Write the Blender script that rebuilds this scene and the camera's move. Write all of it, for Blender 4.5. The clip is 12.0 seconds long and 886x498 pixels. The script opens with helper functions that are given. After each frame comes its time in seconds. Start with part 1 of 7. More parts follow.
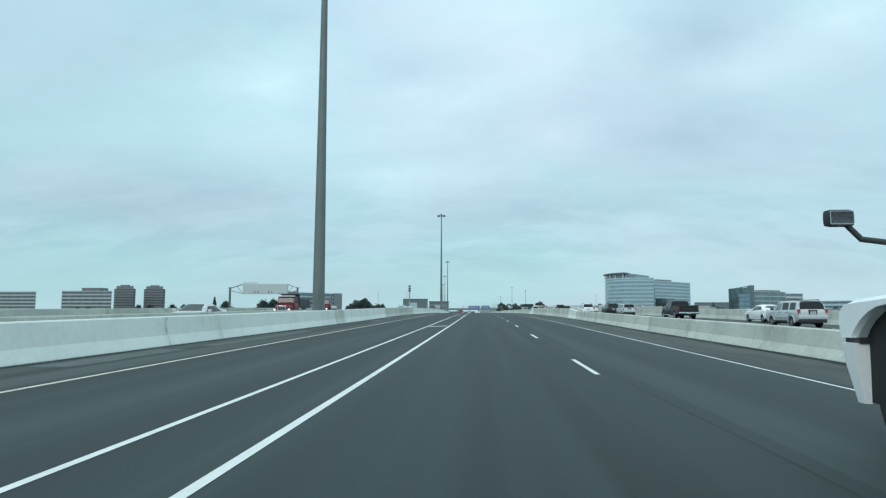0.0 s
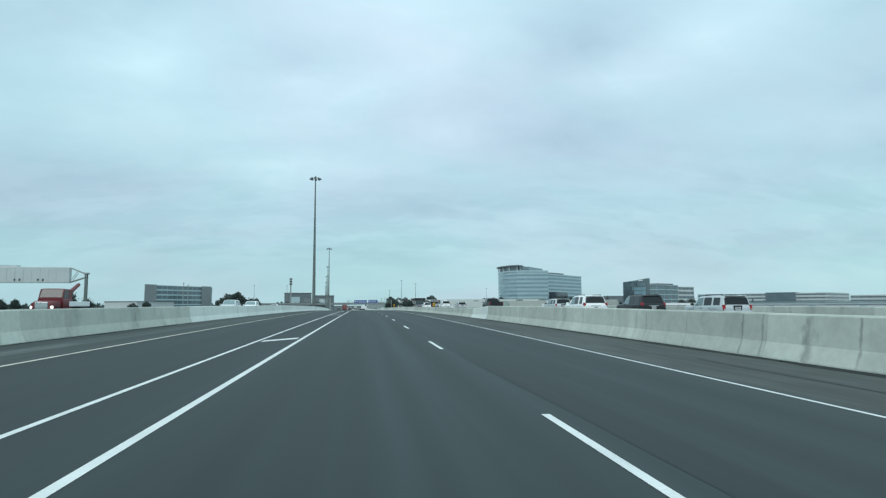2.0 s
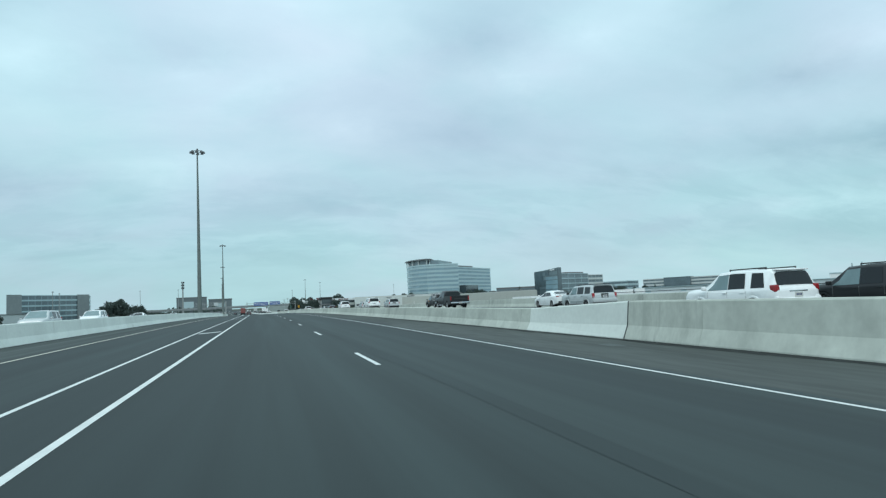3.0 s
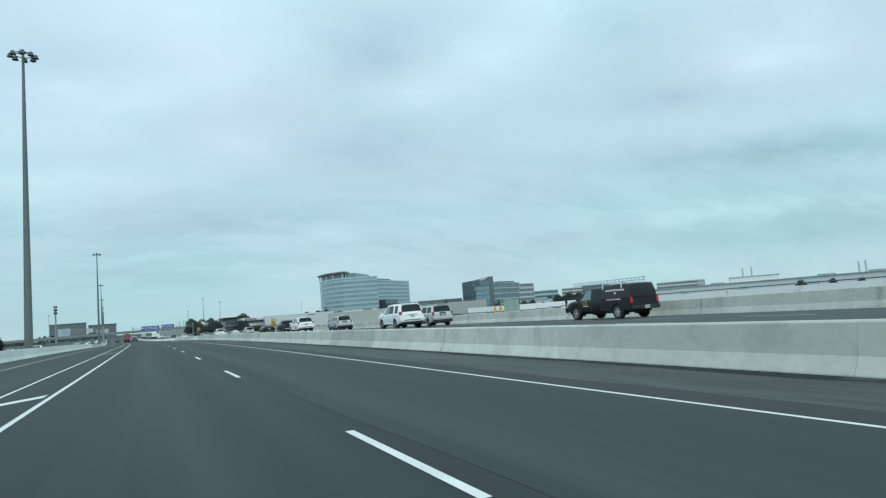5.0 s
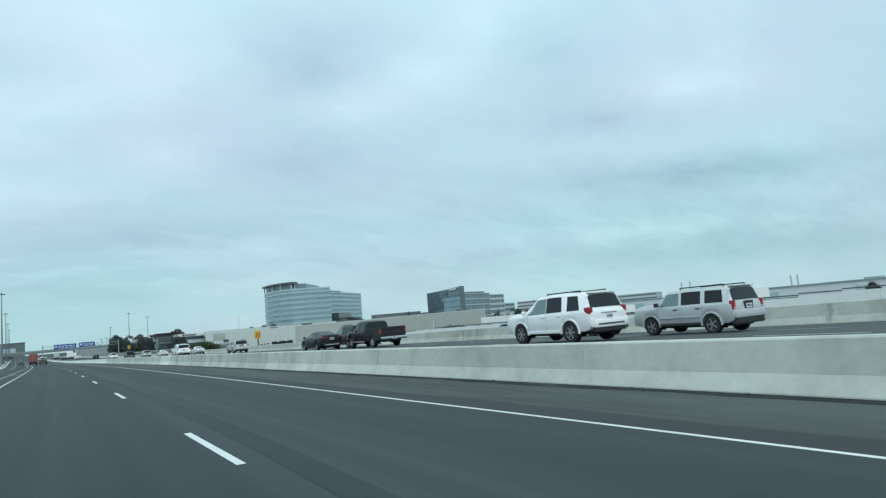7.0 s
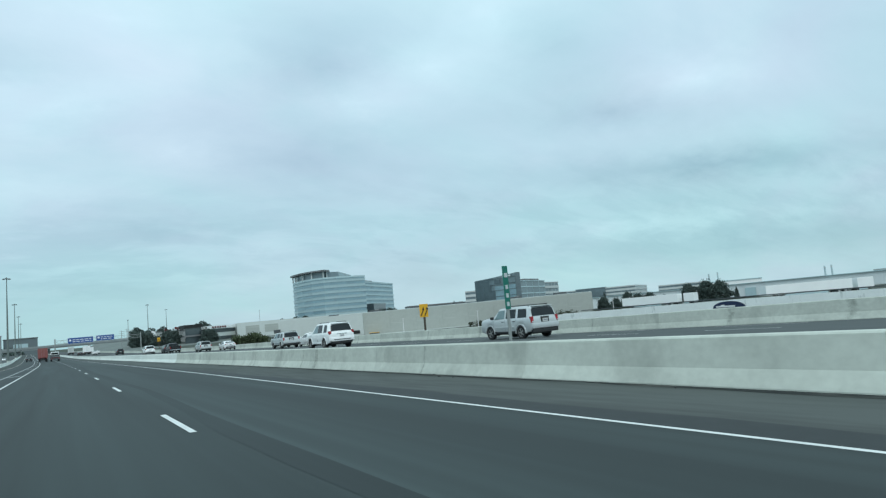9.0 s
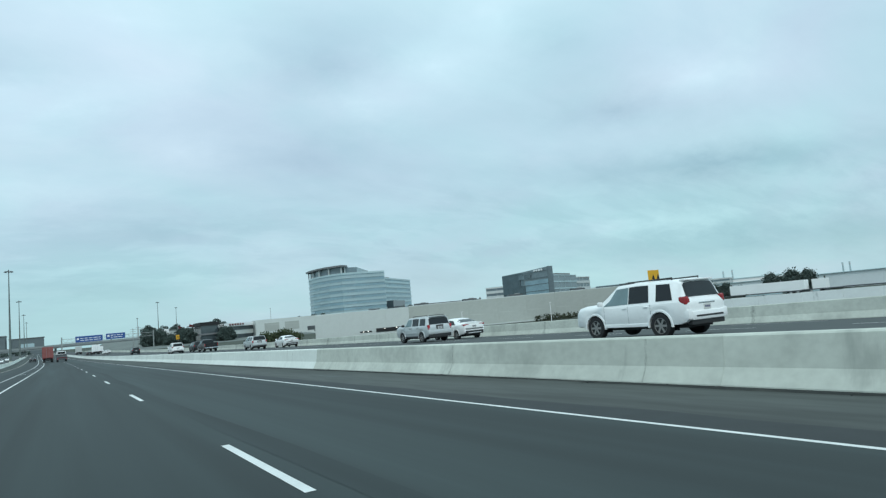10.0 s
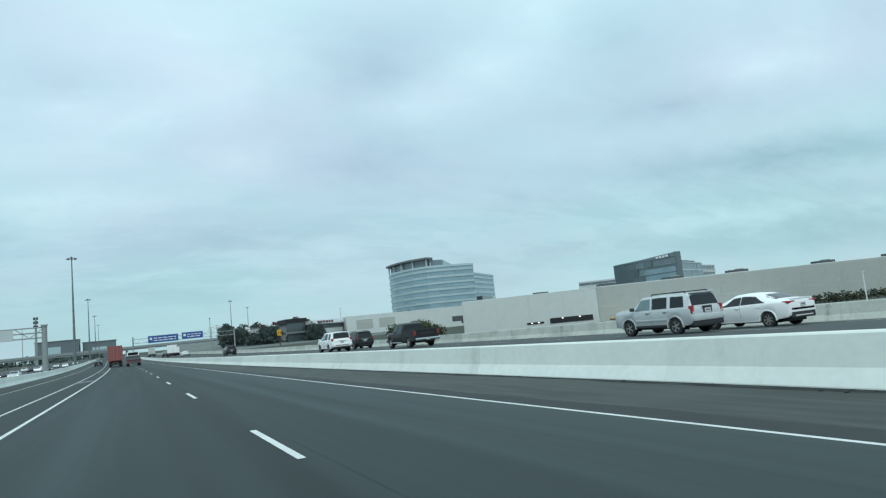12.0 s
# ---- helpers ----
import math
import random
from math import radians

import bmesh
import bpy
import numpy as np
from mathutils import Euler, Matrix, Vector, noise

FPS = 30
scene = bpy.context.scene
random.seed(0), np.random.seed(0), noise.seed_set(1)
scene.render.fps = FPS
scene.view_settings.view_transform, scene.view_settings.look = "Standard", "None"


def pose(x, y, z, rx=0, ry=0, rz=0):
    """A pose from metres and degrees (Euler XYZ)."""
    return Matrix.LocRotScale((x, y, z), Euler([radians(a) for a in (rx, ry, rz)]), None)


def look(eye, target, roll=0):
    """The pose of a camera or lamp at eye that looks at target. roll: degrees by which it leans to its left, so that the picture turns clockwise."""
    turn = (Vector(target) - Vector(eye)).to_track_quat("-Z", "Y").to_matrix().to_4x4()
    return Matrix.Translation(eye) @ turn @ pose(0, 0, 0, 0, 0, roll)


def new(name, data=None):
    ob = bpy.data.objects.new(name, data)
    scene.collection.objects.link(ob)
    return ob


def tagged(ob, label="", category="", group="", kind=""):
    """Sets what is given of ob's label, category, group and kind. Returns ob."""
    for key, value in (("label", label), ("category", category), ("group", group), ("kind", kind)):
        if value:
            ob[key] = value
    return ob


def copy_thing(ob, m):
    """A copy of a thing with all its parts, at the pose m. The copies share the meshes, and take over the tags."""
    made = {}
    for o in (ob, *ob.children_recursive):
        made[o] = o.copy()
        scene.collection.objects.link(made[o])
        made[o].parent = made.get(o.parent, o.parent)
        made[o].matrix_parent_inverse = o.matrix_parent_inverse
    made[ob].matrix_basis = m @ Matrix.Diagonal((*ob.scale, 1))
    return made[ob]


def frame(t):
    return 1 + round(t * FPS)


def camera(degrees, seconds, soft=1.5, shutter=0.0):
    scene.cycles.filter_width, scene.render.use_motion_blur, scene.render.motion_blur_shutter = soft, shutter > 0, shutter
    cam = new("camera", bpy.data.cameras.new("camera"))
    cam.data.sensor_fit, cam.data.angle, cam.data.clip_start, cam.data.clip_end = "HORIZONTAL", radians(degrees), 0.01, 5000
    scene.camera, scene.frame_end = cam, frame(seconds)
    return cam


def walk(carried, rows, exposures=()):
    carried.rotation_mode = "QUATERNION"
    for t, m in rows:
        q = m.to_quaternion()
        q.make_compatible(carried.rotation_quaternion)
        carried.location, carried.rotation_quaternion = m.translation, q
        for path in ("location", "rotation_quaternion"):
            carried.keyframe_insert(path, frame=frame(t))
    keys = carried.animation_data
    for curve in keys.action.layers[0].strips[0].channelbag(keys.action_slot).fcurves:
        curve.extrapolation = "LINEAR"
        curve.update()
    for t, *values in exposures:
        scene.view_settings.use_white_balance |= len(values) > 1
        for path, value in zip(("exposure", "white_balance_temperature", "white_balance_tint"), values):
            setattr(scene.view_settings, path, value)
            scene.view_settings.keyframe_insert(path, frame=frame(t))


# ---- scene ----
cam = camera(69.48, 12.0, soft=1.3, shutter=0.0)
walk(cam, [
    (0.0, pose(-0.179, 15.116, 1.342, 95.525, -0.085, 3.837)),
    (0.5, pose(-0.247, 29.280, 1.472, 95.292, -0.647, 2.695)),
    (1.0, pose(-0.319, 43.473, 1.595, 95.433, -0.935, 0.675)),
    (1.5, pose(-0.380, 57.604, 1.710, 95.242, -0.589, -2.431)),
    (2.0, pose(-0.488, 71.594, 1.816, 95.005, 0.142, -6.196)),
    (2.5, pose(-0.708, 85.716, 1.915, 94.537, 1.342, -10.315)),
    (3.0, pose(-0.961, 100.090, 1.996, 94.464, 2.657, -14.713)),
    (5.0, pose(-1.843, 156.844, 2.099, 95.316, 4.596, -23.319)),
    (5.5, pose(-2.055, 171.597, 2.071, 95.998, 4.785, -26.229)),
    (6.0, pose(-2.308, 186.173, 2.025, 96.114, 5.148, -28.267)),
    (6.5, pose(-2.625, 200.504, 1.962, 96.287, 4.938, -29.285)),
    (8.5, pose(-4.505, 258.401, 1.536, 95.974, 5.012, -28.584)),
    (9.0, pose(-5.117, 272.884, 1.398, 95.850, 5.120, -28.360)),
    (9.5, pose(-5.767, 287.294, 1.251, 95.786, 5.212, -28.109)),
    (10.0, pose(-6.437, 301.832, 1.092, 95.823, 5.256, -27.914)),
    (10.5, pose(-7.135, 316.776, 0.919, 95.841, 5.365, -28.105)),
    (11.0, pose(-7.835, 331.510, 0.743, 95.879, 5.372, -28.379)),
    (11.5, pose(-8.552, 346.104, 0.571, 96.129, 5.620, -27.205)),
    (12.0, pose(-9.313, 360.729, 0.402, 96.457, 5.749, -22.966)),
], exposures=[(0.0, 0.06), (1.0, 0.06), (2.0, 0.02), (3.0, 0.0), (12.0, 0.0)])

# ---- world, sun ----
SUN_EL, SUN_AZ = radians(42), radians(205)
world = bpy.data.worlds.new("overcast_sky")
scene.world = world
world.use_nodes = True
wt = world.node_tree
wt.nodes.clear()


def wn(kind, **kw):
    n = wt.nodes.new(kind)
    for k, v in kw.items():
        n.inputs[k].default_value = v
    return n


def wmath(op, a, b):
    n = wt.nodes.new("ShaderNodeMath")
    n.operation = op
    for i, v in enumerate((a, b)):
        if isinstance(v, (int, float)):
            n.inputs[i].default_value = v
        else:
            wt.links.new(v, n.inputs[i])
    return n.outputs[0]


def wramp(fac, stops):
    n = wt.nodes.new("ShaderNodeValToRGB")
    el = n.color_ramp.elements
    while len(el) < len(stops):
        el.new(0.5)
    for e, (p, c) in zip(el, stops):
        e.position, e.color = p, (*c, 1)
    wt.links.new(fac, n.inputs[0])
    return n.outputs[0]


def wmix(mode, fac, a, b):
    n = wt.nodes.new("ShaderNodeMix")
    n.data_type, n.blend_type = "RGBA", mode
    for i, v in ((0, fac), (6, a), (7, b)):
        if isinstance(v, (int, float)):
            n.inputs[i].default_value = v
        elif isinstance(v, tuple):
            n.inputs[i].default_value = (*v, 1)
        else:
            wt.links.new(v, n.inputs[i])
    return n.outputs[2]


sky = wt.nodes.new("ShaderNodeTexSky")
sky.sky_type, sky.sun_disc, sky.sun_elevation, sky.sun_rotation = "NISHITA", False, SUN_EL, SUN_AZ
tc = wt.nodes.new("ShaderNodeTexCoord")
sep = wt.nodes.new("ShaderNodeSeparateXYZ")
wt.links.new(tc.outputs["Generated"], sep.inputs[0])
zc = wmath("MAXIMUM", sep.outputs[2], 0.0)
den = wmath("ADD", zc, 0.34)
comb = wt.nodes.new("ShaderNodeCombineXYZ")
wt.links.new(wmath("DIVIDE", sep.outputs[0], den), comb.inputs[0])
wt.links.new(wmath("DIVIDE", sep.outputs[1], den), comb.inputs[1])


def cloud(scale, detail, rough, rot, stretch, seed):
    mp = wt.nodes.new("ShaderNodeMapping")
    mp.inputs["Rotation"].default_value = (0, 0, radians(rot))
    mp.inputs["Scale"].default_value = (stretch, 1, 1)
    mp.inputs["Location"].default_value = (seed, seed * 1.7, seed)
    wt.links.new(comb.outputs[0], mp.inputs[0])
    n = wn("ShaderNodeTexNoise", Scale=scale, Detail=detail, Roughness=rough, Distortion=0.35)
    wt.links.new(mp.outputs[0], n.inputs["Vector"])
    return n.outputs["Fac"]


# the clouds that can be told apart: bearing, elevation, half length, half height and slant in degrees, and how much brighter or darker
BRIGHT = [(-19.4, 19.5, 8.2, 4.1, 7, 0.22), (2.4, 25.0, 13.6, 3.8, 4, 0.13), (-1.2, 18.7, 11.9, 2.5, 15, 0.12), (6.6, 15.5, 3.5, 1.7, -1, 0.08), (-7.7, 12.1, 8.7, 1.5, 5, 0.1), (29.8, 21.7, 6.7, 2.9, -4, 0.14), (22.4, 19.1, 5.8, 2.2, -1, 0.12), (35.4, 24.8, 6.1, 3.2, -11, 0.12), (52.2, 17.5, 7.2, 2.1, -7, 0.12), (53.5, 12.7, 7.3, 1.5, -5, 0.06), (48.0, 6.1, 10.8, 0.8, -2, 0.08), (-6.3, 19.3, 5.3, 1.5, 4, 0.09)]
DARK = [(18.9, 22.3, 6.5, 3.8, 4, -0.13), (17.4, 14.6, 10.1, 3.0, 3, -0.12), (5.1, 9.1, 11.1, 2.0, 5, -0.09), (-21.2, 10.0, 8.7, 2.5, 4, -0.1), (-7.5, 21.1, 5.7, 2.4, 3, -0.06), (-18.2, 24.6, 7.4, 1.8, 8, -0.05), (44.5, 15.9, 5.4, 1.4, 0, -0.11), (52.4, 10.3, 12.8, 1.2, -3, -0.15), (54.0, 3.6, 17.0, 1.7, -1, -0.12), (41.6, 22.5, 5.6, 2.6, -3, -0.06), (35.3, 12.2, 10.8, 1.9, -1, -0.07)]
angles = wt.nodes.new("ShaderNodeCombineXYZ")
wt.links.new(wmath("ARCTAN2", sep.outputs[0], sep.outputs[1]), angles.inputs[0])
wt.links.new(wmath("ARCSINE", sep.outputs[2], 0.0), angles.inputs[1])
ragged_n = wn("ShaderNodeTexNoise", Scale=11.0, Detail=5, Roughness=0.62)
wt.links.new(comb.outputs[0], ragged_n.inputs["Vector"])
offset = wt.nodes.new("ShaderNodeVectorMath")
offset.operation = "MULTIPLY_ADD"
wt.links.new(ragged_n.outputs["Color"], offset.inputs[0])
offset.inputs[1].default_value = (0.09, 0.04, 0.0)
wt.links.new(angles.outputs[0], offset.inputs[2])
patches = None
for b, e, wa, we, slant, amount in BRIGHT + DARK:
    mp = wt.nodes.new("ShaderNodeMapping")
    mp.vector_type = "TEXTURE"
    mp.inputs["Location"].default_value = (radians(b) + 0.045, radians(e) + 0.02, 0)
    mp.inputs["Rotation"].default_value = (0, 0, radians(slant))
    mp.inputs["Scale"].default_value = (radians(wa) * 1.9, radians(we) * 1.9, 1)
    wt.links.new(offset.outputs[0], mp.inputs[0])
    gr = wt.nodes.new("ShaderNodeTexGradient")
    gr.gradient_type = "QUADRATIC_SPHERE"
    wt.links.new(mp.outputs[0], gr.inputs[0])
    lump = wmath("MULTIPLY", gr.outputs["Fac"], amount * 1.3)
    patches = lump if patches is None else wmath("ADD", patches, lump)
big = cloud(0.95, 3, 0.45, -14, 0.85, 3.1)
fine = cloud(3.0, 7, 0.60, -18, 0.62, 9.4)
mixf = wmath("ADD", wmath("MULTIPLY", big, 0.42), wmath("MULTIPLY", fine, 0.58))
sheet = wramp(mixf, [(0.37, (0.50, 0.705, 0.825)), (0.47, (0.53, 0.745, 0.872)), (0.54, (0.548, 0.768, 0.895)), (0.64, (0.585, 0.805, 0.925))])
whiter = wt.nodes.new("ShaderNodeCombineXYZ")
for i, k in enumerate((1.25, 1.0, 0.85)):
    wt.links.new(wmath("ADD", wmath("MULTIPLY", patches, k), 1.0), whiter.inputs[i])
sheet = wmix("MULTIPLY", 1.0, sheet, whiter.outputs[0])
# thinner and greener cloud towards the horizon, brighter overhead
low = wramp(zc, [(0.0, (0.86, 0.93, 0.87)), (0.10, (0.87, 0.945, 0.90)), (0.24, (0.97, 0.99, 0.97)), (0.42, (1.0, 1.0, 1.0)), (1.0, (2.0, 1.85, 1.70))])
sheet = wmix("MULTIPLY", 1.0, sheet, low)
# the cloud is thicker towards the west
side = wramp(wmath("ADD", wmath("MULTIPLY", sep.outputs[0], 0.5), 0.5), [(0.15, (0.93, 0.94, 0.95)), (0.45, (0.985, 0.99, 0.995)), (0.60, (1.0, 1.0, 1.0)), (1.0, (1.0, 1.0, 1.0))])
sheet = wmix("MULTIPLY", 1.0, sheet, side)
hue = wramp(cloud(1.7, 4, 0.5, 25, 0.9, 17.3), [(0.36, (0.955, 1.012, 0.99)), (0.50, (1.0, 1.0, 1.0)), (0.64, (1.06, 0.985, 1.01))])
sheet = wmix("MULTIPLY", 1.0, sheet, hue)
glint = wramp(cloud(2.3, 3, 0.5, -8, 0.8, 31.9), [(0.0, (1, 1, 1)), (0.58, (1, 1, 1)), (0.70, (1.04, 1.03, 1.03)), (1.0, (1.04, 1.03, 1.03))])
sheet = wmix("MULTIPLY", 1.0, sheet, glint)
puff = wramp(cloud(7.5, 5, 0.6, -20, 0.45, 5.5), [(0.42, (0.90, 0.92, 0.93)), (0.56, (1.0, 1.0, 1.0))])
band = wramp(zc, [(0.04, (0, 0, 0)), (0.09, (1, 1, 1)), (0.16, (0.7, 0.7, 0.7)), (0.24, (0, 0, 0))])
sheet = wmix("MULTIPLY", band, sheet, puff)
skyc = wmix("MULTIPLY", 1.0, sky.outputs[0], (0.1, 0.1, 0.1))
allsky = wmix("MIX", 0.93, skyc, sheet)
bg = wn("ShaderNodeBackground", Strength=1.0)
wt.links.new(allsky, bg.inputs[0])
wo = wt.nodes.new("ShaderNodeOutputWorld")
wt.links.new(bg.outputs[0], wo.inputs[0])

sun = new("sun", bpy.data.lights.new("sun", "SUN"))
sun.data.energy, sun.data.angle, sun.data.color = 0.9, radians(25), (1.0, 1.0, 0.965)
sun.matrix_world = look((0, 0, 200), (-math.sin(SUN_AZ) * math.cos(SUN_EL) * 100, -math.cos(SUN_AZ) * math.cos(SUN_EL) * 100, 200 - math.sin(SUN_EL) * 100))

# ---- materials ----


def mat(name, col, rough=0.6, metal=0.0, var=0.15, scale=3.0, fine=40.0, bump=0.0, spec=0.5, coat=0.0, rand=0.0, uv=False, stretch=(1, 1, 1), stain=None, drips=None, tight=0.2):
    """Base colour broken up by two scales of noise, with optional bump, stains and a tone that differs from piece to piece."""
    m = bpy.data.materials.new(name)
    m.use_nodes = True
    t = m.node_tree
    b = t.nodes["Principled BSDF"]
    b.inputs["Roughness"].default_value, b.inputs["Metallic"].default_value = rough, metal
    b.inputs["Specular IOR Level"].default_value, b.inputs["Coat Weight"].default_value = spec, coat
    co = t.nodes.new("ShaderNodeTexCoord")
    mp = t.nodes.new("ShaderNodeMapping")
    mp.inputs["Scale"].default_value = stretch
    t.links.new(co.outputs["UV" if uv else "Object"], mp.inputs[0])
    vec = mp.outputs[0]
    info = t.nodes.new("ShaderNodeObjectInfo")
    if rand:
        add = t.nodes.new("ShaderNodeVectorMath")
        add.operation = "ADD"
        sc = t.nodes.new("ShaderNodeVectorMath")
        sc.operation = "SCALE"
        sc.inputs[0].default_value = (37, 17, 53)
        t.links.new(info.outputs["Random"], sc.inputs["Scale"])
        t.links.new(vec, add.inputs[0])
        t.links.new(sc.outputs[0], add.inputs[1])
        vec = add.outputs[0]
    a = t.nodes.new("ShaderNodeTexNoise")
    a.inputs["Scale"].default_value, a.inputs["Detail"].default_value = scale, 5
    c = t.nodes.new("ShaderNodeTexNoise")
    c.inputs["Scale"].default_value, c.inputs["Detail"].default_value = fine, 3
    t.links.new(vec, a.inputs["Vector"])
    t.links.new(vec, c.inputs["Vector"])
    mx = t.nodes.new("ShaderNodeMath")
    mx.operation = "MULTIPLY_ADD"
    t.links.new(c.outputs["Fac"], mx.inputs[0])
    mx.inputs[1].default_value = 0.4
    sc2 = t.nodes.new("ShaderNodeMath")
    sc2.operation = "MULTIPLY"
    t.links.new(a.outputs["Fac"], sc2.inputs[0])
    sc2.inputs[1].default_value = 0.6
    t.links.new(sc2.outputs[0], mx.inputs[2])
    r = t.nodes.new("ShaderNodeValToRGB")
    r.color_ramp.elements[0].position, r.color_ramp.elements[1].position = 0.5 - tight, 0.5 + tight
    r.color_ramp.elements[0].color = (*[v * (1 - var) for v in col], 1)
    r.color_ramp.elements[1].color = (*[min(1, v * (1 + var)) for v in col], 1)
    t.links.new(mx.outputs[0], r.inputs[0])
    out = r.outputs[0]

    def blend(mode, fac, x, y):
        n = t.nodes.new("ShaderNodeMix")
        n.data_type, n.blend_type = "RGBA", mode
        for i, v in ((0, fac), (6, x), (7, y)):
            if isinstance(v, (int, float)):
                n.inputs[i].default_value = v
            elif isinstance(v, tuple):
                n.inputs[i].default_value = (*v, 1)
            else:
                t.links.new(v, n.inputs[i])
        return n.outputs[2]

    for one in (stain, drips):
        if not one:
            continue
        scol, sscale, lo, hi, sst = one
        mp2 = t.nodes.new("ShaderNodeMapping")
        mp2.inputs["Scale"].default_value = sst
        t.links.new(vec, mp2.inputs[0])
        n = t.nodes.new("ShaderNodeTexNoise")
        n.inputs["Scale"].default_value, n.inputs["Detail"].default_value, n.inputs["Roughness"].default_value = sscale, 6, 0.6
        t.links.new(mp2.outputs[0], n.inputs["Vector"])
        rr = t.nodes.new("ShaderNodeValToRGB")
        rr.color_ramp.elements[0].position, rr.color_ramp.elements[1].position = lo, hi
        t.links.new(n.outputs["Fac"], rr.inputs[0])
        out = blend("MIX", rr.outputs[0], out, scol)
    if rand:
        rm = t.nodes.new("ShaderNodeMapRange")
        rm.inputs["To Min"].default_value, rm.inputs["To Max"].default_value = 1 - rand, 1 + rand
        t.links.new(info.outputs["Random"], rm.inputs["Value"])
        out = blend("MULTIPLY", 1.0, out, rm.outputs[0])
    t.links.new(out, b.inputs["Base Color"])
    if bump:
        bp = t.nodes.new("ShaderNodeBump")
        bp.inputs["Strength"].default_value, bp.inputs["Distance"].default_value = bump, 0.02
        t.links.new(mx.outputs[0], bp.inputs["Height"])
        t.links.new(bp.outputs[0], b.inputs["Normal"])
    return m


def glow(name, col, strength):
    m = bpy.data.materials.new(name)
    m.use_nodes = True
    b = m.node_tree.nodes["Principled BSDF"]
    b.inputs["Base Color"].default_value = (*col, 1)
    b.inputs["Emission Color"].default_value, b.inputs["Emission Strength"].default_value = (*col, 1), strength
    return m


ASPHALT = mat("asphalt", (0.0235, 0.0350, 0.0352), 0.74, var=0.42, tight=0.12, scale=0.5, fine=1.8, uv=True, stretch=(1, 0.02, 1), bump=0.15, spec=0.38, stain=((0.0165, 0.0245, 0.0255), 0.36, 0.44, 0.64, (1.0, 0.25, 1)))
ASPHALT_P = mat("worn_lane_asphalt", (0.0295, 0.0425, 0.0425), 0.75, var=0.36, tight=0.12, scale=0.6, fine=2.2, uv=True, stretch=(1, 0.02, 1), bump=0.15, spec=0.38, stain=((0.018, 0.0265, 0.028), 0.40, 0.46, 0.66, (1.0, 0.22, 1)))
ASPHALT_D = mat("joint_asphalt", (0.0210, 0.0315, 0.0320), 0.75, var=0.3, tight=0.12, scale=0.6, fine=2.2, uv=True, stretch=(1, 0.04, 1), bump=0.15, spec=0.38)
SHOULDER_R = mat("grey_shoulder_asphalt", (0.074, 0.083, 0.079), 0.88, var=0.2, tight=0.10, scale=0.7, fine=5, uv=True, stretch=(1, 0.12, 1), bump=0.2, spec=0.25, stain=((0.15, 0.165, 0.155), 0.9, 0.66, 0.78, (1.2, 0.25, 1)))
SHOULDER = mat("shoulder_asphalt", (0.056, 0.067, 0.065), 0.88, var=0.30, tight=0.10, scale=0.85, fine=2.4, uv=True, stretch=(1, 0.016, 1), bump=0.2, spec=0.25, stain=((0.17, 0.185, 0.175), 0.9, 0.60, 0.74, (1.2, 0.25, 1)))
FAR_ASPHALT = mat("worn_asphalt", (0.068, 0.078, 0.078), 0.85, var=0.15, scale=0.5, fine=8, uv=True, stretch=(1, 0.05, 1), spec=0.3)
PAINT_W = mat("white_road_paint", (0.66, 0.68, 0.66), 0.6, var=0.14, scale=1.5, fine=25, uv=True, stain=((0.32, 0.33, 0.33), 4.0, 0.66, 0.80, (1, 0.4, 1)))
PAINT_Y = mat("yellow_road_paint", (0.56, 0.53, 0.44), 0.65, var=0.15, scale=1.2, fine=20, uv=True, stain=((0.22, 0.21, 0.19), 3.0, 0.55, 0.75, (1, 0.4, 1)))
CONC = mat("barrier_concrete", (0.535, 0.565, 0.505), 0.85, var=0.15, scale=0.55, fine=6, bump=0.2, rand=0.09, spec=0.25, stain=((0.33, 0.35, 0.315), 0.9, 0.50, 0.82, (1.0, 0.9, 0.55)), drips=((0.27, 0.29, 0.265), 1.0, 0.64, 0.84, (0.6, 1.3, 0.20)))
CONC_NEW = mat("pale_barrier_concrete", (0.745, 0.79, 0.74), 0.8, var=0.08, scale=0.6, fine=6, bump=0.15, rand=0.05, spec=0.25, stain=((0.50, 0.51, 0.45), 0.9, 0.60, 0.84, (1.0, 1.0, 0.25)))
CONC_BR = mat("bridge_concrete", (0.27, 0.30, 0.30), 0.85, var=0.12, scale=0.3, fine=3)
STEEL = mat("galvanised_steel", (0.33, 0.35, 0.34), 0.55, 0.35, var=0.08, scale=1.0, fine=10)
MAST = mat("weathered_mast_steel", (0.17, 0.20, 0.19), 0.6, 0.3, var=0.12, scale=0.8, fine=8, stain=((0.11, 0.13, 0.125), 0.7, 0.5, 0.75, (1, 1, 0.15)))
DARKSTEEL = mat("dark_steel", (0.10, 0.11, 0.115), 0.6, 0.3, var=0.1)
GROUND = mat("verge_ground", (0.065, 0.075, 0.06), 0.95, var=0.25, scale=0.05, fine=0.6, spec=0.2)
# leaf colour lightened to stand for haze over the distant trees
TREE_M = mat("tree_leaves", (0.072, 0.098, 0.088), 0.8, var=0.4, scale=0.6, fine=5, spec=0.2)
HEDGE_M = mat("hedge_leaves", (0.068, 0.078, 0.052), 0.85, var=0.4, scale=0.6, fine=5, spec=0.2)
DEPOT_M = mat("pale_depot_sheet", (0.74, 0.78, 0.78), 0.7, var=0.05, scale=0.1, fine=1)
WHITE_WALL = mat("white_painted_concrete", (0.91, 0.93, 0.91), 0.8, var=0.05, scale=0.3, fine=3, spec=0.25, stain=((0.46, 0.49, 0.47), 0.55, 0.61, 0.70, (1, 1.0, 0.35)))
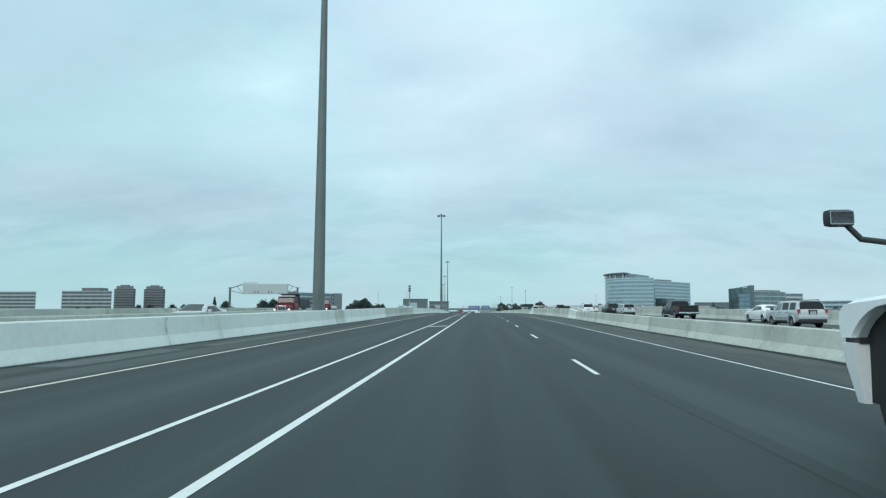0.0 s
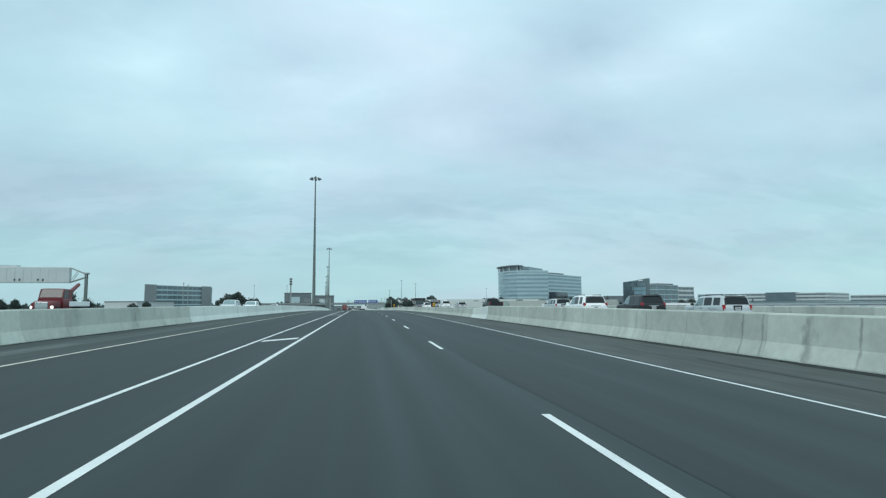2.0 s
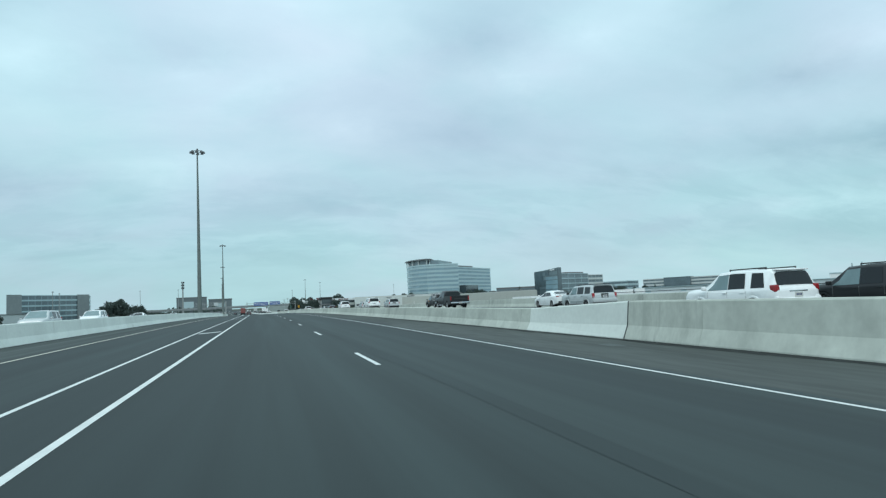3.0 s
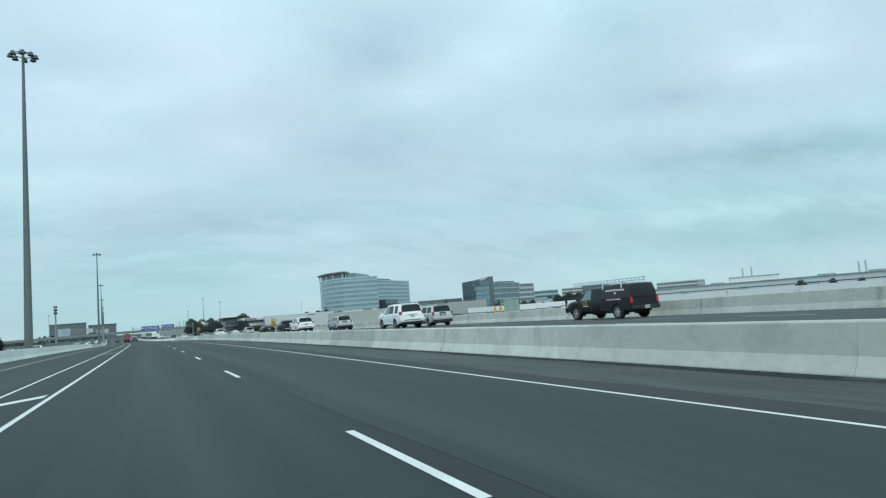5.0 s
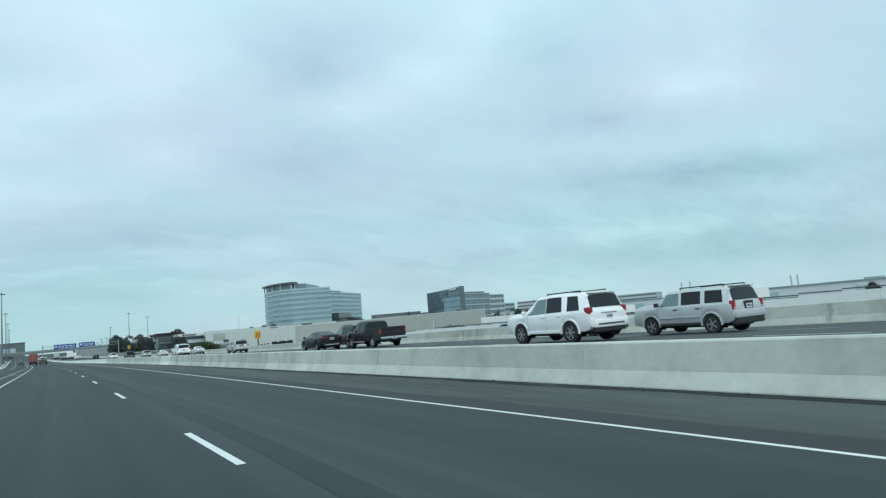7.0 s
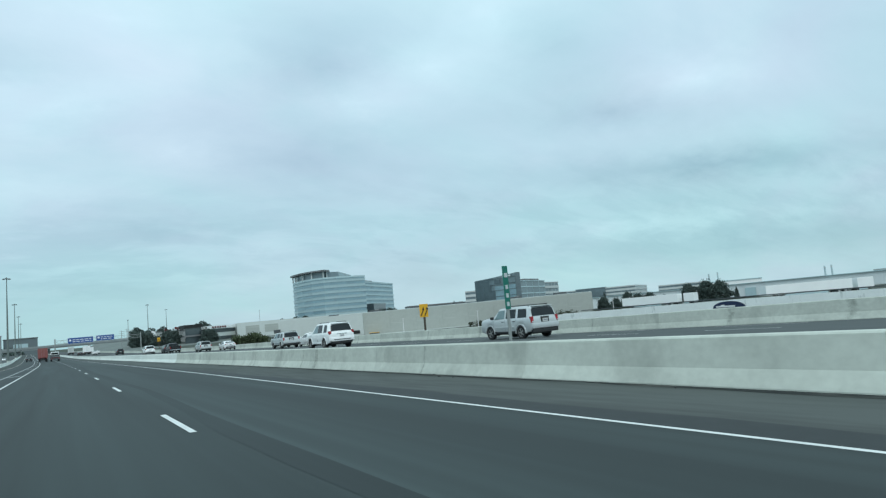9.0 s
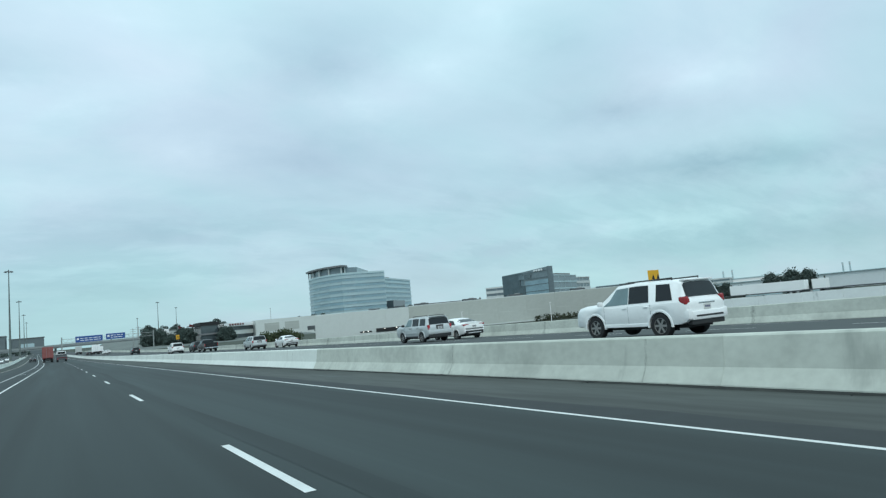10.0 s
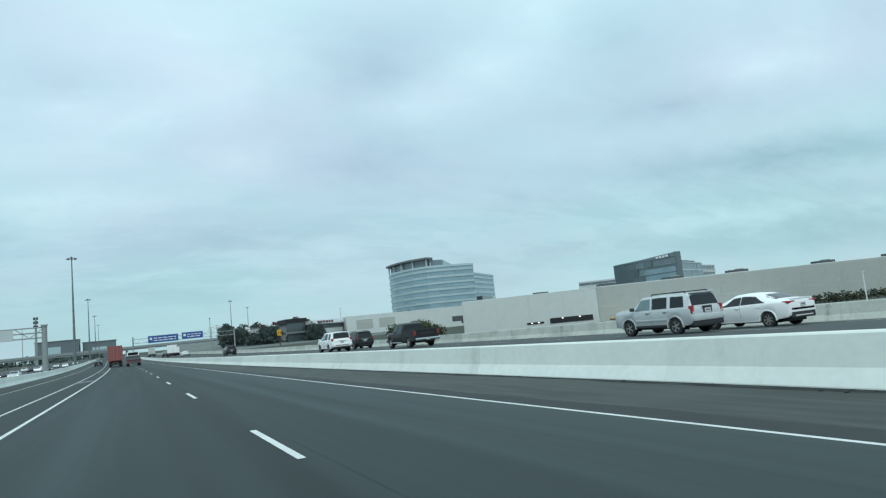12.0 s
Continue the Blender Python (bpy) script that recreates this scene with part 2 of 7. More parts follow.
WORKS = mat("grey_works_sheet", (0.15, 0.185, 0.195), 0.7, var=0.08, scale=0.1, fine=1)
BANK_M = mat("bank_ground", (0.16, 0.18, 0.17), 0.95, var=0.2, scale=0.05, fine=0.6, spec=0.2)
BUSH_M = mat("bush_leaves", (0.065, 0.085, 0.045), 0.8, var=0.4, scale=1.0, fine=6, spec=0.2)
TRUNK_M = mat("bark", (0.08, 0.065, 0.05), 0.9, var=0.2)
GLASS_BLUE = mat("tower_glass", (0.22, 0.345, 0.40), 0.10, 0.0, var=0.22, scale=0.09, fine=0.6, spec=1.0, stretch=(1, 1, 2))
# pale blue; on the tower's storeys it paints the sky's reflection in the glass
PALE_BLUE = mat("pale_blue_sheet", (0.46, 0.595, 0.62), 0.25, 0.0, var=0.06, scale=0.1, fine=1.0)
GLASS_DARK = mat("dark_glass", (0.055, 0.072, 0.080), 0.08, 0.0, var=0.2, scale=0.2, fine=1.0, spec=1.0)
GLASS_GREY = mat("grey_office_glass", (0.15, 0.20, 0.22), 0.15, 0.0, var=0.2, scale=0.1, fine=0.8, spec=0.9)
BAND_W = mat("pale_office_cladding", (0.56, 0.60, 0.59), 0.7, var=0.06, scale=0.2, fine=1)
BAND_G = mat("weathered_grey_cladding", (0.40, 0.43, 0.42), 0.7, var=0.08, scale=0.2, fine=1)
BAND_B = mat("brown_office_cladding", (0.17, 0.175, 0.18), 0.6, var=0.1, scale=0.2, fine=1)
PANEL_W = mat("white_tilt_up_panel", (0.60, 0.64, 0.615), 0.85, var=0.06, scale=0.15, fine=1.5, stain=((0.45, 0.47, 0.45), 0.2, 0.58, 0.8, (1, 1, 0.3)))
MIDGLASS = mat("shaded_office_glass", (0.095, 0.130, 0.145), 0.12, 0.0, var=0.25, scale=0.15, fine=0.9, spec=0.9)
PANEL_T = mat("tan_tilt_up_panel", (0.405, 0.43, 0.40), 0.85, var=0.08, scale=0.15, fine=1.5, stain=((0.33, 0.34, 0.31), 0.25, 0.55, 0.8, (1, 1, 0.25)), drips=((0.52, 0.55, 0.51), 0.9, 0.56, 0.74, (0.05, 0.05, 1.3)))
ROOF_G = mat("grey_roof", (0.20, 0.21, 0.21), 0.9, var=0.1)
WHITE_S = mat("white_sheet", (0.90, 0.92, 0.91), 0.55, var=0.04, scale=0.5)
SIGN_BLUE = mat("blue_sign_face", (0.028, 0.095, 0.31), 0.5, var=0.03)
SIGN_GREEN = mat("green_sign_face", (0.01, 0.16, 0.12), 0.5, var=0.03)
SIGN_YEL = mat("yellow_sign_face", (0.80, 0.42, 0.02), 0.5, var=0.03)
SIGN_WHITE = mat("white_sign_legend", (0.8, 0.8, 0.8), 0.5, var=0.02)
SIGN_BACK = mat("aluminium_sign_back", (0.55, 0.60, 0.60), 0.55, 0.2, var=0.05, scale=0.4)
BLACK = mat("black_rubber", (0.018, 0.019, 0.020), 0.75, var=0.15)
ORANGE = mat("orange_sheet", (0.36, 0.15, 0.03), 0.5, var=0.05)

# ---- helpers ----


def new_mesh(name, bm, material, smooth=None):
    me = bpy.data.meshes.new(name)
    bm.normal_update()
    bm.to_mesh(me)
    bm.free()
    me.materials.append(material)
    if smooth:
        me.polygons.foreach_set("use_smooth", [True] * len(me.polygons))
        me.set_sharp_from_angle(angle=radians(smooth))
    return me


def part(name, bm, material, parent, label="", smooth=None):
    ob = new(name, new_mesh(name, bm, material, smooth))
    ob.parent = parent
    if label:
        ob["label"] = label
    return ob


def whole(name, bm, material, label, category, kind="", group="", m=None, smooth=None):
    ob = new(name, new_mesh(name, bm, material, smooth))
    if m is not None:
        ob.matrix_world = m
    return tagged(ob, label, category, group, kind)


def thing(name, label, category, m=None, group="", kind=""):
    ob = new(name)
    ob.empty_display_size = 0.3
    if m is not None:
        ob.matrix_world = m
    return tagged(ob, label, category, group, kind)


def box(bm, x, y, z, sx, sy, sz, rz=0.0, bevel=0.0, m=None):
    """A box centred at x, y with its foot at z."""
    mm = Matrix.Translation((x, y, z + sz / 2)) @ Matrix.Rotation(radians(rz), 4, "Z") @ Matrix.Diagonal((sx, sy, sz, 1))
    if m is not None:
        mm = m @ mm
    vs = bmesh.ops.create_cube(bm, size=1, matrix=mm)["verts"]
    if bevel:
        es = list({e for v in vs for e in v.link_edges})
        bmesh.ops.bevel(bm, geom=es, offset=bevel, segments=2, affect="EDGES", profile=0.6)
    return bm


def B(*a, **k):
    return box(bmesh.new(), *a, **k)


def rod(bm, p, q, r0, r1=None, n=10, cap=True):
    """A round bar from p to q."""
    p, q = Vector(p), Vector(q)
    d = q - p
    m = Matrix.Translation((p + q) / 2) @ d.to_track_quat("Z", "Y").to_matrix().to_4x4()
    bmesh.ops.create_cone(bm, segments=n, radius1=r0, radius2=r0 if r1 is None else r1, depth=d.length, cap_ends=cap, matrix=m)
    return bm


def prism(bm, pts, z0, z1):
    """An upright prism over a footprint that runs anticlockwise."""
    lo = [bm.verts.new((x, y, z0)) for x, y in pts]
    hi = [bm.verts.new((x, y, z1)) for x, y in pts]
    n = len(pts)
    for i in range(n):
        bm.faces.new((lo[i], lo[(i + 1) % n], hi[(i + 1) % n], hi[i]))
    bm.faces.new(hi)
    bm.faces.new(lo[::-1])
    return bm


# ---- the road's line: heading (degrees to the left) and grade (percent) along its length ----
KNOT = np.arange(0, 561, 80.0)
HEAD = [0.0, 0.70, 1.19, 2.05, 2.78, 3.12, 3.96, 4.38]
GRADE = [1.0, 0.71, -0.15, -0.83, -1.20, -1.09, -0.61, -0.05]
STATION = np.arange(-300, 3000, 2.0)
_th = np.radians(np.interp(STATION, KNOT, HEAD))
_gr = np.where(STATION < 0, 0, np.where(STATION > 600, 0, np.interp(STATION, KNOT, GRADE))) / 100
_X, _Y, _Z = np.cumsum(-np.sin(_th) * 2), np.cumsum(np.cos(_th) * 2), np.cumsum(_gr * 2)
_i0 = int(np.argmin(abs(STATION)))
_X, _Y, _Z = _X - _X[_i0], _Y - _Y[_i0], _Z - _Z[_i0]


def heading(s):
    return float(np.interp(s, STATION, _th))


def zroad(s):
    return float(np.interp(s, STATION, _Z))


def RP(s, off, z=0.0):
    """The place at s metres along the road, off metres to the right of the driving line, z above it."""
    th = heading(s)
    return Vector((float(np.interp(s, STATION, _X)) + off * math.cos(th), float(np.interp(s, STATION, _Y)) + off * math.sin(th), zroad(s) + z))


def RM(s, off, z=0.0, turn=0.0):
    """The pose of a thing on the road that faces along it."""
    return Matrix.Translation(RP(s, off, z)) @ Matrix.Rotation(heading(s) + radians(turn), 4, "Z")


def strip(s0, s1, off0, off1, z=0.0, step=10.0, cols=1):
    """A ribbon of road surface, mapped in metres. off0, off1 may be functions of s."""
    bm = bmesh.new()
    uvl = bm.loops.layers.uv.new("UVMap")
    n = max(1, int(math.ceil((s1 - s0) / step)))
    rows = []
    for i in range(n + 1):
        s = s0 + (s1 - s0) * i / n
        a = off0(s) if callable(off0) else off0
        b = off1(s) if callable(off1) else off1
        offs = [a + (b - a) * j / cols for j in range(cols + 1)]
        rows.append([(bm.verts.new(RP(s, o, z(s, o) if callable(z) else z)), (o, s)) for o in offs])
    for r0, r1 in zip(rows, rows[1:]):
        for j in range(cols):
            q = (r0[j], r0[j + 1], r1[j + 1], r1[j])
            f = bm.faces.new([v for v, _ in q])
            for lp, (_, uvc) in zip(f.loops, q):
                lp[uvl].uv = uvc
    return bm


# ---- ground and carriageways ----
XL1, XL2, XD = -2.06, -3.267, 1.795
bm = bmesh.new()
ys = [-400, -150] + list(range(-60, 640, 20)) + [800, 1200, 1800, 2600, 3600, 4800]
xs = [-4500, -1500, -400, -80, 0, 34, 42, 56, 85.2, 86.8, 400, 1500, 4500]
gv = [[bm.verts.new((xx, yy, zroad(yy) - 0.45 - (0.25 if abs(xx) > 300 else 0) - (1.0 if 400 < yy < 600 and 50 < xx < 500 else 0) - (3.4 if 200 < yy < 410 and 40 < xx < 86 else 0))) for xx in xs] for yy in ys]
for r0, r1 in zip(gv, gv[1:]):
    for j in range(len(xs) - 1):
        bm.faces.new((r0[j], r0[j + 1], r1[j + 1], r1[j]))
whole("ground", bm, GROUND, "flat dull green and grey ground to the horizon", "ground", "structure")


def off_right(s):
    return float(np.interp(s, [0, 45, 75, 100, 160, 260, 330, 370], [7.25, 7.4, 8.15, 8.05, 7.5, 7.5, 7.5, 7.7]))


def high_right(s):
    return float(np.interp(s, [0, 45, 72.75, 78.05, 98, 113.55, 119.2, 160, 700], [0.62, 0.67, 0.71, 0.92, 0.93, 0.89, 0.69, 0.66, 0.64]))


def off_left(s):
    return float(np.interp(s, [0, 60, 90, 110, 700], [-9.4, -9.3, -9.9, -9.9, -9.9]))


def high_left(s):
    return float(np.interp(s, [0, 40, 90, 130, 700], [0.82, 0.86, 0.96, 0.9, 0.82]))


def off_far(s):
    return float(np.interp(s, [0, 90, 140, 200, 700], [24.4, 24.6, 25.4, 26.4, 26.7]))


def high_far(s):
    return float(np.interp(s, [0, 100, 140, 185, 250, 303, 345], [1.02, 1.02, 0.92, 0.83, 0.82, 0.79, 0.75]))


S0, S1 = -60, 1500
whole("road", strip(S0, S1, -6.9, 5.3, 0, 6, 4), ASPHALT, "dark grey asphalt motorway lanes with worn wheel tracks", "road", "structure")


def lane_joint(s):
    """The joint between the darker middle of the road and the more worn outer lane."""
    return 2.36 + 0.10 * math.sin(s * 0.11 + 1.0) + 0.05 * math.sin(s * 0.37)


whole("road_lane", strip(S0, 900, lane_joint, 5.3, 0.002, 3, 2), ASPHALT_P, "worn outer lane of slightly paler asphalt", "road", "structure")
whole("paving_seam", strip(S0, 900, lambda s: lane_joint(s) - 0.28 - 0.06 * math.sin(s * 0.23) - 0.04 * math.sin(s * 0.61), lane_joint, 0.002, 3), ASPHALT_D, "dark band of asphalt along a lane joint", "paving seam", "structure")
whole("shoulder_left", strip(S0, S1, lambda s: off_left(s) - 0.3, -6.9, 0.0, 6, 2), SHOULDER, "grey asphalt shoulder with pale dusty patches", "shoulder", "structure")
whole("shoulder_right", strip(S0, S1, 5.3, lambda s: off_right(s) + 0.3, 0.0, 6, 2), SHOULDER_R, "grey asphalt shoulder paler than the lanes", "shoulder", "structure")


def RZ(s, off):
    """The collector road's level: level across at first, then falling away from the barrier."""
    k = float(np.interp(s, [125, 185], [0, 1]))
    tilted = float(np.interp(s, [0, 150, 200, 300, 345, 400], [0.20, 0.20, 0.13, 0.01, 0.06, 0.06])) - 0.02 * (off - 16) - 0.011 * max(0.0, off - 19)
    return k * tilted - 0.15 * (1 - k)


whole("road_right", strip(S0, S1, lambda s: off_right(s) + 0.2, lambda s: off_far(s) + 0.3, RZ, 6, 3), FAR_ASPHALT, "grey asphalt collector lanes beyond the barrier", "road", "structure")
whole("road_left", strip(S0, S1, -50, lambda s: off_left(s) - 0.2, -0.15, 8, 3), FAR_ASPHALT, "grey asphalt lanes of the opposite carriageway", "road", "structure")
PZ = 0.004
GRIT = mat("road_grit", (0.030, 0.034, 0.033), 0.95, var=0.35, scale=1.5, fine=14, uv=True, bump=0.3, spec=0.2, stain=((0.085, 0.088, 0.080), 1.4, 0.55, 0.7, (1, 0.5, 1)))


def ragged(s, k):
    return 0.10 * math.sin(s * 0.83 + k) + 0.07 * math.sin(s * 2.1 + 2 * k) + 0.05 * math.sin(s * 4.7 + k)


whole("grit_strip", strip(S0, 700, lambda s: off_right(s) - float(np.interp(s, [0, 230, 275, 310, 335, 360], [0.34, 0.28, 0.16, 0.16, 0.34, 0.2])) + ragged(s, 1) * 0.45, lambda s: off_right(s) + 0.05, 0.003, 0.8), GRIT, "dark ragged band of grit along the barrier foot", "road grit", "structure")
whole("grit_strip", strip(S0, 700, lambda s: off_left(s) - 0.05, lambda s: off_left(s) + 0.22 + ragged(s, 3) * 0.5, 0.003, 0.8), GRIT, "dark ragged band of grit along the median barrier", "road grit", "structure")
for nm, off, w, mt, lb in (("lane_line", XL1, 0.105, PAINT_W, "thick solid white line"), ("lane_line", XL2, 0.09, PAINT_W, "solid white line"), ("edge_line", -6.72, 0.11, PAINT_Y, "worn yellow edge line")):
    whole(nm, strip(S0, 1200, off - w / 2, off + w / 2, PZ, 6), mt, lb + " painted on asphalt", "road marking", "structure")
def edge_right(s):
    return float(np.interp(s, [0, 45, 75, 105, 150, 200, 305, 325], [5.04, 5.06, 5.17, 5.10, 5.10, 5.12, 5.13, 5.19]))


whole("edge_line", strip(S0, 1200, lambda s: edge_right(s) - 0.033, lambda s: edge_right(s) + 0.033, PZ, 6), PAINT_W, "solid white edge line painted on asphalt", "road marking", "structure")
whole("edge_line", strip(S0, 1200, lambda s: off_right(s) + 1.2, lambda s: off_right(s) + 1.34, lambda s, o: RZ(s, o) + PZ, 6), PAINT_W, "solid white line on the collector road", "road marking", "structure")
whole("edge_line", strip(S0, 1200, -12.6, -12.48, -0.15 + PZ, 8), PAINT_Y, "yellow line on the opposite carriageway", "road marking", "structure")
dash = tagged(thing("lane_dashes", "broken white lane line of short painted dashes", "road marking"), kind="structure")
for k in range(-6, 60):
    s = 26.433 + 12.192 * k
    part("dash", strip(s, s + 3.05, XD - 0.046, XD + 0.046, PZ, 4), PAINT_W, dash)
for off, cyc, n in ((12.4, 12.192, 48), (16.3, 12.192, 48), (20.3, 6.0, 96)):
    dash2 = tagged(thing("lane_dashes", "broken white lane line on the collector road", "road marking"), kind="structure")
    for k in range(n):
        s = 15.3 + cyc * k
        part("dash", strip(s, s + 2.9, off - 0.06, off + 0.06, lambda s, o: RZ(s, o) + PZ, 4), PAINT_W, dash2)
dash3 = tagged(thing("lane_dashes", "long white dashes along the outer collector lane", "road marking"), kind="structure")
for k in range(26):
    s = 244.4 + 7.1 * k
    part("dash", strip(s, s + 4.1, 24.83, 24.97, lambda s, o: RZ(s, o) + PZ, 4), PAINT_W, dash3)
hatch = tagged(thing("buffer_hatching", "slanting white bars between two solid white lines", "road marking"), kind="structure")
for k in range(0, 14):
    s = 50.4 + 40.5 * k
    b2 = bmesh.new()
    uvl = b2.loops.layers.uv.new("UVMap")
    q = [(s, -3.11), (s + 1.36, -2.21), (s + 2.15, -2.21), (s + 0.72, -3.11)]
    f = b2.faces.new([b2.verts.new(RP(a, o, PZ + 0.002)) for a, o in q])
    for lp, (a, o) in zip(f.loops, q):
        lp[uvl].uv = (o, a)
    part("bar", b2, PAINT_W, hatch)

# ---- concrete barriers, segment by segment ----
SEG = 6.096


def barrier_mesh(name, material, h0=1.0, h1=1.0):
    """One cast length of safety-shape barrier, one metre high (or h0 and h1 at its ends) and with its face towards -x."""
    bm = bmesh.new()
    L = SEG / 2 - 0.0015
    prof = [(-0.30, -0.1), (-0.295, 0.03), (-0.175, 0.36), (-0.115, 0.965), (-0.095, 1.0), (0.095, 1.0), (0.115, 0.965), (0.175, 0.36), (0.295, 0.03), (0.30, -0.1)]
    a = [bm.verts.new((x, -L, z * h0)) for x, z in prof]
    b = [bm.verts.new((x, L, z * h1)) for x, z in prof]
    for i in range(len(prof) - 1):
        bm.faces.new((a[i], a[i + 1], b[i + 1], b[i]))
    bm.faces.new(a[::-1])
    bm.faces.new(b)
    bmesh.ops.recalc_face_normals(bm, faces=bm.faces)
    return new_mesh(name, bm, material)


JOINT = barrier_mesh("joint_seam", mat("joint_filler", (0.06, 0.066, 0.064), 0.9, var=0.2))
SEG_OLD, SEG_NEW = barrier_mesh("segment", CONC), barrier_mesh("pale_segment", CONC_NEW)


def barrier(name, label, off, high, z, s0, s1, pale, joints=()):
    """A run of cast lengths; joints names stations where one length must end and the next begin."""
    top = tagged(thing(name, label, "barrier"), kind="structure")
    s = s0
    while s < s1:
        e = s + SEG
        for j in joints:
            if s + 0.5 < j < s + SEG + 1.5:
                e = j
                break
        c = (s + e) / 2
        za, zb = (z(s), z(e)) if callable(z) else (z, z)
        a, b = RP(s, off(s), za), RP(e, off(e), zb)
        d = b - a
        h = high(c)
        fresh = any(p <= c <= q for p, q in pale)
        me = SEG_NEW if fresh else SEG_OLD
        if abs(high(e) - high(s)) > 0.004:
            me = barrier_mesh("segment", CONC_NEW if fresh else CONC, high(s) / h, high(e) / h)
        ob = new("segment", me)
        ob.parent = top
        if e in (78.05, 113.55):
            jo = new("joint_seam", JOINT)
            jo.parent = top
            jo.matrix_basis = Matrix.Translation(b) @ Matrix.Rotation(math.atan2(-d.x, d.y), 4, "Z") @ Matrix.Diagonal((1.012, 0.045 / SEG, high(e) * 1.001, 1))
        ob.matrix_basis = Matrix.Translation((a + b) / 2) @ Matrix.Rotation(math.atan2(-d.x, d.y), 4, "Z") @ Matrix.Rotation(math.asin(d.z / d.length), 4, "X") @ Matrix.Diagonal((1, d.length / SEG, h, 1))
        s = e
    return top


def grime_material():
    """Thin brown-grey dirt, ragged and fading out to both sides."""
    m = mat("barrier_grime", (0.20, 0.215, 0.20), 0.9, var=0.2, scale=4, fine=20, spec=0.2)
    t = m.node_tree
    co = t.nodes.new("ShaderNodeTexCoord")
    ax = t.nodes.new("ShaderNodeSeparateXYZ")
    t.links.new(co.outputs["Object"], ax.inputs[0])
    near = t.nodes.new("ShaderNodeMapRange")
    side = t.nodes.new("ShaderNodeMath")
    side.operation = "ABSOLUTE"
    t.links.new(ax.outputs[1], side.inputs[0])
    t.links.new(side.outputs[0], near.inputs["Value"])
    near.inputs["From Min"].default_value, near.inputs["From Max"].default_value = 0.0, SEG / 2
    near.inputs["To Min"].default_value, near.inputs["To Max"].default_value = 0.24, -0.30
    info = t.nodes.new("ShaderNodeObjectInfo")
    mp = t.nodes.new("ShaderNodeVectorMath")
    mp.operation = "MULTIPLY_ADD"
    t.links.new(co.outputs["Object"], mp.inputs[0])
    mp.inputs[1].default_value = (1.0, 0.35, 2.2)
    shift = t.nodes.new("ShaderNodeVectorMath")
    shift.operation = "SCALE"
    shift.inputs[0].default_value = (31, 47, 19)
    t.links.new(info.outputs["Random"], shift.inputs["Scale"])
    t.links.new(shift.outputs[0], mp.inputs[2])
    n = t.nodes.new("ShaderNodeTexNoise")
    n.inputs["Scale"].default_value, n.inputs["Detail"].default_value, n.inputs["Roughness"].default_value = 2.0, 6, 0.62
    t.links.new(mp.outputs[0], n.inputs["Vector"])
    add = t.nodes.new("ShaderNodeMath")
    add.operation = "ADD"
    t.links.new(n.outputs["Fac"], add.inputs[0])
    t.links.new(near.outputs[0], add.inputs[1])
    al = t.nodes.new("ShaderNodeMapRange")
    t.links.new(add.outputs[0], al.inputs["Value"])
    al.inputs["From Min"].default_value, al.inputs["From Max"].default_value, al.inputs["To Max"].default_value = 0.52, 0.98, 0.50
    t.links.new(al.outputs[0], t.nodes["Principled BSDF"].inputs["Alpha"])
    return m


def grime_mesh():
    """The road face of a barrier alone, a hair proud of the concrete."""
    bm = bmesh.new()
    cols = [[bm.verts.new((x, y * SEG / 2, z)) for x, z in ((-0.299, 0.02), (-0.179, 0.36), (-0.119, 0.965))] for y in (-1, 1)]
    for j in range(2):
        bm.faces.new((cols[0][j], cols[1][j], cols[1][j + 1], cols[0][j + 1]))
    return new_mesh("grime_streak", bm, grime_material())


GRIME = grime_mesh()


def streaks(top, off, high, z, side, places):
    """Dirty streaks at stations, each with its width, on the face that looks to the road."""
    for s, w in places:
        a, b = RP(s - 0.5, off(s - 0.5), z(s) if callable(z) else z), RP(s + 0.5, off(s + 0.5), z(s) if callable(z) else z)
        d = b - a
        ob = new("grime_streak", GRIME)
        ob.parent = top
        ob.matrix_basis = Matrix.Translation((a + b) / 2) @ Matrix.Rotation(math.atan2(-d.x, d.y), 4, "Z") @ Matrix.Diagonal((side, w / SEG, high(s), 1))


b_right = barrier("barrier_right", "stained cast concrete safety barrier with pale newer lengths", lambda s: off_right(s) + 0.3, high_right, 0, -58, 900, [(72.8, 78), (113.6, 119), (266, 270), (323.2, 700)], (65.0, 72.75, 78.05, 92.6, 113.55, 119.2, 266, 270.3, 295.2, 323.2, 329.1, 356.4))
b_left = barrier("barrier_left", "pale concrete median barrier with joints", lambda s: off_left(s) - 0.3, high_left, 0, -58, 900, [(-60, 55.3), (57.9, 80), (112, 330), (400, 800)], (55.3, 57.9, 79.5))
b_far = barrier("barrier_far", "stained concrete barrier along the collector road", lambda s: off_far(s) + 0.3, high_far, lambda s: RZ(s, off_far(s)), -58, 900, [])
barrier("barrier_opposite", "grey concrete barrier of the opposite carriageway", lambda s: -13.6, lambda s: 1.0, -0.15, -58, 60, [])
rng = random.Random(44)
streaks(b_right, lambda s: off_right(s) + 0.3, high_right, 0, 1, [(81.6, 0.24), (82.9, 0.9), (84.3, 0.22), (85.0, 0.14), (87.5, 0.16), (89.9, 0.14), (92.5, 0.18), (263.1, 0.22), (293.9, 0.3), (295.2, 0.35), (301.6, 0.2), (325.9, 0.10), (356.4, 0.10)] + [(s + rng.uniform(-4, 4), rng.uniform(0.10, 0.35)) for s in range(20, 320, 11)])
streaks(b_far, lambda s: off_far(s) + 0.3, high_far, lambda s: RZ(s, off_far(s)), 1, [(s + rng.uniform(-3, 3), rng.uniform(0.3, 1.3)) for s in range(90, 440, 7)])
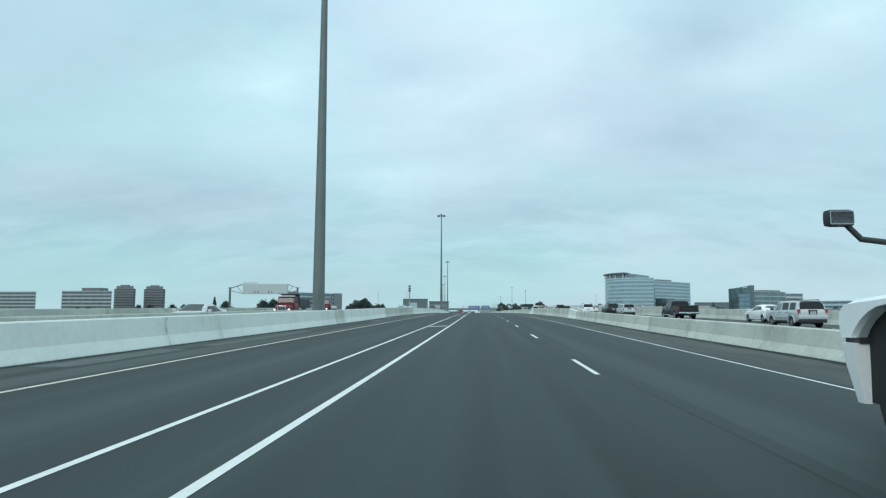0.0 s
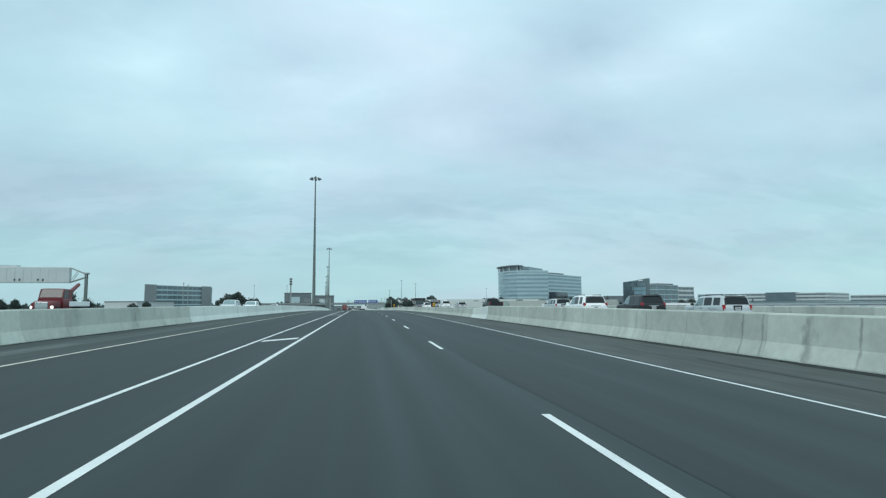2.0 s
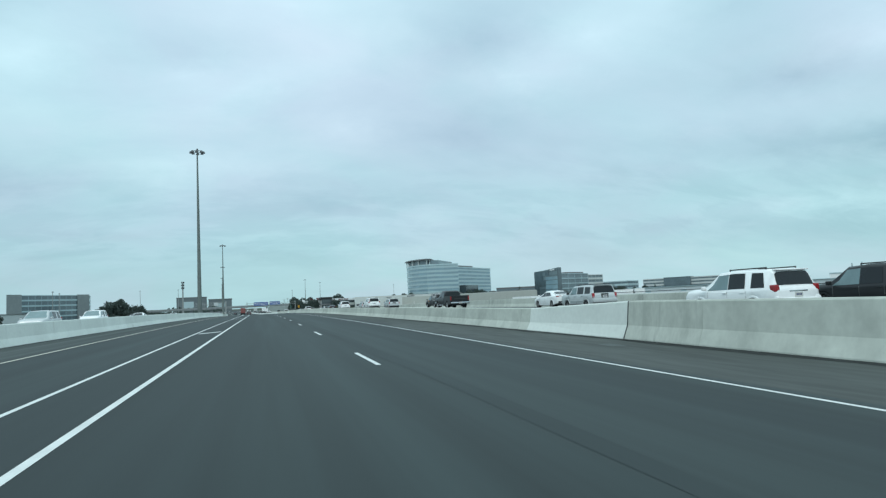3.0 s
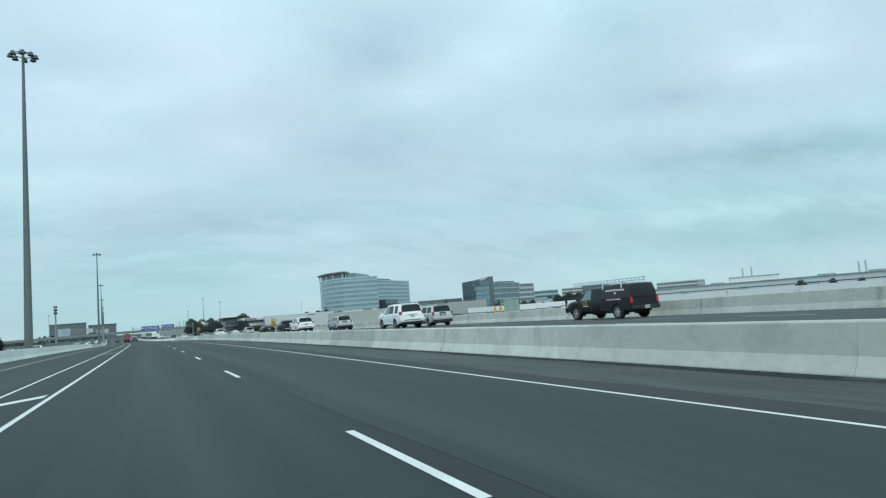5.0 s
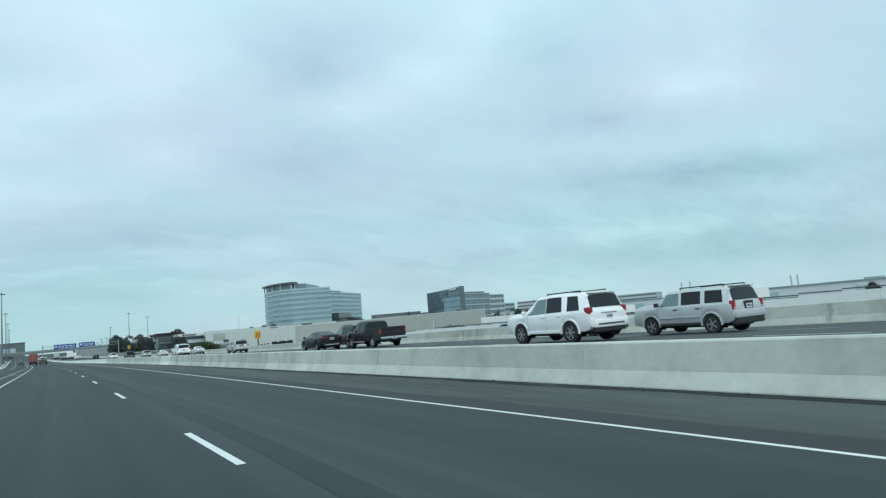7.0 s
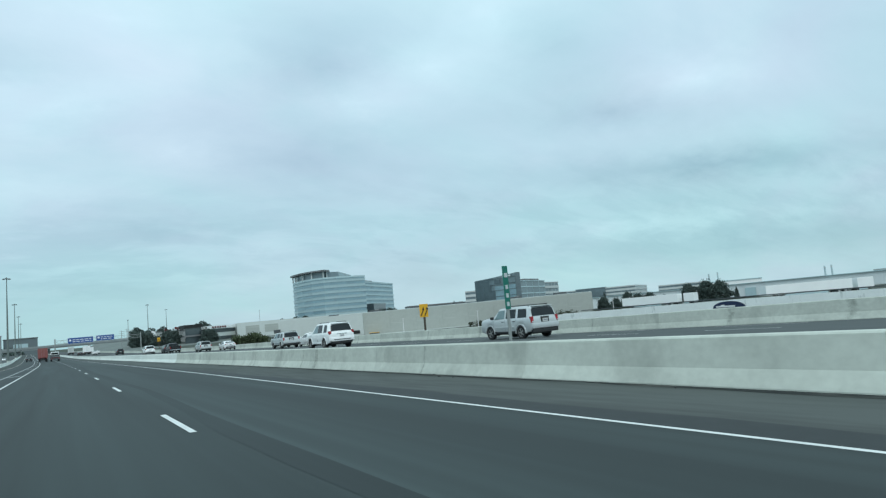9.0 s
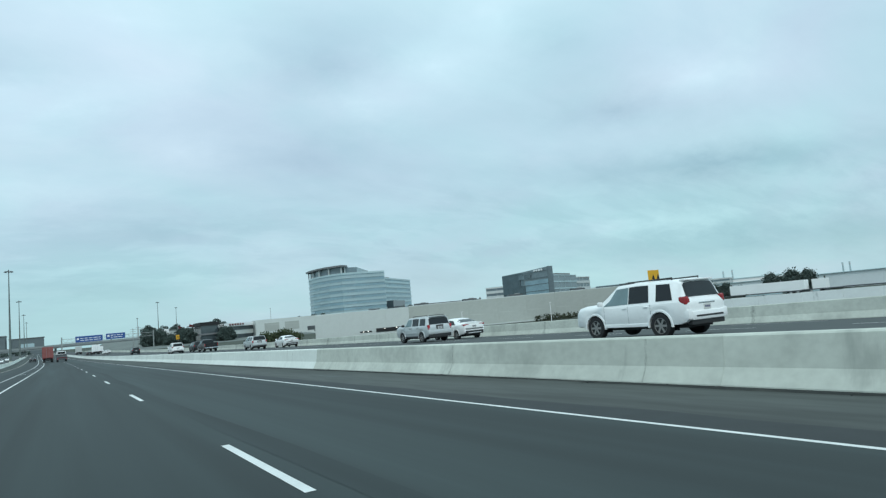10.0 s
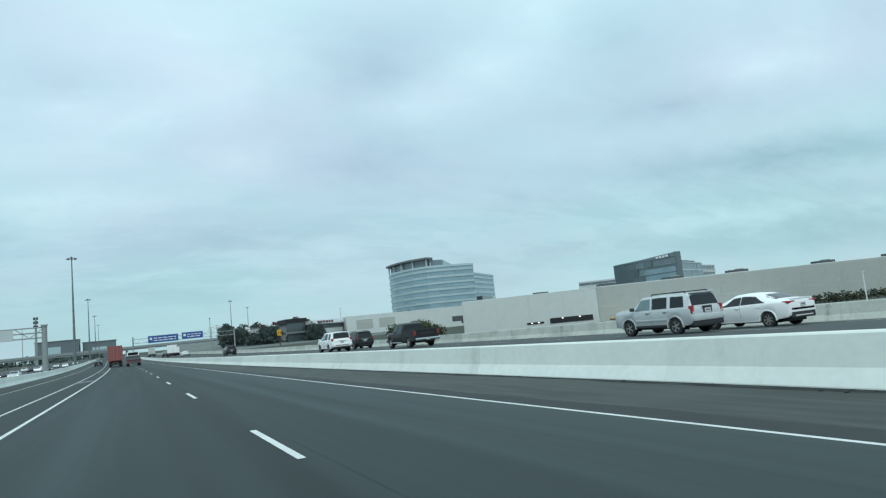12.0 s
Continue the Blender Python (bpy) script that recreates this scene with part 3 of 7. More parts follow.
streaks(b_left, lambda s: off_left(s) - 0.3, high_left, 0, -1, [(s + rng.uniform(-4, 4), rng.uniform(0.15, 0.7)) for s in range(8, 130, 9)])
barrier("barrier_outer", "grey concrete barrier along the outer edge of the opposite carriageway", lambda s: -32.7, lambda s: 1.05, -0.15, -58, 128, [])


# ---- high mast lights ----


def high_mast(s, off, height):
    t = thing("high_mast_light", "tall tapered grey steel mast with a ring of floodlights", "street lamp", RM(s, off, -0.15), "high mast lights along the median")
    part("pole", rod(bmesh.new(), (0, 0, 0), (0, 0, height), 0.45, 0.13, 16), MAST, t, smooth=40)
    part("base_plate", B(0, 0, 0, 1.0, 1.0, 0.06, bevel=0.015), STEEL, t)
    part("footing", rod(bmesh.new(), (0, 0, -0.3), (0, 0, 0.75), 0.55, 0.55, 16), CONC, t, "round concrete footing")
    ring = bmesh.new()
    for k in range(24):
        a, b = math.tau * k / 24, math.tau * (k + 1) / 24
        rod(ring, (0.95 * math.cos(a), 0.95 * math.sin(a), height - 0.5), (0.95 * math.cos(b), 0.95 * math.sin(b), height - 0.5), 0.06, n=6)
    for k in range(4):
        a = math.tau * k / 4
        rod(ring, (0, 0, height - 0.2), (0.95 * math.cos(a), 0.95 * math.sin(a), height - 0.5), 0.05, n=6)
    part("lamp_ring", ring, DARKSTEEL, t)
    part("cap", rod(bmesh.new(), (0, 0, height - 0.3), (0, 0, height + 0.15), 0.3, 0.1, 12), DARKSTEEL, t)
    for k in range(8):
        a = math.tau * k / 8
        m = Matrix.Rotation(a, 4, "Z") @ Matrix.Translation((1.25, 0, height - 0.85))
        lamp = bmesh.new()
        bmesh.ops.create_cone(lamp, segments=10, radius1=0.36, radius2=0.18, depth=0.42, cap_ends=True, matrix=m @ Matrix.Translation((0, 0, 0.2)))
        part("floodlight", lamp, DARKSTEEL, t, smooth=40)
    return t


m1 = high_mast(60.4, -11.85, 35.5)
for s, off, k in ((241.8, -11.8, 1.0), (433.3, -11.7, 1.0), (601.1, -12.2, 1.01), (775, -12.2, 1.0), (950, -12.2, 1.0), (1125, -12.2, 1.0)):
    copy_thing(m1, RM(s, off, -0.15) @ Matrix.Diagonal((1, 1, k, 1)))
for s, off, h in ((880, 82, 40), (1000, 117, 42)):
    copy_thing(m1, RM(s, off, -0.2))

# ---- vehicles ----


def paint(name, col, metal=0.0, rough=0.3):
    return mat(name, col, rough, metal, var=0.04, scale=1.5, fine=12, spec=0.30, coat=0.06)


P_WHITE = paint("white_car_paint", (0.88, 0.90, 0.89))
P_SILVER = paint("silver_car_paint", (0.57, 0.60, 0.60), 0.3, 0.35)
P_BLACK = paint("black_car_paint", (0.018, 0.019, 0.021), 0, 0.32)
P_DARK = paint("dark_grey_car_paint", (0.022, 0.025, 0.027), 0.1, 0.3)
P_RED = paint("red_truck_paint", (0.14, 0.022, 0.026), 0, 0.4)
P_CONT = mat("red_trailer_sheet", (0.28, 0.090, 0.082), 0.6, var=0.12, scale=1.0, fine=8, stain=((0.22, 0.07, 0.06), 0.8, 0.55, 0.75, (1, 1, 0.4)))
CARGLASS = mat("car_glass", (0.012, 0.016, 0.018), 0.06, var=0.1, spec=0.42)
CARGLASS_L = mat("clear_car_glass", (0.16, 0.24, 0.25), 0.08, var=0.2, scale=2.0, spec=0.8)
TYRE = mat("tyre_rubber", (0.020, 0.021, 0.022), 0.85, var=0.15)
RIM = mat("alloy_rim", (0.50, 0.51, 0.51), 0.35, 0.3, var=0.1)
RIM_G = mat("grey_alloy_rim", (0.30, 0.30, 0.29), 0.4, 0.4, var=0.1)
TRIM = mat("black_plastic_trim", (0.030, 0.032, 0.033), 0.65, var=0.1)
GREYTRIM = mat("grey_plastic_bumper", (0.20, 0.21, 0.21), 0.6, var=0.08)
CHROME = mat("chrome", (0.62, 0.64, 0.65), 0.15, 1.0, var=0.05)
TAIL = mat("red_tail_lens", (0.33, 0.015, 0.02), 0.2, var=0.1, spec=0.7)
TAIL_ON = glow("lit_tail_lens", (0.50, 0.03, 0.05), 0.10)
HEAD_L = mat("headlamp_lens", (0.70, 0.74, 0.75), 0.15, var=0.05, spec=0.8)
HEAD_ON = glow("lit_headlamp", (1.0, 0.98, 0.93), 1.6)
PLATE = mat("plate_face", (0.62, 0.63, 0.60), 0.5, var=0.04)
PLATE_BAR = mat("plate_bar", (0.10, 0.11, 0.20), 0.5, var=0.04)


def lathe(bm, prof, n, m):
    """Turns a profile of (radius, x) round the x axis."""
    rings = []
    for r, x in prof:
        rings.append([bm.verts.new(m @ Vector((x, r * math.cos(math.tau * k / n), r * math.sin(math.tau * k / n)))) for k in range(n)])
    for a, b in zip(rings, rings[1:]):
        for k in range(n):
            bm.faces.new((a[k], a[(k + 1) % n], b[(k + 1) % n], b[k]))
    bm.faces.new(rings[-1])
    bm.faces.new(rings[0][::-1])
    bmesh.ops.recalc_face_normals(bm, faces=bm.faces)
    return bm


_wheels = {}


def wheel(parent, x, y, r, w, rim_mat, side, spokes=5):
    """side: +1 for the right-hand wheels."""
    key = (r, w, rim_mat.name, side, spokes)
    if key not in _wheels:
        m = Matrix.Diagonal((side, 1, 1, 1))
        ty = lathe(bmesh.new(), [(r * 0.62, -w / 2), (r * 0.93, -w / 2), (r, -w * 0.36), (r, w * 0.36), (r * 0.93, w / 2), (r * 0.64, w / 2), (r * 0.62, w * 0.40)], 24, m)
        rm = lathe(bmesh.new(), [(r * 0.63, -w * 0.3), (r * 0.655, w * 0.44), (r * 0.60, w * 0.46), (r * 0.55, w * 0.25), (r * 0.12, w * 0.22)], 20, m)
        for k in range(spokes):
            a = math.tau * k / spokes
            box(rm, 0, r * 0.36, 0, w * 0.14, r * 0.48, r * 0.17, m=m @ Matrix.Rotation(a, 4, "X") @ Matrix.Translation((w * 0.34, 0, -r * 0.085)))
        lathe(rm, [(r * 0.16, w * 0.2), (r * 0.15, w * 0.44), (r * 0.05, w * 0.46)], 10, m)
        _wheels[key] = (new_mesh("tyre", ty, TYRE, 40), new_mesh("rim", rm, rim_mat, 30))
    t = new("wheel", _wheels[key][0])
    t.parent = parent
    t.location = (x, y, r)
    q = new("rim", _wheels[key][1])
    q.parent = t
    return t


class Shape:
    """A vehicle's skin, lofted through cross-sections: y along it, then sill, belt and top heights, half widths at belt and roof.
    Wheel openings (y, wheel radius) are cut into its lower edge."""

    def __init__(self, rows, openings=()):
        self.rows = np.array(rows, float)
        self.openings = [(y, r, r * 1.13) for y, r in openings]

    def at(self, y):
        r = self.rows
        return [float(np.interp(y, r[:, 0], r[:, i])) for i in range(1, 6)]

    def sill(self, y, zs):
        for yc, r, big in self.openings:
            if abs(y - yc) < big:
                zs = max(zs, r + math.sqrt(big * big - (y - yc) ** 2))
        return zs

    def ring(self, y):
        zs, zb, zt, w, wt = self.at(y)
        zs = min(self.sill(y, zs), zb - 0.10)
        tall = zt - zb
        k = min(0.09, tall * 0.3)
        right = [(w * 0.95, zs), (w * 0.985, zs + min(0.07, (zb - zs) * 0.25)), (w, zs + (zb - zs) * 0.55), (w * 0.993, zb - 0.07), (w * 0.978, zb - 0.03), (w * 0.955, zb), (wt + (w * 0.955 - wt) * k / max(tall, 0.01), zt - k), (wt * 0.97, zt - k * 0.55), (wt * 0.88, zt - k * 0.18), (wt * 0.5, zt)]
        return [(x, z) for x, z in right] + [(-x, z) for x, z in right[::-1]]

    def body(self, extra=()):
        bm = bmesh.new()
        ys = set(self.rows[:, 0]) | set(extra)
        for yc, r, big in self.openings:
            ys |= {yc + big * math.cos(math.pi * k / 14) for k in range(15)}
        ys = sorted(y for y in ys if self.rows[0, 0] <= y <= self.rows[-1, 0])
        rings = [[bm.verts.new((x, y, z)) for x, z in self.ring(y)] for y in ys]
        for a, b in zip(rings, rings[1:]):
            for i in range(len(a)):
                j = (i + 1) % len(a)
                bm.faces.new((a[i], a[j], b[j], b[i]))
        bm.faces.new(rings[0][::-1])
        bm.faces.new(rings[-1])
        bmesh.ops.recalc_face_normals(bm, faces=bm.faces)
        return bm

    def side(self, y, v, sgn, out=0.008):
        """A point of the window wall: v from the belt (0) to the roof's edge (1)."""
        zs, zb, zt, w, wt = self.at(y)
        k = min(0.09, (zt - zb) * 0.3)
        x0, z0, x1, z1 = w * 0.955, zb, wt + (w * 0.955 - wt) * k / max(zt - zb, 0.01), zt - k
        return Vector((sgn * (x0 + (x1 - x0) * v + out), y, z0 + (z1 - z0) * v))

    def window(self, y0, y1, sgn, v0=0.05, v1=0.94, slant0=0.0, slant1=0.0, n=4):
        bm = bmesh.new()
        g = []
        for i in range(n + 1):
            col = []
            for j in range(3):
                f = j / 2
                ya, yb = y0 + slant0 * f, y1 + slant1 * f
                col.append(bm.verts.new(self.side(ya + (yb - ya) * i / n, v0 + (v1 - v0) * f, sgn)))
            g.append(col)
        for a, b in zip(g, g[1:]):
            for j in range(2):
                bm.faces.new((a[j], a[j + 1], b[j + 1], b[j]) if sgn < 0 else (a[j], b[j], b[j + 1], a[j + 1]))
        return bm

    def screen(self, ya, yb, inset=0.07, lo=0.05, hi=0.95):
        """Glass across the car on the slope between y = ya (low) and y = yb (high)."""
        bm = bmesh.new()
        ra, rb = self.ring(ya), self.ring(yb)
        pts = []
        for f in (lo, hi):
            row = []
            for i in (6, 7, 8, 9, 10, 11, 12, 13):
                a, b = Vector((ra[i][0], ya, ra[i][1])), Vector((rb[i][0], yb, rb[i][1]))
                p = a.lerp(b, f)
                p.x *= 1 - inset
                row.append(p)
            pts.append(row)
        nrm = Vector((0, -(rb[9][1] - ra[9][1]), (yb - ya))).normalized() * (1 if (yb - ya) > 0 else -1)
        if nrm.z < 0:
            nrm = -nrm
        vv = [[bm.verts.new(p + nrm * 0.012) for p in row] for row in pts]
        for i in range(7):
            bm.faces.new((vv[0][i], vv[0][i + 1], vv[1][i + 1], vv[1][i]))
        bmesh.ops.recalc_face_normals(bm, faces=bm.faces)
        return bm


def arch_lip(w, y, r, band, sg, out=0.014):
    """A raised lip round a wheel opening of radius 1.13 r, on the side at x = sg * w."""
    bm = bmesh.new()
    R = r * 1.13
    rows = []
    for k in range(19):
        a = math.radians(-6 + 192 * k / 18)
        c, s = math.cos(a), math.sin(a)
        rows.append([bm.verts.new((sg * x, y + q * c, r + q * s)) for x, q in ((w - 0.12, R - 0.012), (w + out, R - 0.012), (w + out, R + band * 0.7), (w - 0.03, R + band))])
    for a, b in zip(rows, rows[1:]):
        for j in range(3):
            bm.faces.new((a[j], a[j + 1], b[j + 1], b[j]))
    bmesh.ops.recalc_face_normals(bm, faces=bm.faces)
    return bm


def arches(car, sh, mat_in=None, band=0.045):
    """Lips and dark liners for the openings of a body."""
    for y, r, R in sh.openings:
        w = sh.at(y)[3]
        for sg in (1, -1):
            part("wheel_arch", arch_lip(w, y, r, band, sg), mat_in or TRIM, car, "" if mat_in else "black wheel arch", smooth=40)
        liner(car, y, r, w)


def liner(car, y, r, w):
    bm = bmesh.new()
    q = r * 1.13 - 0.008
    rows = [[bm.verts.new((x, y + q * math.cos(math.pi * k / 12), r + q * math.sin(math.pi * k / 12))) for x in (-w * 0.95, w * 0.95)] for k in range(13)]
    for a, b in zip(rows, rows[1:]):
        bm.faces.new((a[0], a[1], b[1], b[0]))
    for sg in (1, -1):
        box(bm, sg * (w - 0.34), y, r * 0.55, 0.03, q * 1.98, r * 1.15)
    part("wheel_liner", bm, BLACK, car)


def cut_panel(x, thick, y0, y1, z0, z1, yc, r):
    """An upright side panel at x with a wheel opening in its lower edge."""
    R = r * 1.13
    prof = [(y0, z0), (y0, z1), (y1, z1), (y1, z0)] + [(yc + R * math.cos(math.pi * k / 14), max(z0, r + R * math.sin(math.pi * k / 14))) for k in range(15)]
    bm = bmesh.new()
    f = bm.faces.new([bm.verts.new((x - thick / 2, y, z)) for y, z in prof])
    ext = bmesh.ops.extrude_face_region(bm, geom=[f])["geom"]
    bmesh.ops.translate(bm, verts=[v for v in ext if isinstance(v, bmesh.types.BMVert)], vec=(thick, 0, 0))
    bmesh.ops.recalc_face_normals(bm, faces=bm.faces)
    bmesh.ops.triangulate(bm, faces=[f for f in bm.faces if len(f.verts) > 4])
    return bm


def plate(car, y, z, face=-1):
    p = part("number_plate", B(0, y, z, 0.32, 0.02, 0.16), PLATE, car, "pale plate with dark bars")
    for dx in (-0.09, -0.03, 0.03, 0.09):
        part("bar", B(dx, y + face * 0.013, z + 0.055, 0.04, 0.006, 0.06), PLATE_BAR, p)


def mirrors(car, sh, y, z, m):
    w = sh.at(y)[3]
    for sg in (1, -1):
        bm = box(bmesh.new(), sg * (w + 0.12), y, z, 0.20, 0.11, 0.15, bevel=0.04)
        part("wing_mirror", bm, m, car, smooth=40)


def handles(car, sh, ys, z, m):
    for y in ys:
        w = sh.at(y)[3]
        for sg in (1, -1):
            part("door_handle", B(sg * (w * 0.995 + 0.012), y, z, 0.035, 0.18, 0.035, bevel=0.01), m, car)


def seams(car, sh, ys, z0, z1):
    for y in ys:
        w = sh.at(y)[3]
        for sg in (1, -1):
            part("door_seam", B(sg * (w * 0.985 + 0.001), y, z0, 0.028, 0.006, z1 - z0), GREYTRIM, car)


def boxy_suv(m, pm, label):
    """Square compact SUV with roof rails."""
    car = thing("compact_suv", label, "car", m)
    sh = Shape([(-2.20, 0.60, 0.84, 0.88, 0.76, 0.70), (-2.17, 0.50, 0.98, 1.03, 0.84, 0.77), (-2.12, 0.44, 1.03, 1.09, 0.87, 0.76), (-1.99, 0.38, 1.06, 1.57, 0.878, 0.69), (-1.90, 0.36, 1.06, 1.62, 0.88, 0.70), (-0.4, 0.34, 1.05, 1.65, 0.88, 0.71), (0.58, 0.34, 1.04, 1.61, 0.88, 0.70), (1.08, 0.34, 1.04, 1.16, 0.88, 0.80), (1.90, 0.36, 1.02, 1.11, 0.875, 0.79), (2.12, 0.40, 0.98, 1.06, 0.86, 0.76), (2.20, 0.46, 0.84, 0.92, 0.82, 0.70)], ((-1.30, 0.345), (1.33, 0.345)))
    part("body", sh.body((-0.9, 0.0, 0.7, 1.4)), pm, car, smooth=35)
    for sg in (1, -1):
        part("side_window", sh.window(0.04, 0.94, sg, slant1=-0.34, n=4), CARGLASS_L if sg < 0 else CARGLASS, car)
        part("side_window", sh.window(-0.90, -0.08, sg), CARGLASS, car)
        part("side_window", sh.window(-1.80, -1.08, sg, slant0=0.06), CARGLASS, car)
        part("roof_rail", rod(rod(rod(bmesh.new(), (sg * 0.60, -1.75, 1.685), (sg * 0.60, 0.05, 1.685), 0.022), (sg * 0.60, -1.75, 1.60), (sg * 0.60, -1.75, 1.69), 0.022), (sg * 0.60, 0.05, 1.60), (sg * 0.60, 0.05, 1.69), 0.022), TRIM, car)
        tl = part("tail_light", B(sg * 0.785, -2.125, 0.80, 0.15, 0.16, 0.31, bevel=0.03), TAIL, car)
        part("lamp", B(sg * 0.785, -2.208, 0.90, 0.08, 0.012, 0.10), TAIL_ON, tl)
        part("reversing_lamp", B(sg * 0.785, -2.208, 0.83, 0.08, 0.012, 0.05), HEAD_L, tl)
        part("headlight", B(sg * 0.62, 2.14, 0.76, 0.24, 0.12, 0.20, bevel=0.05), HEAD_L, car)
        part("sill_trim", B(sg * 0.865, 0.02, 0.33, 0.06, 1.78, 0.10, bevel=0.02), TRIM, car)
        part("side_moulding", B(sg * 0.885, 0.02, 0.60, 0.03, 1.78, 0.07, bevel=0.012), pm, car)
    part("rear_window", sh.screen(-2.12, -1.99, 0.06, 0.06, 0.93), CARGLASS, car)
    part("windscreen", sh.screen(1.08, 0.58, 0.08), CARGLASS_L, car)
    part("rear_bumper", B(0, -2.165, 0.51, 1.70, 0.21, 0.25, bevel=0.05), pm, car, smooth=40)
    part("valance", B(0, -2.13, 0.30, 1.60, 0.20, 0.23, bevel=0.05), TRIM, car, smooth=40)
    part("tailgate_handle", B(0, -2.20, 1.00, 0.52, 0.03, 0.07, bevel=0.012), TRIM, car)
    part("plate_recess", B(0, -2.193, 0.80, 0.50, 0.03, 0.20, bevel=0.012), TRIM, car)
    part("spoiler", B(0, -2.00, 1.585, 1.26, 0.18, 0.04, bevel=0.016), pm, car, smooth=40)
    part("front_bumper", B(0, 2.12, 0.40, 1.66, 0.20, 0.30, bevel=0.07), pm, car, smooth=40)
    plate(car, -2.215, 0.815)
    arches(car, sh, pm, 0.05)
    for sg in (1, -1):
        for y in (-1.30, 1.33):
            wheel(car, sg * 0.765, y, 0.345, 0.215, RIM_G, sg)
    mirrors(car, sh, 0.90, 1.06, TRIM)
    handles(car, sh, (0.16, -0.80), 0.90, TRIM)
    seams(car, sh, (1.0, -0.02, -0.98), 0.45, 1.0)
    part("underbody", B(0, 0, 0.24, 1.1, 3.9, 0.2), TRIM, car)
    return car


def big_suv(m, pm, label, lit=False):
    car = thing("suv", label, "car", m)
    sh = Shape([(-2.42, 0.62, 0.98, 1.02, 0.80, 0.74), (-2.37, 0.52, 1.06, 1.12, 0.89, 0.79), (-2.31, 0.47, 1.10, 1.18, 0.92, 0.77), (-2.14, 0.42, 1.12, 1.70, 0.94, 0.70), (-2.00, 0.40, 1.12, 1.77, 0.955, 0.72), (-0.4, 0.40, 1.10, 1.81, 0.955, 0.74), (0.46, 0.40, 1.08, 1.76, 0.955, 0.72), (1.24, 0.40, 1.09, 1.20, 0.95, 0.82), (1.95, 0.42, 1.06, 1.16, 0.94, 0.81), (2.24, 0.46, 1.02, 1.11, 0.91, 0.78), (2.37, 0.48, 0.93, 1.02, 0.86, 0.73), (2.42, 0.54, 0.82, 0.88, 0.80, 0.68)], ((-1.38, 0.39), (1.42, 0.39)))
    part("body", sh.body((-0.9, 0.0, 0.7)), pm, car, smooth=35)
    for sg in (1, -1):
        part("side_window", sh.window(-0.10, 1.00, sg, slant1=-0.56), CARGLASS_L if sg < 0 else CARGLASS, car)
        part("side_window", sh.window(-0.98, -0.13, sg, slant0=0.05), CARGLASS, car)
        part("side_window", sh.window(-1.90, -1.26, sg, slant0=0.14, slant1=0.02), CARGLASS, car)
        tl = part("tail_light", B(sg * 0.825, -2.26, 0.98, 0.19, 0.26, 0.25, bevel=0.05), TAIL, car)
        part("lamp", B(sg * 0.80, -2.396, 1.04, 0.10, 0.01, 0.10), TAIL_ON if lit else TAIL, tl)
        part("headlight", B(sg * 0.68, 2.28, 0.82, 0.30, 0.18, 0.17, bevel=0.05), HEAD_L, car)
        part("bumper_corner", B(sg * 0.80, -2.32, 0.52, 0.24, 0.28, 0.32, bevel=0.08), pm, car, smooth=40)
        part("roof_rail", rod(rod(rod(bmesh.new(), (sg * 0.62, -1.75, 1.825), (sg * 0.62, 0.0, 1.825), 0.022), (sg * 0.62, -1.75, 1.75), (sg * 0.62, -1.75, 1.85), 0.022), (sg * 0.62, 0.0, 1.75), (sg * 0.62, 0.0, 1.85), 0.022), TRIM, car)
        part("sill_trim", B(sg * 0.93, 0.02, 0.38, 0.06, 1.86, 0.11, bevel=0.02), pm, car)
    part("rear_window", sh.screen(-2.31, -2.14, 0.05, 0.06, 0.93), CARGLASS, car)
    part("windscreen", sh.screen(1.24, 0.46, 0.08), CARGLASS_L, car)
    part("rear_bumper", B(0, -2.38, 0.50, 1.60, 0.22, 0.28, bevel=0.08), pm, car, smooth=40)
    part("bumper_slot", B(0, -2.495, 0.60, 1.24, 0.012, 0.05), TRIM, car)
    part("valance", B(0, -2.34, 0.36, 1.5, 0.18, 0.15, bevel=0.03), TRIM, car)
    part("tailgate_bar", B(0, -2.415, 0.98, 0.75, 0.03, 0.05, bevel=0.012), CHROME, car)
    part("spoiler", B(0, -2.14, 1.705, 1.34, 0.20, 0.045, bevel=0.018), pm, car, smooth=40)
    part("front_bumper", B(0, 2.34, 0.42, 1.66, 0.22, 0.30, bevel=0.07), pm, car, smooth=40)
    plate(car, -2.425, 0.80)
    arches(car, sh, pm, 0.06)
    for sg in (1, -1):
        for y in (-1.38, 1.42):
            wheel(car, sg * 0.835, y, 0.39, 0.24, RIM_G, sg, 6)
    mirrors(car, sh, 0.98, 1.12, pm)
    handles(car, sh, (0.02, -0.88), 0.98, pm)
    seams(car, sh, (0.95, -0.11, -1.05), 0.5, 1.05)
    part("underbody", B(0, 0, 0.28, 1.2, 4.2, 0.2), TRIM, car)
    return car


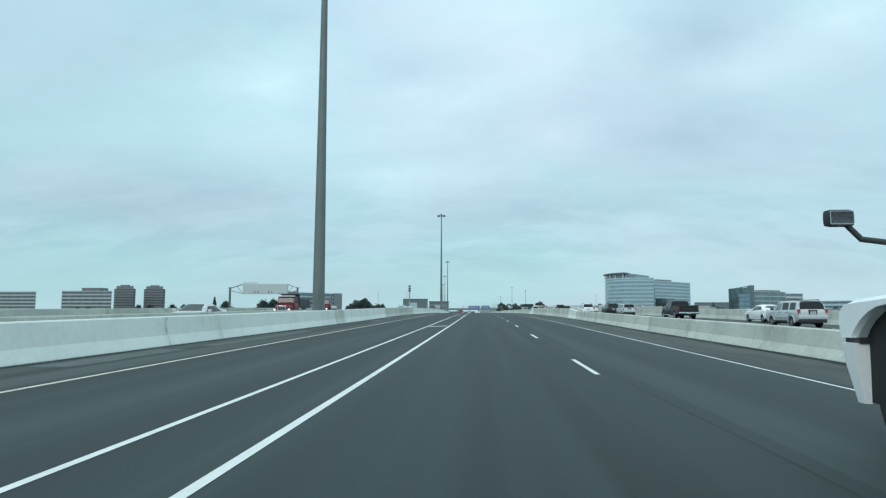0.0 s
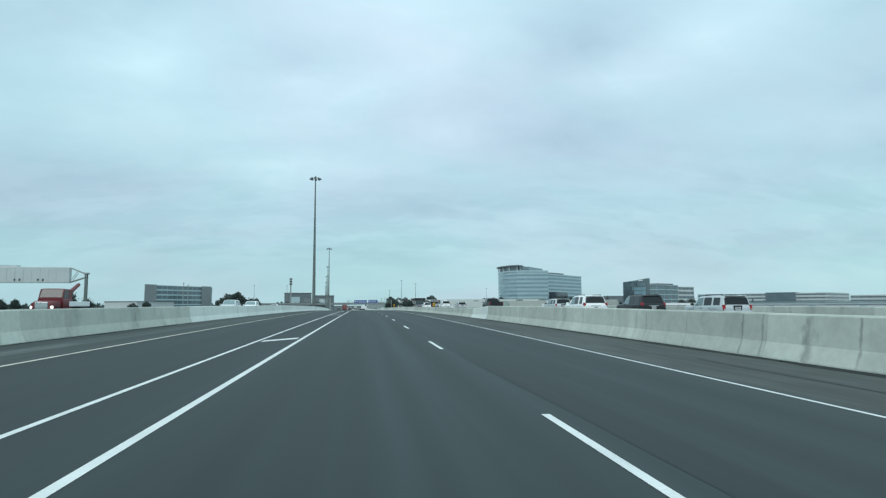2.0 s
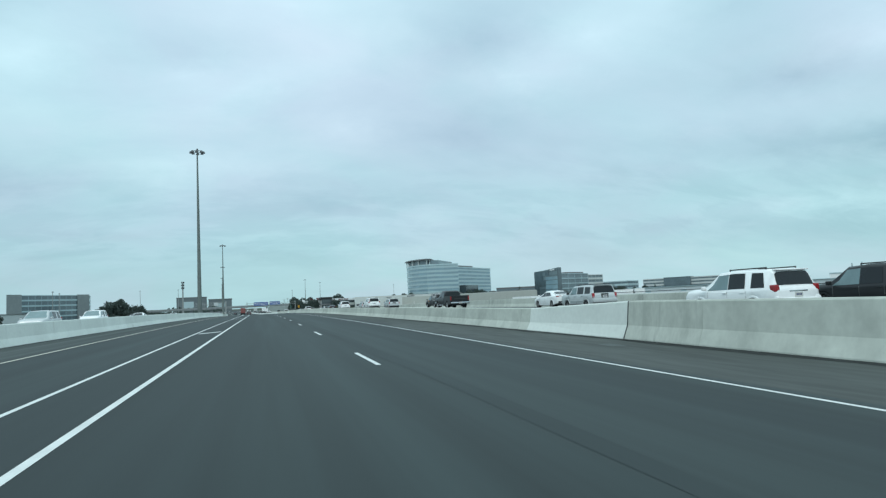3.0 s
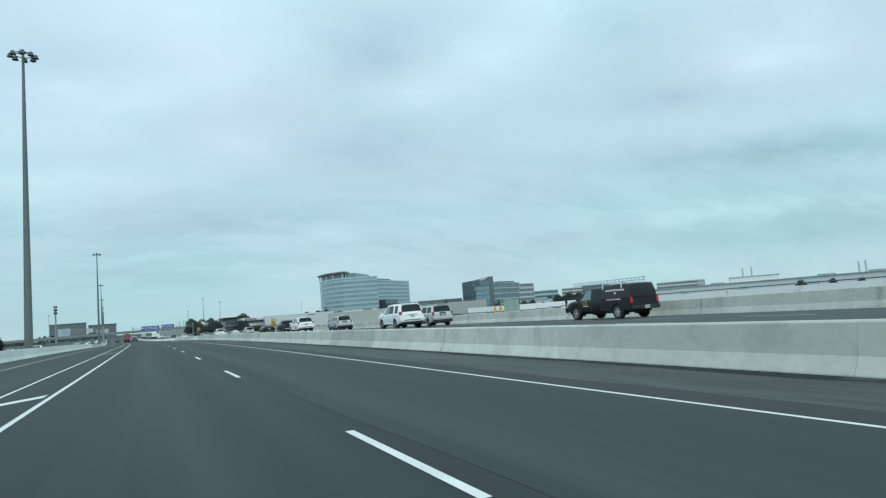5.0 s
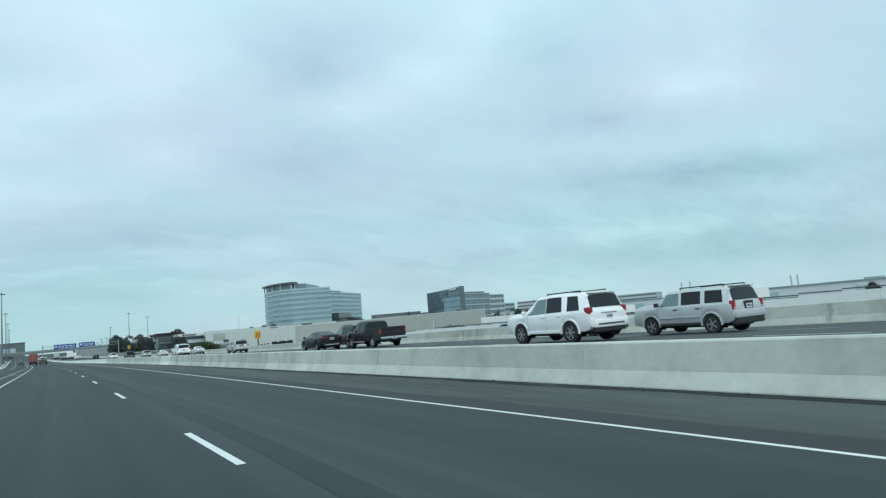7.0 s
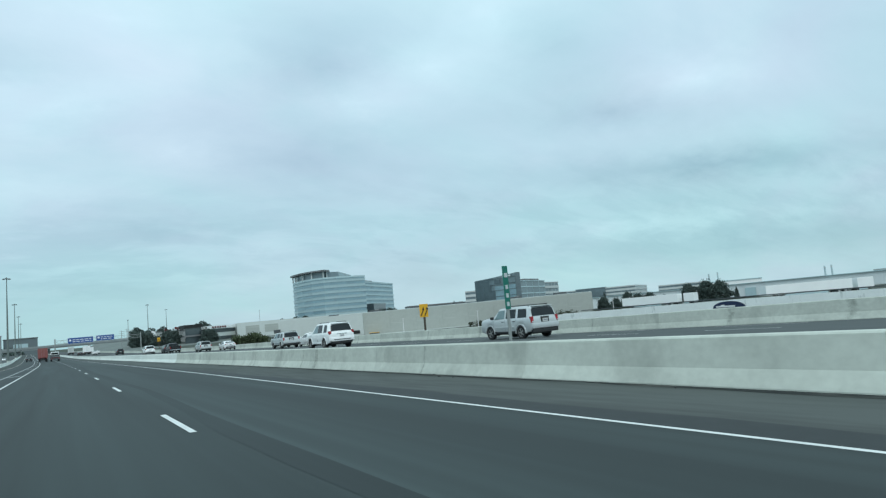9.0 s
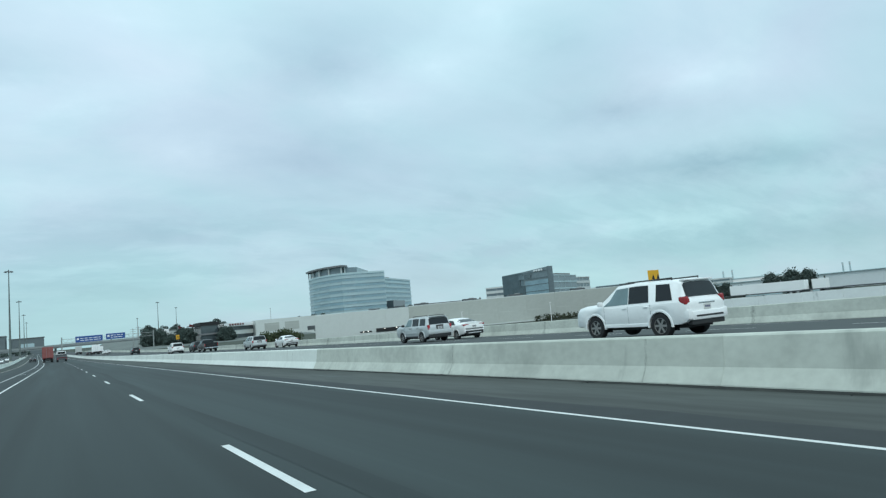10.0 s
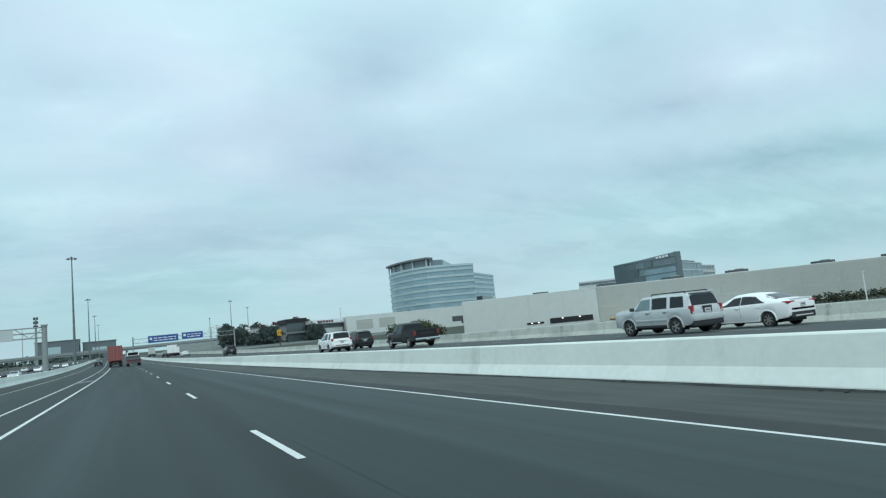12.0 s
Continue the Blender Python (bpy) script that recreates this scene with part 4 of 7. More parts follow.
def saloon(m, pm, label, name="saloon_car", lit=False, oncoming=False):
    car = thing(name, label, "car", m, "oncoming traffic" if oncoming else "")
    sh = Shape([(-2.31, 0.52, 0.86, 0.92, 0.70, 0.62), (-2.28, 0.44, 0.95, 1.03, 0.79, 0.68), (-2.18, 0.38, 1.00, 1.09, 0.85, 0.68), (-1.78, 0.32, 1.00, 1.115, 0.885, 0.66), (-1.08, 0.29, 0.98, 1.335, 0.89, 0.58), (-0.75, 0.28, 0.97, 1.405, 0.89, 0.58), (-0.25, 0.28, 0.95, 1.435, 0.89, 0.58), (0.25, 0.28, 0.93, 1.40, 0.89, 0.57), (1.15, 0.28, 0.91, 1.00, 0.885, 0.72), (1.85, 0.29, 0.83, 0.91, 0.86, 0.68), (2.20, 0.32, 0.73, 0.80, 0.78, 0.60), (2.33, 0.38, 0.62, 0.66, 0.64, 0.48)], ((-1.36, 0.325), (1.36, 0.325)))
    part("body", sh.body((-1.4, 0.7)), pm, car, smooth=40)
    for sg in (1, -1):
        part("side_window", sh.window(-0.10, 0.95, sg, slant1=-0.66, v1=0.9), CARGLASS, car)
        part("side_window", sh.window(-1.30, -0.13, sg, slant0=0.52, v1=0.9), CARGLASS, car)
        part("tail_light", B(sg * 0.62, -2.15, 0.90, 0.44, 0.30, 0.11, bevel=0.04), TAIL_ON if lit else TAIL, car)
        part("headlight", B(sg * 0.60, 2.17, 0.62, 0.34, 0.18, 0.12, bevel=0.03), HEAD_ON if oncoming else HEAD_L, car)
    part("rear_window", sh.screen(-1.78, -1.08, 0.06, 0.10, 0.96), CARGLASS, car)
    part("windscreen", sh.screen(1.15, 0.25, 0.08, 0.06, 0.94), CARGLASS, car)
    part("boot_lip", B(0, -2.20, 1.06, 1.30, 0.16, 0.035, bevel=0.014), pm, car, smooth=40)
    part("rear_bumper", B(0, -2.22, 0.56, 1.52, 0.18, 0.24, bevel=0.08), pm, car, smooth=40)
    part("diffuser", B(0, -2.23, 0.32, 1.42, 0.18, 0.26, bevel=0.05), TRIM, car)
    part("diffuser_strip", B(0, -2.325, 0.40, 1.05, 0.012, 0.04), HEAD_L, car)
    part("grille", B(0, 2.26, 0.42, 0.9, 0.08, 0.2, bevel=0.03), TRIM, car)
    part("sill", B(0, 0.0, 0.25, 1.72, 1.92, 0.09, bevel=0.02), pm, car)
    plate(car, -2.315, 0.76)
    arches(car, sh, pm, 0.03)
    for sg in (1, -1):
        for y in (-1.36, 1.36):
            wheel(car, sg * 0.775, y, 0.325, 0.20, RIM_G, sg, 7)
    mirrors(car, sh, 0.78, 0.95, pm)
    handles(car, sh, (0.02, -1.0), 0.82, pm)
    seams(car, sh, (0.88, -0.11), 0.40, 0.90)
    part("underbody", B(0, 0, 0.20, 1.1, 4.0, 0.16), TRIM, car)
    return car


def pickup(m, pm, label, chrome=True):
    car = thing("pickup_truck", label, "pickup truck", m)
    cab = Shape([(-0.52, 0.50, 1.18, 1.22, 0.97, 0.84), (-0.46, 0.46, 1.20, 1.80, 0.99, 0.72), (-0.25, 0.45, 1.20, 1.88, 0.995, 0.74), (0.75, 0.44, 1.18, 1.91, 0.995, 0.75), (1.15, 0.44, 1.17, 1.84, 0.995, 0.74), (1.75, 0.44, 1.17, 1.26, 0.99, 0.86), (2.55, 0.46, 1.12, 1.22, 0.97, 0.86), (2.80, 0.50, 1.04, 1.14, 0.93, 0.80), (2.92, 0.56, 0.90, 0.96, 0.86, 0.72)], ((1.98, 0.42),))
    part("cab", cab.body((0.2, 1.4)), pm, car, smooth=35)
    bed = bmesh.new()
    box(bed, 0, -1.70, 0.62, 1.80, 2.30, 0.06)
    box(bed, 0, -0.58, 0.60, 1.80, 0.06, 0.72)
    part("bed_floor", bed, pm, car)
    part("tailgate", B(0, -2.87, 0.62, 1.74, 0.07, 0.72, bevel=0.02), pm, car)
    part("tailgate_strip", B(0, -2.912, 0.98, 1.2, 0.01, 0.10), TRIM, car)
    for sg in (1, -1):
        part("bed_side", cut_panel(sg * 0.93, 0.12, -2.88, -0.53, 0.50, 1.34, -1.62, 0.42), pm, car)
        part("wheel_arch", arch_lip(0.99, -1.62, 0.42, 0.06, sg), pm, car, smooth=40)
        part("bed_rail", B(sg * 0.93, -1.70, 1.335, 0.14, 2.34, 0.03, bevel=0.01), TRIM, car)
        part("side_window", cab.window(0.55, 1.50, sg, slant1=-0.48), CARGLASS, car)
        part("side_window", cab.window(-0.30, 0.47, sg), CARGLASS, car)
        part("tail_light", B(sg * 0.93, -2.86, 0.90, 0.13, 0.08, 0.36, bevel=0.02), TAIL, car)
        part("headlight", B(sg * 0.74, 2.80, 0.86, 0.32, 0.18, 0.20, bevel=0.04), HEAD_L, car)
        part("step_bar", rod(bmesh.new(), (sg * 0.98, -0.4, 0.42), (sg * 0.98, 1.5, 0.42), 0.05), CHROME, car)
        for y in (-1.62, 1.98):
            wheel(car, sg * 0.87, y, 0.42, 0.26, RIM, sg, 6)
    part("rear_window", cab.screen(-0.52, -0.46, 0.10, 0.12, 0.90), CARGLASS, car)
    part("windscreen", cab.screen(1.75, 1.15, 0.08), CARGLASS, car)
    part("rear_bumper", B(0, -3.00, 0.52, 1.94, 0.20, 0.20, bevel=0.05), CHROME if chrome else TRIM, car, "chromed step bumper" if chrome else "", smooth=40)
    part("front_bumper", B(0, 2.92, 0.48, 1.9, 0.2, 0.28, bevel=0.05), CHROME if chrome else TRIM, car, smooth=40)
    plate(car, -3.11, 0.55)
    arches(car, cab, pm, 0.06)
    liner(car, -1.62, 0.42, 0.97)
    mirrors(car, cab, 1.46, 1.22, TRIM)
    handles(car, cab, (0.66, -0.20), 1.04, pm)
    seams(car, cab, (1.52, 0.51, -0.36), 0.55, 1.14)
    part("underbody", B(0, -0.1, 0.36, 1.2, 5.4, 0.2), TRIM, car)
    return car


def service_pickup(m):
    """Black pickup with a fibreglass cap, a ladder on a white rack, an orange emblem and a row of white marks."""
    pm = P_BLACK
    car = thing("service_pickup", "black pickup with bed cap and orange door emblem", "pickup truck", m)
    cab = Shape([(-0.72, 0.46, 1.10, 1.72, 0.90, 0.70), (-0.5, 0.45, 1.10, 1.76, 0.93, 0.71), (0.35, 0.45, 1.08, 1.78, 0.94, 0.71), (0.75, 0.45, 1.07, 1.72, 0.94, 0.70), (1.52, 0.45, 1.06, 1.15, 0.94, 0.80), (2.20, 0.46, 1.00, 1.09, 0.92, 0.78), (2.50, 0.50, 0.90, 1.00, 0.87, 0.73), (2.66, 0.58, 0.78, 0.84, 0.78, 0.64)], ((1.62, 0.40),))
    part("cab", cab.body((1.0,)), pm, car, smooth=35)
    bed = bmesh.new()
    box(bed, 0, -1.88, 0.62, 1.70, 2.26, 0.5)
    part("bed_floor", bed, pm, car)
    cap = Shape([(-3.02, 1.12, 1.16, 1.55, 0.90, 0.74), (-2.88, 1.10, 1.16, 1.82, 0.92, 0.77), (-1.8, 1.10, 1.16, 1.87, 0.92, 0.78), (-0.76, 1.10, 1.16, 1.82, 0.92, 0.77)])
    cp = part("bed_cap", cap.body(), pm, car, smooth=35)
    for sg in (1, -1):
        part("bed_side", cut_panel(sg * 0.88, 0.12, -3.02, -0.73, 0.46, 1.14, -1.97, 0.40), pm, car)
        part("wheel_arch", arch_lip(0.94, -1.97, 0.40, 0.06, sg), pm, car, smooth=40)
        for k in range(13):
            p = cap.side(-1.08 - k * 0.115, 0.62, sg, 0.006)
            part("letter_bar", B(p.x, p.y, p.z - 0.045, 0.02, 0.075, 0.09), SIGN_WHITE, cp)
        p = cap.side(-1.80, 0.35, sg, 0.006)
        part("small_mark", B(p.x, p.y, p.z - 0.05, 0.02, 0.13, 0.11), SIGN_WHITE, cp)
        part("text_strip", B(sg * 0.944, -1.75, 1.03, 0.012, 1.1, 0.035), SIGN_WHITE, car)
        part("text_strip", B(sg * 0.944, -1.75, 1.085, 0.012, 1.1, 0.03), ORANGE, car)
        em = bmesh.new()
        for ey, ez, sy, sz in ((0.72, 0.84, 0.40, 0.07), (0.62, 0.90, 0.12, 0.16), (0.80, 0.98, 0.36, 0.08), (0.90, 0.88, 0.10, 0.14), (0.52, 1.00, 0.10, 0.06)):
            box(em, sg * 0.945, ey, ez, 0.014, sy, sz, bevel=0.005)
        part("emblem", em, ORANGE, car, "orange emblem on the door")
        part("text_strip", B(sg * 0.945, 0.66, 0.76, 0.012, 0.50, 0.035), SIGN_WHITE, car)
        part("side_window", cab.window(0.25, 1.22, sg, slant1=-0.50), CARGLASS_L, car)
        part("side_window", cab.window(-0.55, 0.17, sg), CARGLASS, car)
        part("headlight", B(sg * 0.70, 2.50, 0.78, 0.26, 0.24, 0.17, bevel=0.05), HEAD_L, car)
        part("tail_light", B(sg * 0.86, -3.02, 0.82, 0.14, 0.06, 0.30, bevel=0.02), TAIL_ON, car)
        for y in (-0.80, -2.30):
            part("rack_post", B(sg * 0.80, y, 1.60, 0.04, 0.06, 0.34), SIGN_WHITE, car, "white rack post")
        for y in (-1.97, 1.62):
            wheel(car, sg * 0.82, y, 0.40, 0.25, RIM, sg, 6)
    for y in (-0.80, -2.30):
        part("rack_bar", B(0, y, 1.90, 1.64, 0.05, 0.04), SIGN_WHITE, car, "white rack bar")
    part("windscreen", cab.screen(1.52, 0.75, 0.08), CARGLASS, car)
    part("rear_bumper", B(0, -3.10, 0.48, 1.8, 0.16, 0.2, bevel=0.04), TRIM, car)
    part("front_bumper", B(0, 2.62, 0.46, 1.76, 0.24, 0.30, bevel=0.07), pm, car, smooth=40)
    plate(car, -3.20, 0.5)
    arches(car, cab, pm, 0.06)
    liner(car, -1.97, 0.40, 0.92)
    mirrors(car, cab, 1.20, 1.10, TRIM)
    handles(car, cab, (0.32, -0.40), 0.96, TRIM)
    seams(car, cab, (1.28, 0.21, -0.62), 0.5, 1.02)
    part("underbody", B(0, 0, 0.32, 1.1, 4.9, 0.2), TRIM, car)
    ladder = thing("ladder", "long aluminium ladder lashed on the roof rack", "ladder", m)
    for z in (1.945, 2.075):
        part("rail", B(-0.62, -0.95, z, 0.03, 6.0, 0.035), SIGN_BACK, ladder)
    for k in range(19):
        part("rung", B(-0.62, -3.8 + k * 0.31, 1.945, 0.03, 0.03, 0.15), SIGN_BACK, ladder)
    return car


def lorry_cab(t, pm, y0, w=1.2, hood=True):
    """A bonneted lorry front ending at y0, as parts under t."""
    if hood:
        sh = Shape([(y0 - 1.75, 0.62, 1.50, 1.62, w * 0.86, w * 0.72), (y0 - 0.5, 0.60, 1.42, 1.55, w * 0.84, w * 0.66), (y0 - 0.10, 0.60, 1.32, 1.42, w * 0.80, w * 0.60), (y0, 0.62, 1.20, 1.28, w * 0.72, w * 0.52)])
        part("bonnet", sh.body(), pm, t, smooth=35)
        part("grille", B(0, y0 + 0.01, 0.72, w * 0.95, 0.05, 0.72, bevel=0.03), CHROME, t)
    yc = y0 - 1.72 if hood else y0
    cb = Shape([(yc - 2.0, 0.62, 1.75, 2.72, w * 0.98, w * 0.92), (yc - 0.35, 0.62, 1.75, 2.74, w * 0.98, w * 0.90), (yc - 0.02, 0.62, 1.74, 1.84, w * 0.97, w * 0.92)])
    part("cab", cb.body(), pm, t, smooth=35)
    part("windscreen", cb.screen(yc - 0.02, yc - 0.35, 0.06, 0.05, 0.9), CARGLASS, t)
    for sg in (1, -1):
        part("side_window", cb.window(yc - 1.15, yc - 0.18, sg, slant1=-0.25), CARGLASS, t)
        part("headlight", B(sg * w * 0.74, y0 - 0.10, 0.82, 0.22, 0.22, 0.24, bevel=0.05), HEAD_ON, t)
    part("front_bumper", B(0, y0 + 0.10, 0.36, w * 2.02, 0.22, 0.36, bevel=0.05), CHROME, t, smooth=40)


def semi_truck():
    """White bonneted tractor in the next lane; its wing, wheel and hood mirror show."""
    t = thing("semi_truck", "white long-nosed tractor unit with hood mirror on a black arm", "truck", RM(20.72, 4.02, 0))
    pm = P_WHITE
    sh = Shape([(-2.9, 0.75, 1.55, 1.80, 0.90, 0.74), (-1.2, 0.72, 1.52, 1.74, 0.88, 0.70), (-0.5, 0.70, 1.50, 1.72, 0.86, 0.66), (-0.14, 0.70, 1.44, 1.64, 0.84, 0.62), (0.0, 0.72, 1.32, 1.46, 0.80, 0.52)])
    part("bonnet", sh.body((-2.0, -0.8, -0.3)), pm, t, smooth=45)
    for sg in (1, -1):
        prof = [(0.0, 0.93), (0.03, 1.06), (0.01, 1.14), (-0.06, 1.20), (-0.20, 1.24), (-1.60, 1.34), (-2.90, 1.40), (-2.90, 0.75), (-1.33, 0.75)]
        prof += [(-0.72 + 0.64 * math.cos(a), 0.56 + 0.64 * math.sin(a)) for a in [math.pi * (0.86 - 0.062 * k) for k in range(11)]]
        prof += [(-0.20, 0.93)]
        wing = bmesh.new()
        rings = [[wing.verts.new((sg * (x + dx), y, z)) for y, z in prof] for x, dx in ((0.80, 0), (1.17, 0), (1.21, 0))]
        for i, v in enumerate(rings[2]):
            v.co.y += 0.03 if i > 6 else -0.035
            v.co.z += -0.03 if 3 < i < 7 else 0.0
        for r0, r1 in zip(rings, rings[1:]):
            for i in range(len(prof)):
                j = (i + 1) % len(prof)
                wing.faces.new((r0[i], r0[j], r1[j], r1[i]))
        wing.faces.new(rings[2])
        bmesh.ops.recalc_face_normals(wing, faces=wing.faces)
        part("wing", wing, pm, t, smooth=18)
        part("wheel_well", B(sg * 0.92, -0.74, 0.42, 0.36, 1.24, 0.80), BLACK, t, "black wheel housing")
        bend = bmesh.new()
        lo = [bend.verts.new((sg * x, y, 0.41)) for x, y in ((0.6, 0.0), (1.06, -0.02), (1.15, -0.12), (1.15, -0.22), (0.6, -0.22))]
        mid = [bend.verts.new((sg * x, y, 0.72)) for x, y in ((0.6, 0.06), (1.10, 0.04), (1.21, -0.08), (1.21, -0.23), (0.6, -0.23))]
        hi = [bend.verts.new((sg * x, y, 0.89)) for x, y in ((0.6, 0.06), (1.12, 0.05), (1.23, -0.07), (1.23, -0.23), (0.6, -0.23))]
        for r0, r1 in ((lo, mid), (mid, hi)):
            for i in range(5):
                bend.faces.new((r0[i], r0[(i + 1) % 5], r1[(i + 1) % 5], r1[i]))
        bend.faces.new(lo)
        bend.faces.new(hi)
        bmesh.ops.recalc_face_normals(bend, faces=bend.faces)
        part("bumper_end", bend, pm, t, smooth=30)
        part("bumper_gap", B(sg * 0.9, -0.14, 0.885, 0.56, 0.2, 0.05), TRIM, t)
        part("headlight", B(sg * 0.70, -0.04, 0.98, 0.34, 0.20, 0.22, bevel=0.06), HEAD_L, t)
        arm = bmesh.new()
        rod(arm, (sg * 0.70, -0.95, 1.54), (sg * 1.38, -0.68, 1.68), 0.022)
        rod(arm, (sg * 1.37, -0.685, 1.675), (sg * 1.47, -0.66, 1.80), 0.022)
        a = part("mirror_arm", arm, TRIM, t, "black bent mirror arm")
        part("hood_mirror", B(sg * 1.515, -0.66, 1.775, 0.205, 0.09, 0.13, bevel=0.035), TRIM, a, smooth=40)
        part("mirror_glass", B(sg * 1.515, -0.708, 1.79, 0.17, 0.008, 0.10, bevel=0.003), CHROME, a)
        wheel(t, sg * 0.97, -0.82, 0.52, 0.30, RIM, sg, 8)
        part("fuel_tank", rod(bmesh.new(), (sg * 1.0, -6.2, 0.75), (sg * 1.0, -4.6, 0.75), 0.32, n=18), CHROME, t, smooth=40)
        for y in (-7.6, -8.9):
            wheel(t, sg * 0.95, y, 0.52, 0.5, RIM, sg, 8)
    part("bumper", B(0, 0.0, 0.40, 1.7, 0.24, 0.46, bevel=0.08), pm, t, smooth=50)
    part("grille", B(0, 0.0, 0.9, 0.95, 0.06, 0.5, bevel=0.02), CHROME, t)
    cb = Shape([(-5.0, 0.75, 1.90, 3.0, 1.20, 1.12), (-3.3, 0.75, 1.90, 3.0, 1.20, 1.10), (-2.86, 0.75, 1.80, 1.95, 1.18, 1.10)])
    part("cab", cb.body(), pm, t, smooth=35)
    part("windscreen", cb.screen(-2.86, -3.3, 0.06), CARGLASS, t)
    for sg in (1, -1):
        part("side_window", cb.window(-4.4, -3.1, sg, slant1=-0.35), CARGLASS, t)
    part("chassis", B(0, -5.6, 0.72, 0.9, 8.6, 0.26), TRIM, t)
    return t


def dump_truck():
    t = thing("dump_truck", "red dump truck with chrome grille and dark steel bed", "truck", RM(92.6, -23.2, -0.2, 180) @ Matrix.Scale(0.93, 4))
    lorry_cab(t, P_RED, 4.6)
    bed = bmesh.new()
    for sg in (1, -1):
        box(bed, sg * 1.17, -1.65, 1.25, 0.08, 5.2, 1.15)
        for k in range(6):
            box(bed, sg * 1.24, -4.0 + k * 0.95, 1.25, 0.07, 0.10, 1.10)
    box(bed, 0, -1.65, 1.2, 2.3, 5.2, 0.1)
    box(bed, 0, 0.92, 1.2, 2.4, 0.1, 1.80)
    box(bed, 0, 1.55, 2.92, 2.4, 1.3, 0.09)
    box(bed, 0, -4.25, 1.2, 2.4, 0.08, 1.15)
    part("dump_bed", bed, DARKSTEEL, t, "dark steel dump bed with ribs")
    part("sun_visor", B(0, 2.62, 2.62, 2.1, 0.45, 0.12, bevel=0.03), WHITE_S, t, "white sun visor")
    part("grille_core", B(0, 4.63, 0.78, 0.95, 0.05, 0.6), DARKSTEEL, t)
    part("chassis", B(0, 0, 0.72, 0.9, 8.2, 0.3), TRIM, t)
    for sg in (1, -1):
        part("exhaust_stack", rod(bmesh.new(), (sg * 1.05, 0.85, 1.0), (sg * 1.05, 0.85, 3.1), 0.08), CHROME, t)
        for y in (3.6, -2.2, -3.4):
            wheel(t, sg * 1.0, y, 0.52, 0.32, RIM, sg, 8)
    return t


def tow_truck():
    t = thing("tow_truck", "red tow truck with a slanting boom on the opposite lanes", "truck", RM(140, -30, -0.15, 180))
    lorry_cab(t, P_RED, 4.2)
    part("deck", B(0, -1.2, 1.0, 2.4, 4.8, 0.5, bevel=0.05), P_WHITE, t)
    boom = bmesh.new()
    rod(boom, (0, 0.6, 1.5), (0, -3.6, 3.3), 0.26, 0.18, 8)
    box(boom, 0, 0.2, 1.5, 1.0, 1.2, 1.0, bevel=0.08)
    part("boom", boom, P_RED, t, "red slanting boom")
    part("chassis", B(0, 0, 0.7, 0.9, 7.8, 0.3), TRIM, t)
    for sg in (1, -1):
        for y in (3.2, -2.0, -3.2):
            wheel(t, sg * 1.0, y, 0.50, 0.32, RIM, sg, 8)
    return t


def box_lorry(m, pm, label, length=9.0, w=2.5, z0=1.1, h=2.75, name="box_truck", cabm=None, ribs=True):
    """Seen from behind: a box body on wheels with a cab ahead."""
    t = thing(name, label, "truck", m)
    part("box_body", B(0, 0, z0, w, length, h, bevel=0.03), pm, t)
    for sg in (1, -1):
        part("rear_door", B(sg * w * 0.24, -length / 2 - 0.02, z0 + 0.1, w * 0.455, 0.05, h - 0.22, bevel=0.01), pm, t)
        part("door_bar", rod(bmesh.new(), (sg * 0.30, -length / 2 - 0.07, z0 + 0.15), (sg * 0.30, -length / 2 - 0.07, z0 + h - 0.2), 0.02, n=6), STEEL, t)
        part("tail_light", B(sg * w * 0.40, -length / 2 - 0.06, z0 - 0.18, 0.22, 0.05, 0.12), TAIL, t)
        if ribs:
            rb = bmesh.new()
            for k in range(int(length / 0.6)):
                box(rb, sg * (w / 2 + 0.012), -length / 2 + 0.4 + 0.6 * k, z0 + 0.1, 0.03, 0.08, h - 0.2)
            part("side_ribs", rb, pm, t)
    part("rear_frame", B(0, -length / 2 + 0.1, 0.50, w * 0.9, 0.12, 0.14), TRIM, t)
    part("chassis", B(0, 0.6, 0.62, 0.9, length + 1.5, 0.42), TRIM, t)
    for sg in (1, -1):
        part("mudflap", B(sg * 0.86, -length / 2 + 0.5, 0.25, 0.6, 0.03, 0.7), BLACK, t)
        for y in (-length / 2 + 1.2, -length / 2 + 2.5, length / 2 + 1.2):
            wheel(t, sg * 0.92, y, 0.50, 0.42, RIM, sg, 8)
    cb = Shape([(length / 2 + 0.2, 0.7, 1.7, 2.7, 1.15, 1.05), (length / 2 + 1.7, 0.7, 1.7, 2.7, 1.15, 1.0), (length / 2 + 2.0, 0.7, 1.65, 1.8, 1.1, 1.0)])
    part("cab", cb.body(), cabm or P_WHITE, t, smooth=35)
    return t


def on_collector(s, off):
    return RM(s, off, RZ(s, off))


L_SILVER = "silver boxy SUV with roof rails and dark glass"
L_SALOON = "white saloon car with dark glass and black diffuser, on asphalt"
L_WHITE = "white SUV with tinted windows on the collector road"
L_PICKUP = "black crew-cab pickup with chrome rear bumper"
silver = boxy_suv(on_collector(381.1, 20.5), P_SILVER, L_SILVER)
white_saloon = saloon(on_collector(379.6, 23.9), P_WHITE, L_SALOON)
black_pickup = pickup(on_collector(407.2, 20.0), P_BLACK, L_PICKUP)
white_suv = big_suv(on_collector(418.0, 17.0), P_WHITE, L_WHITE)
dark_suv = big_suv(on_collector(425.0, 21.6), P_DARK, "dark grey SUV with black windows on the collector road")
service_pickup(on_collector(185.54, 23.15))
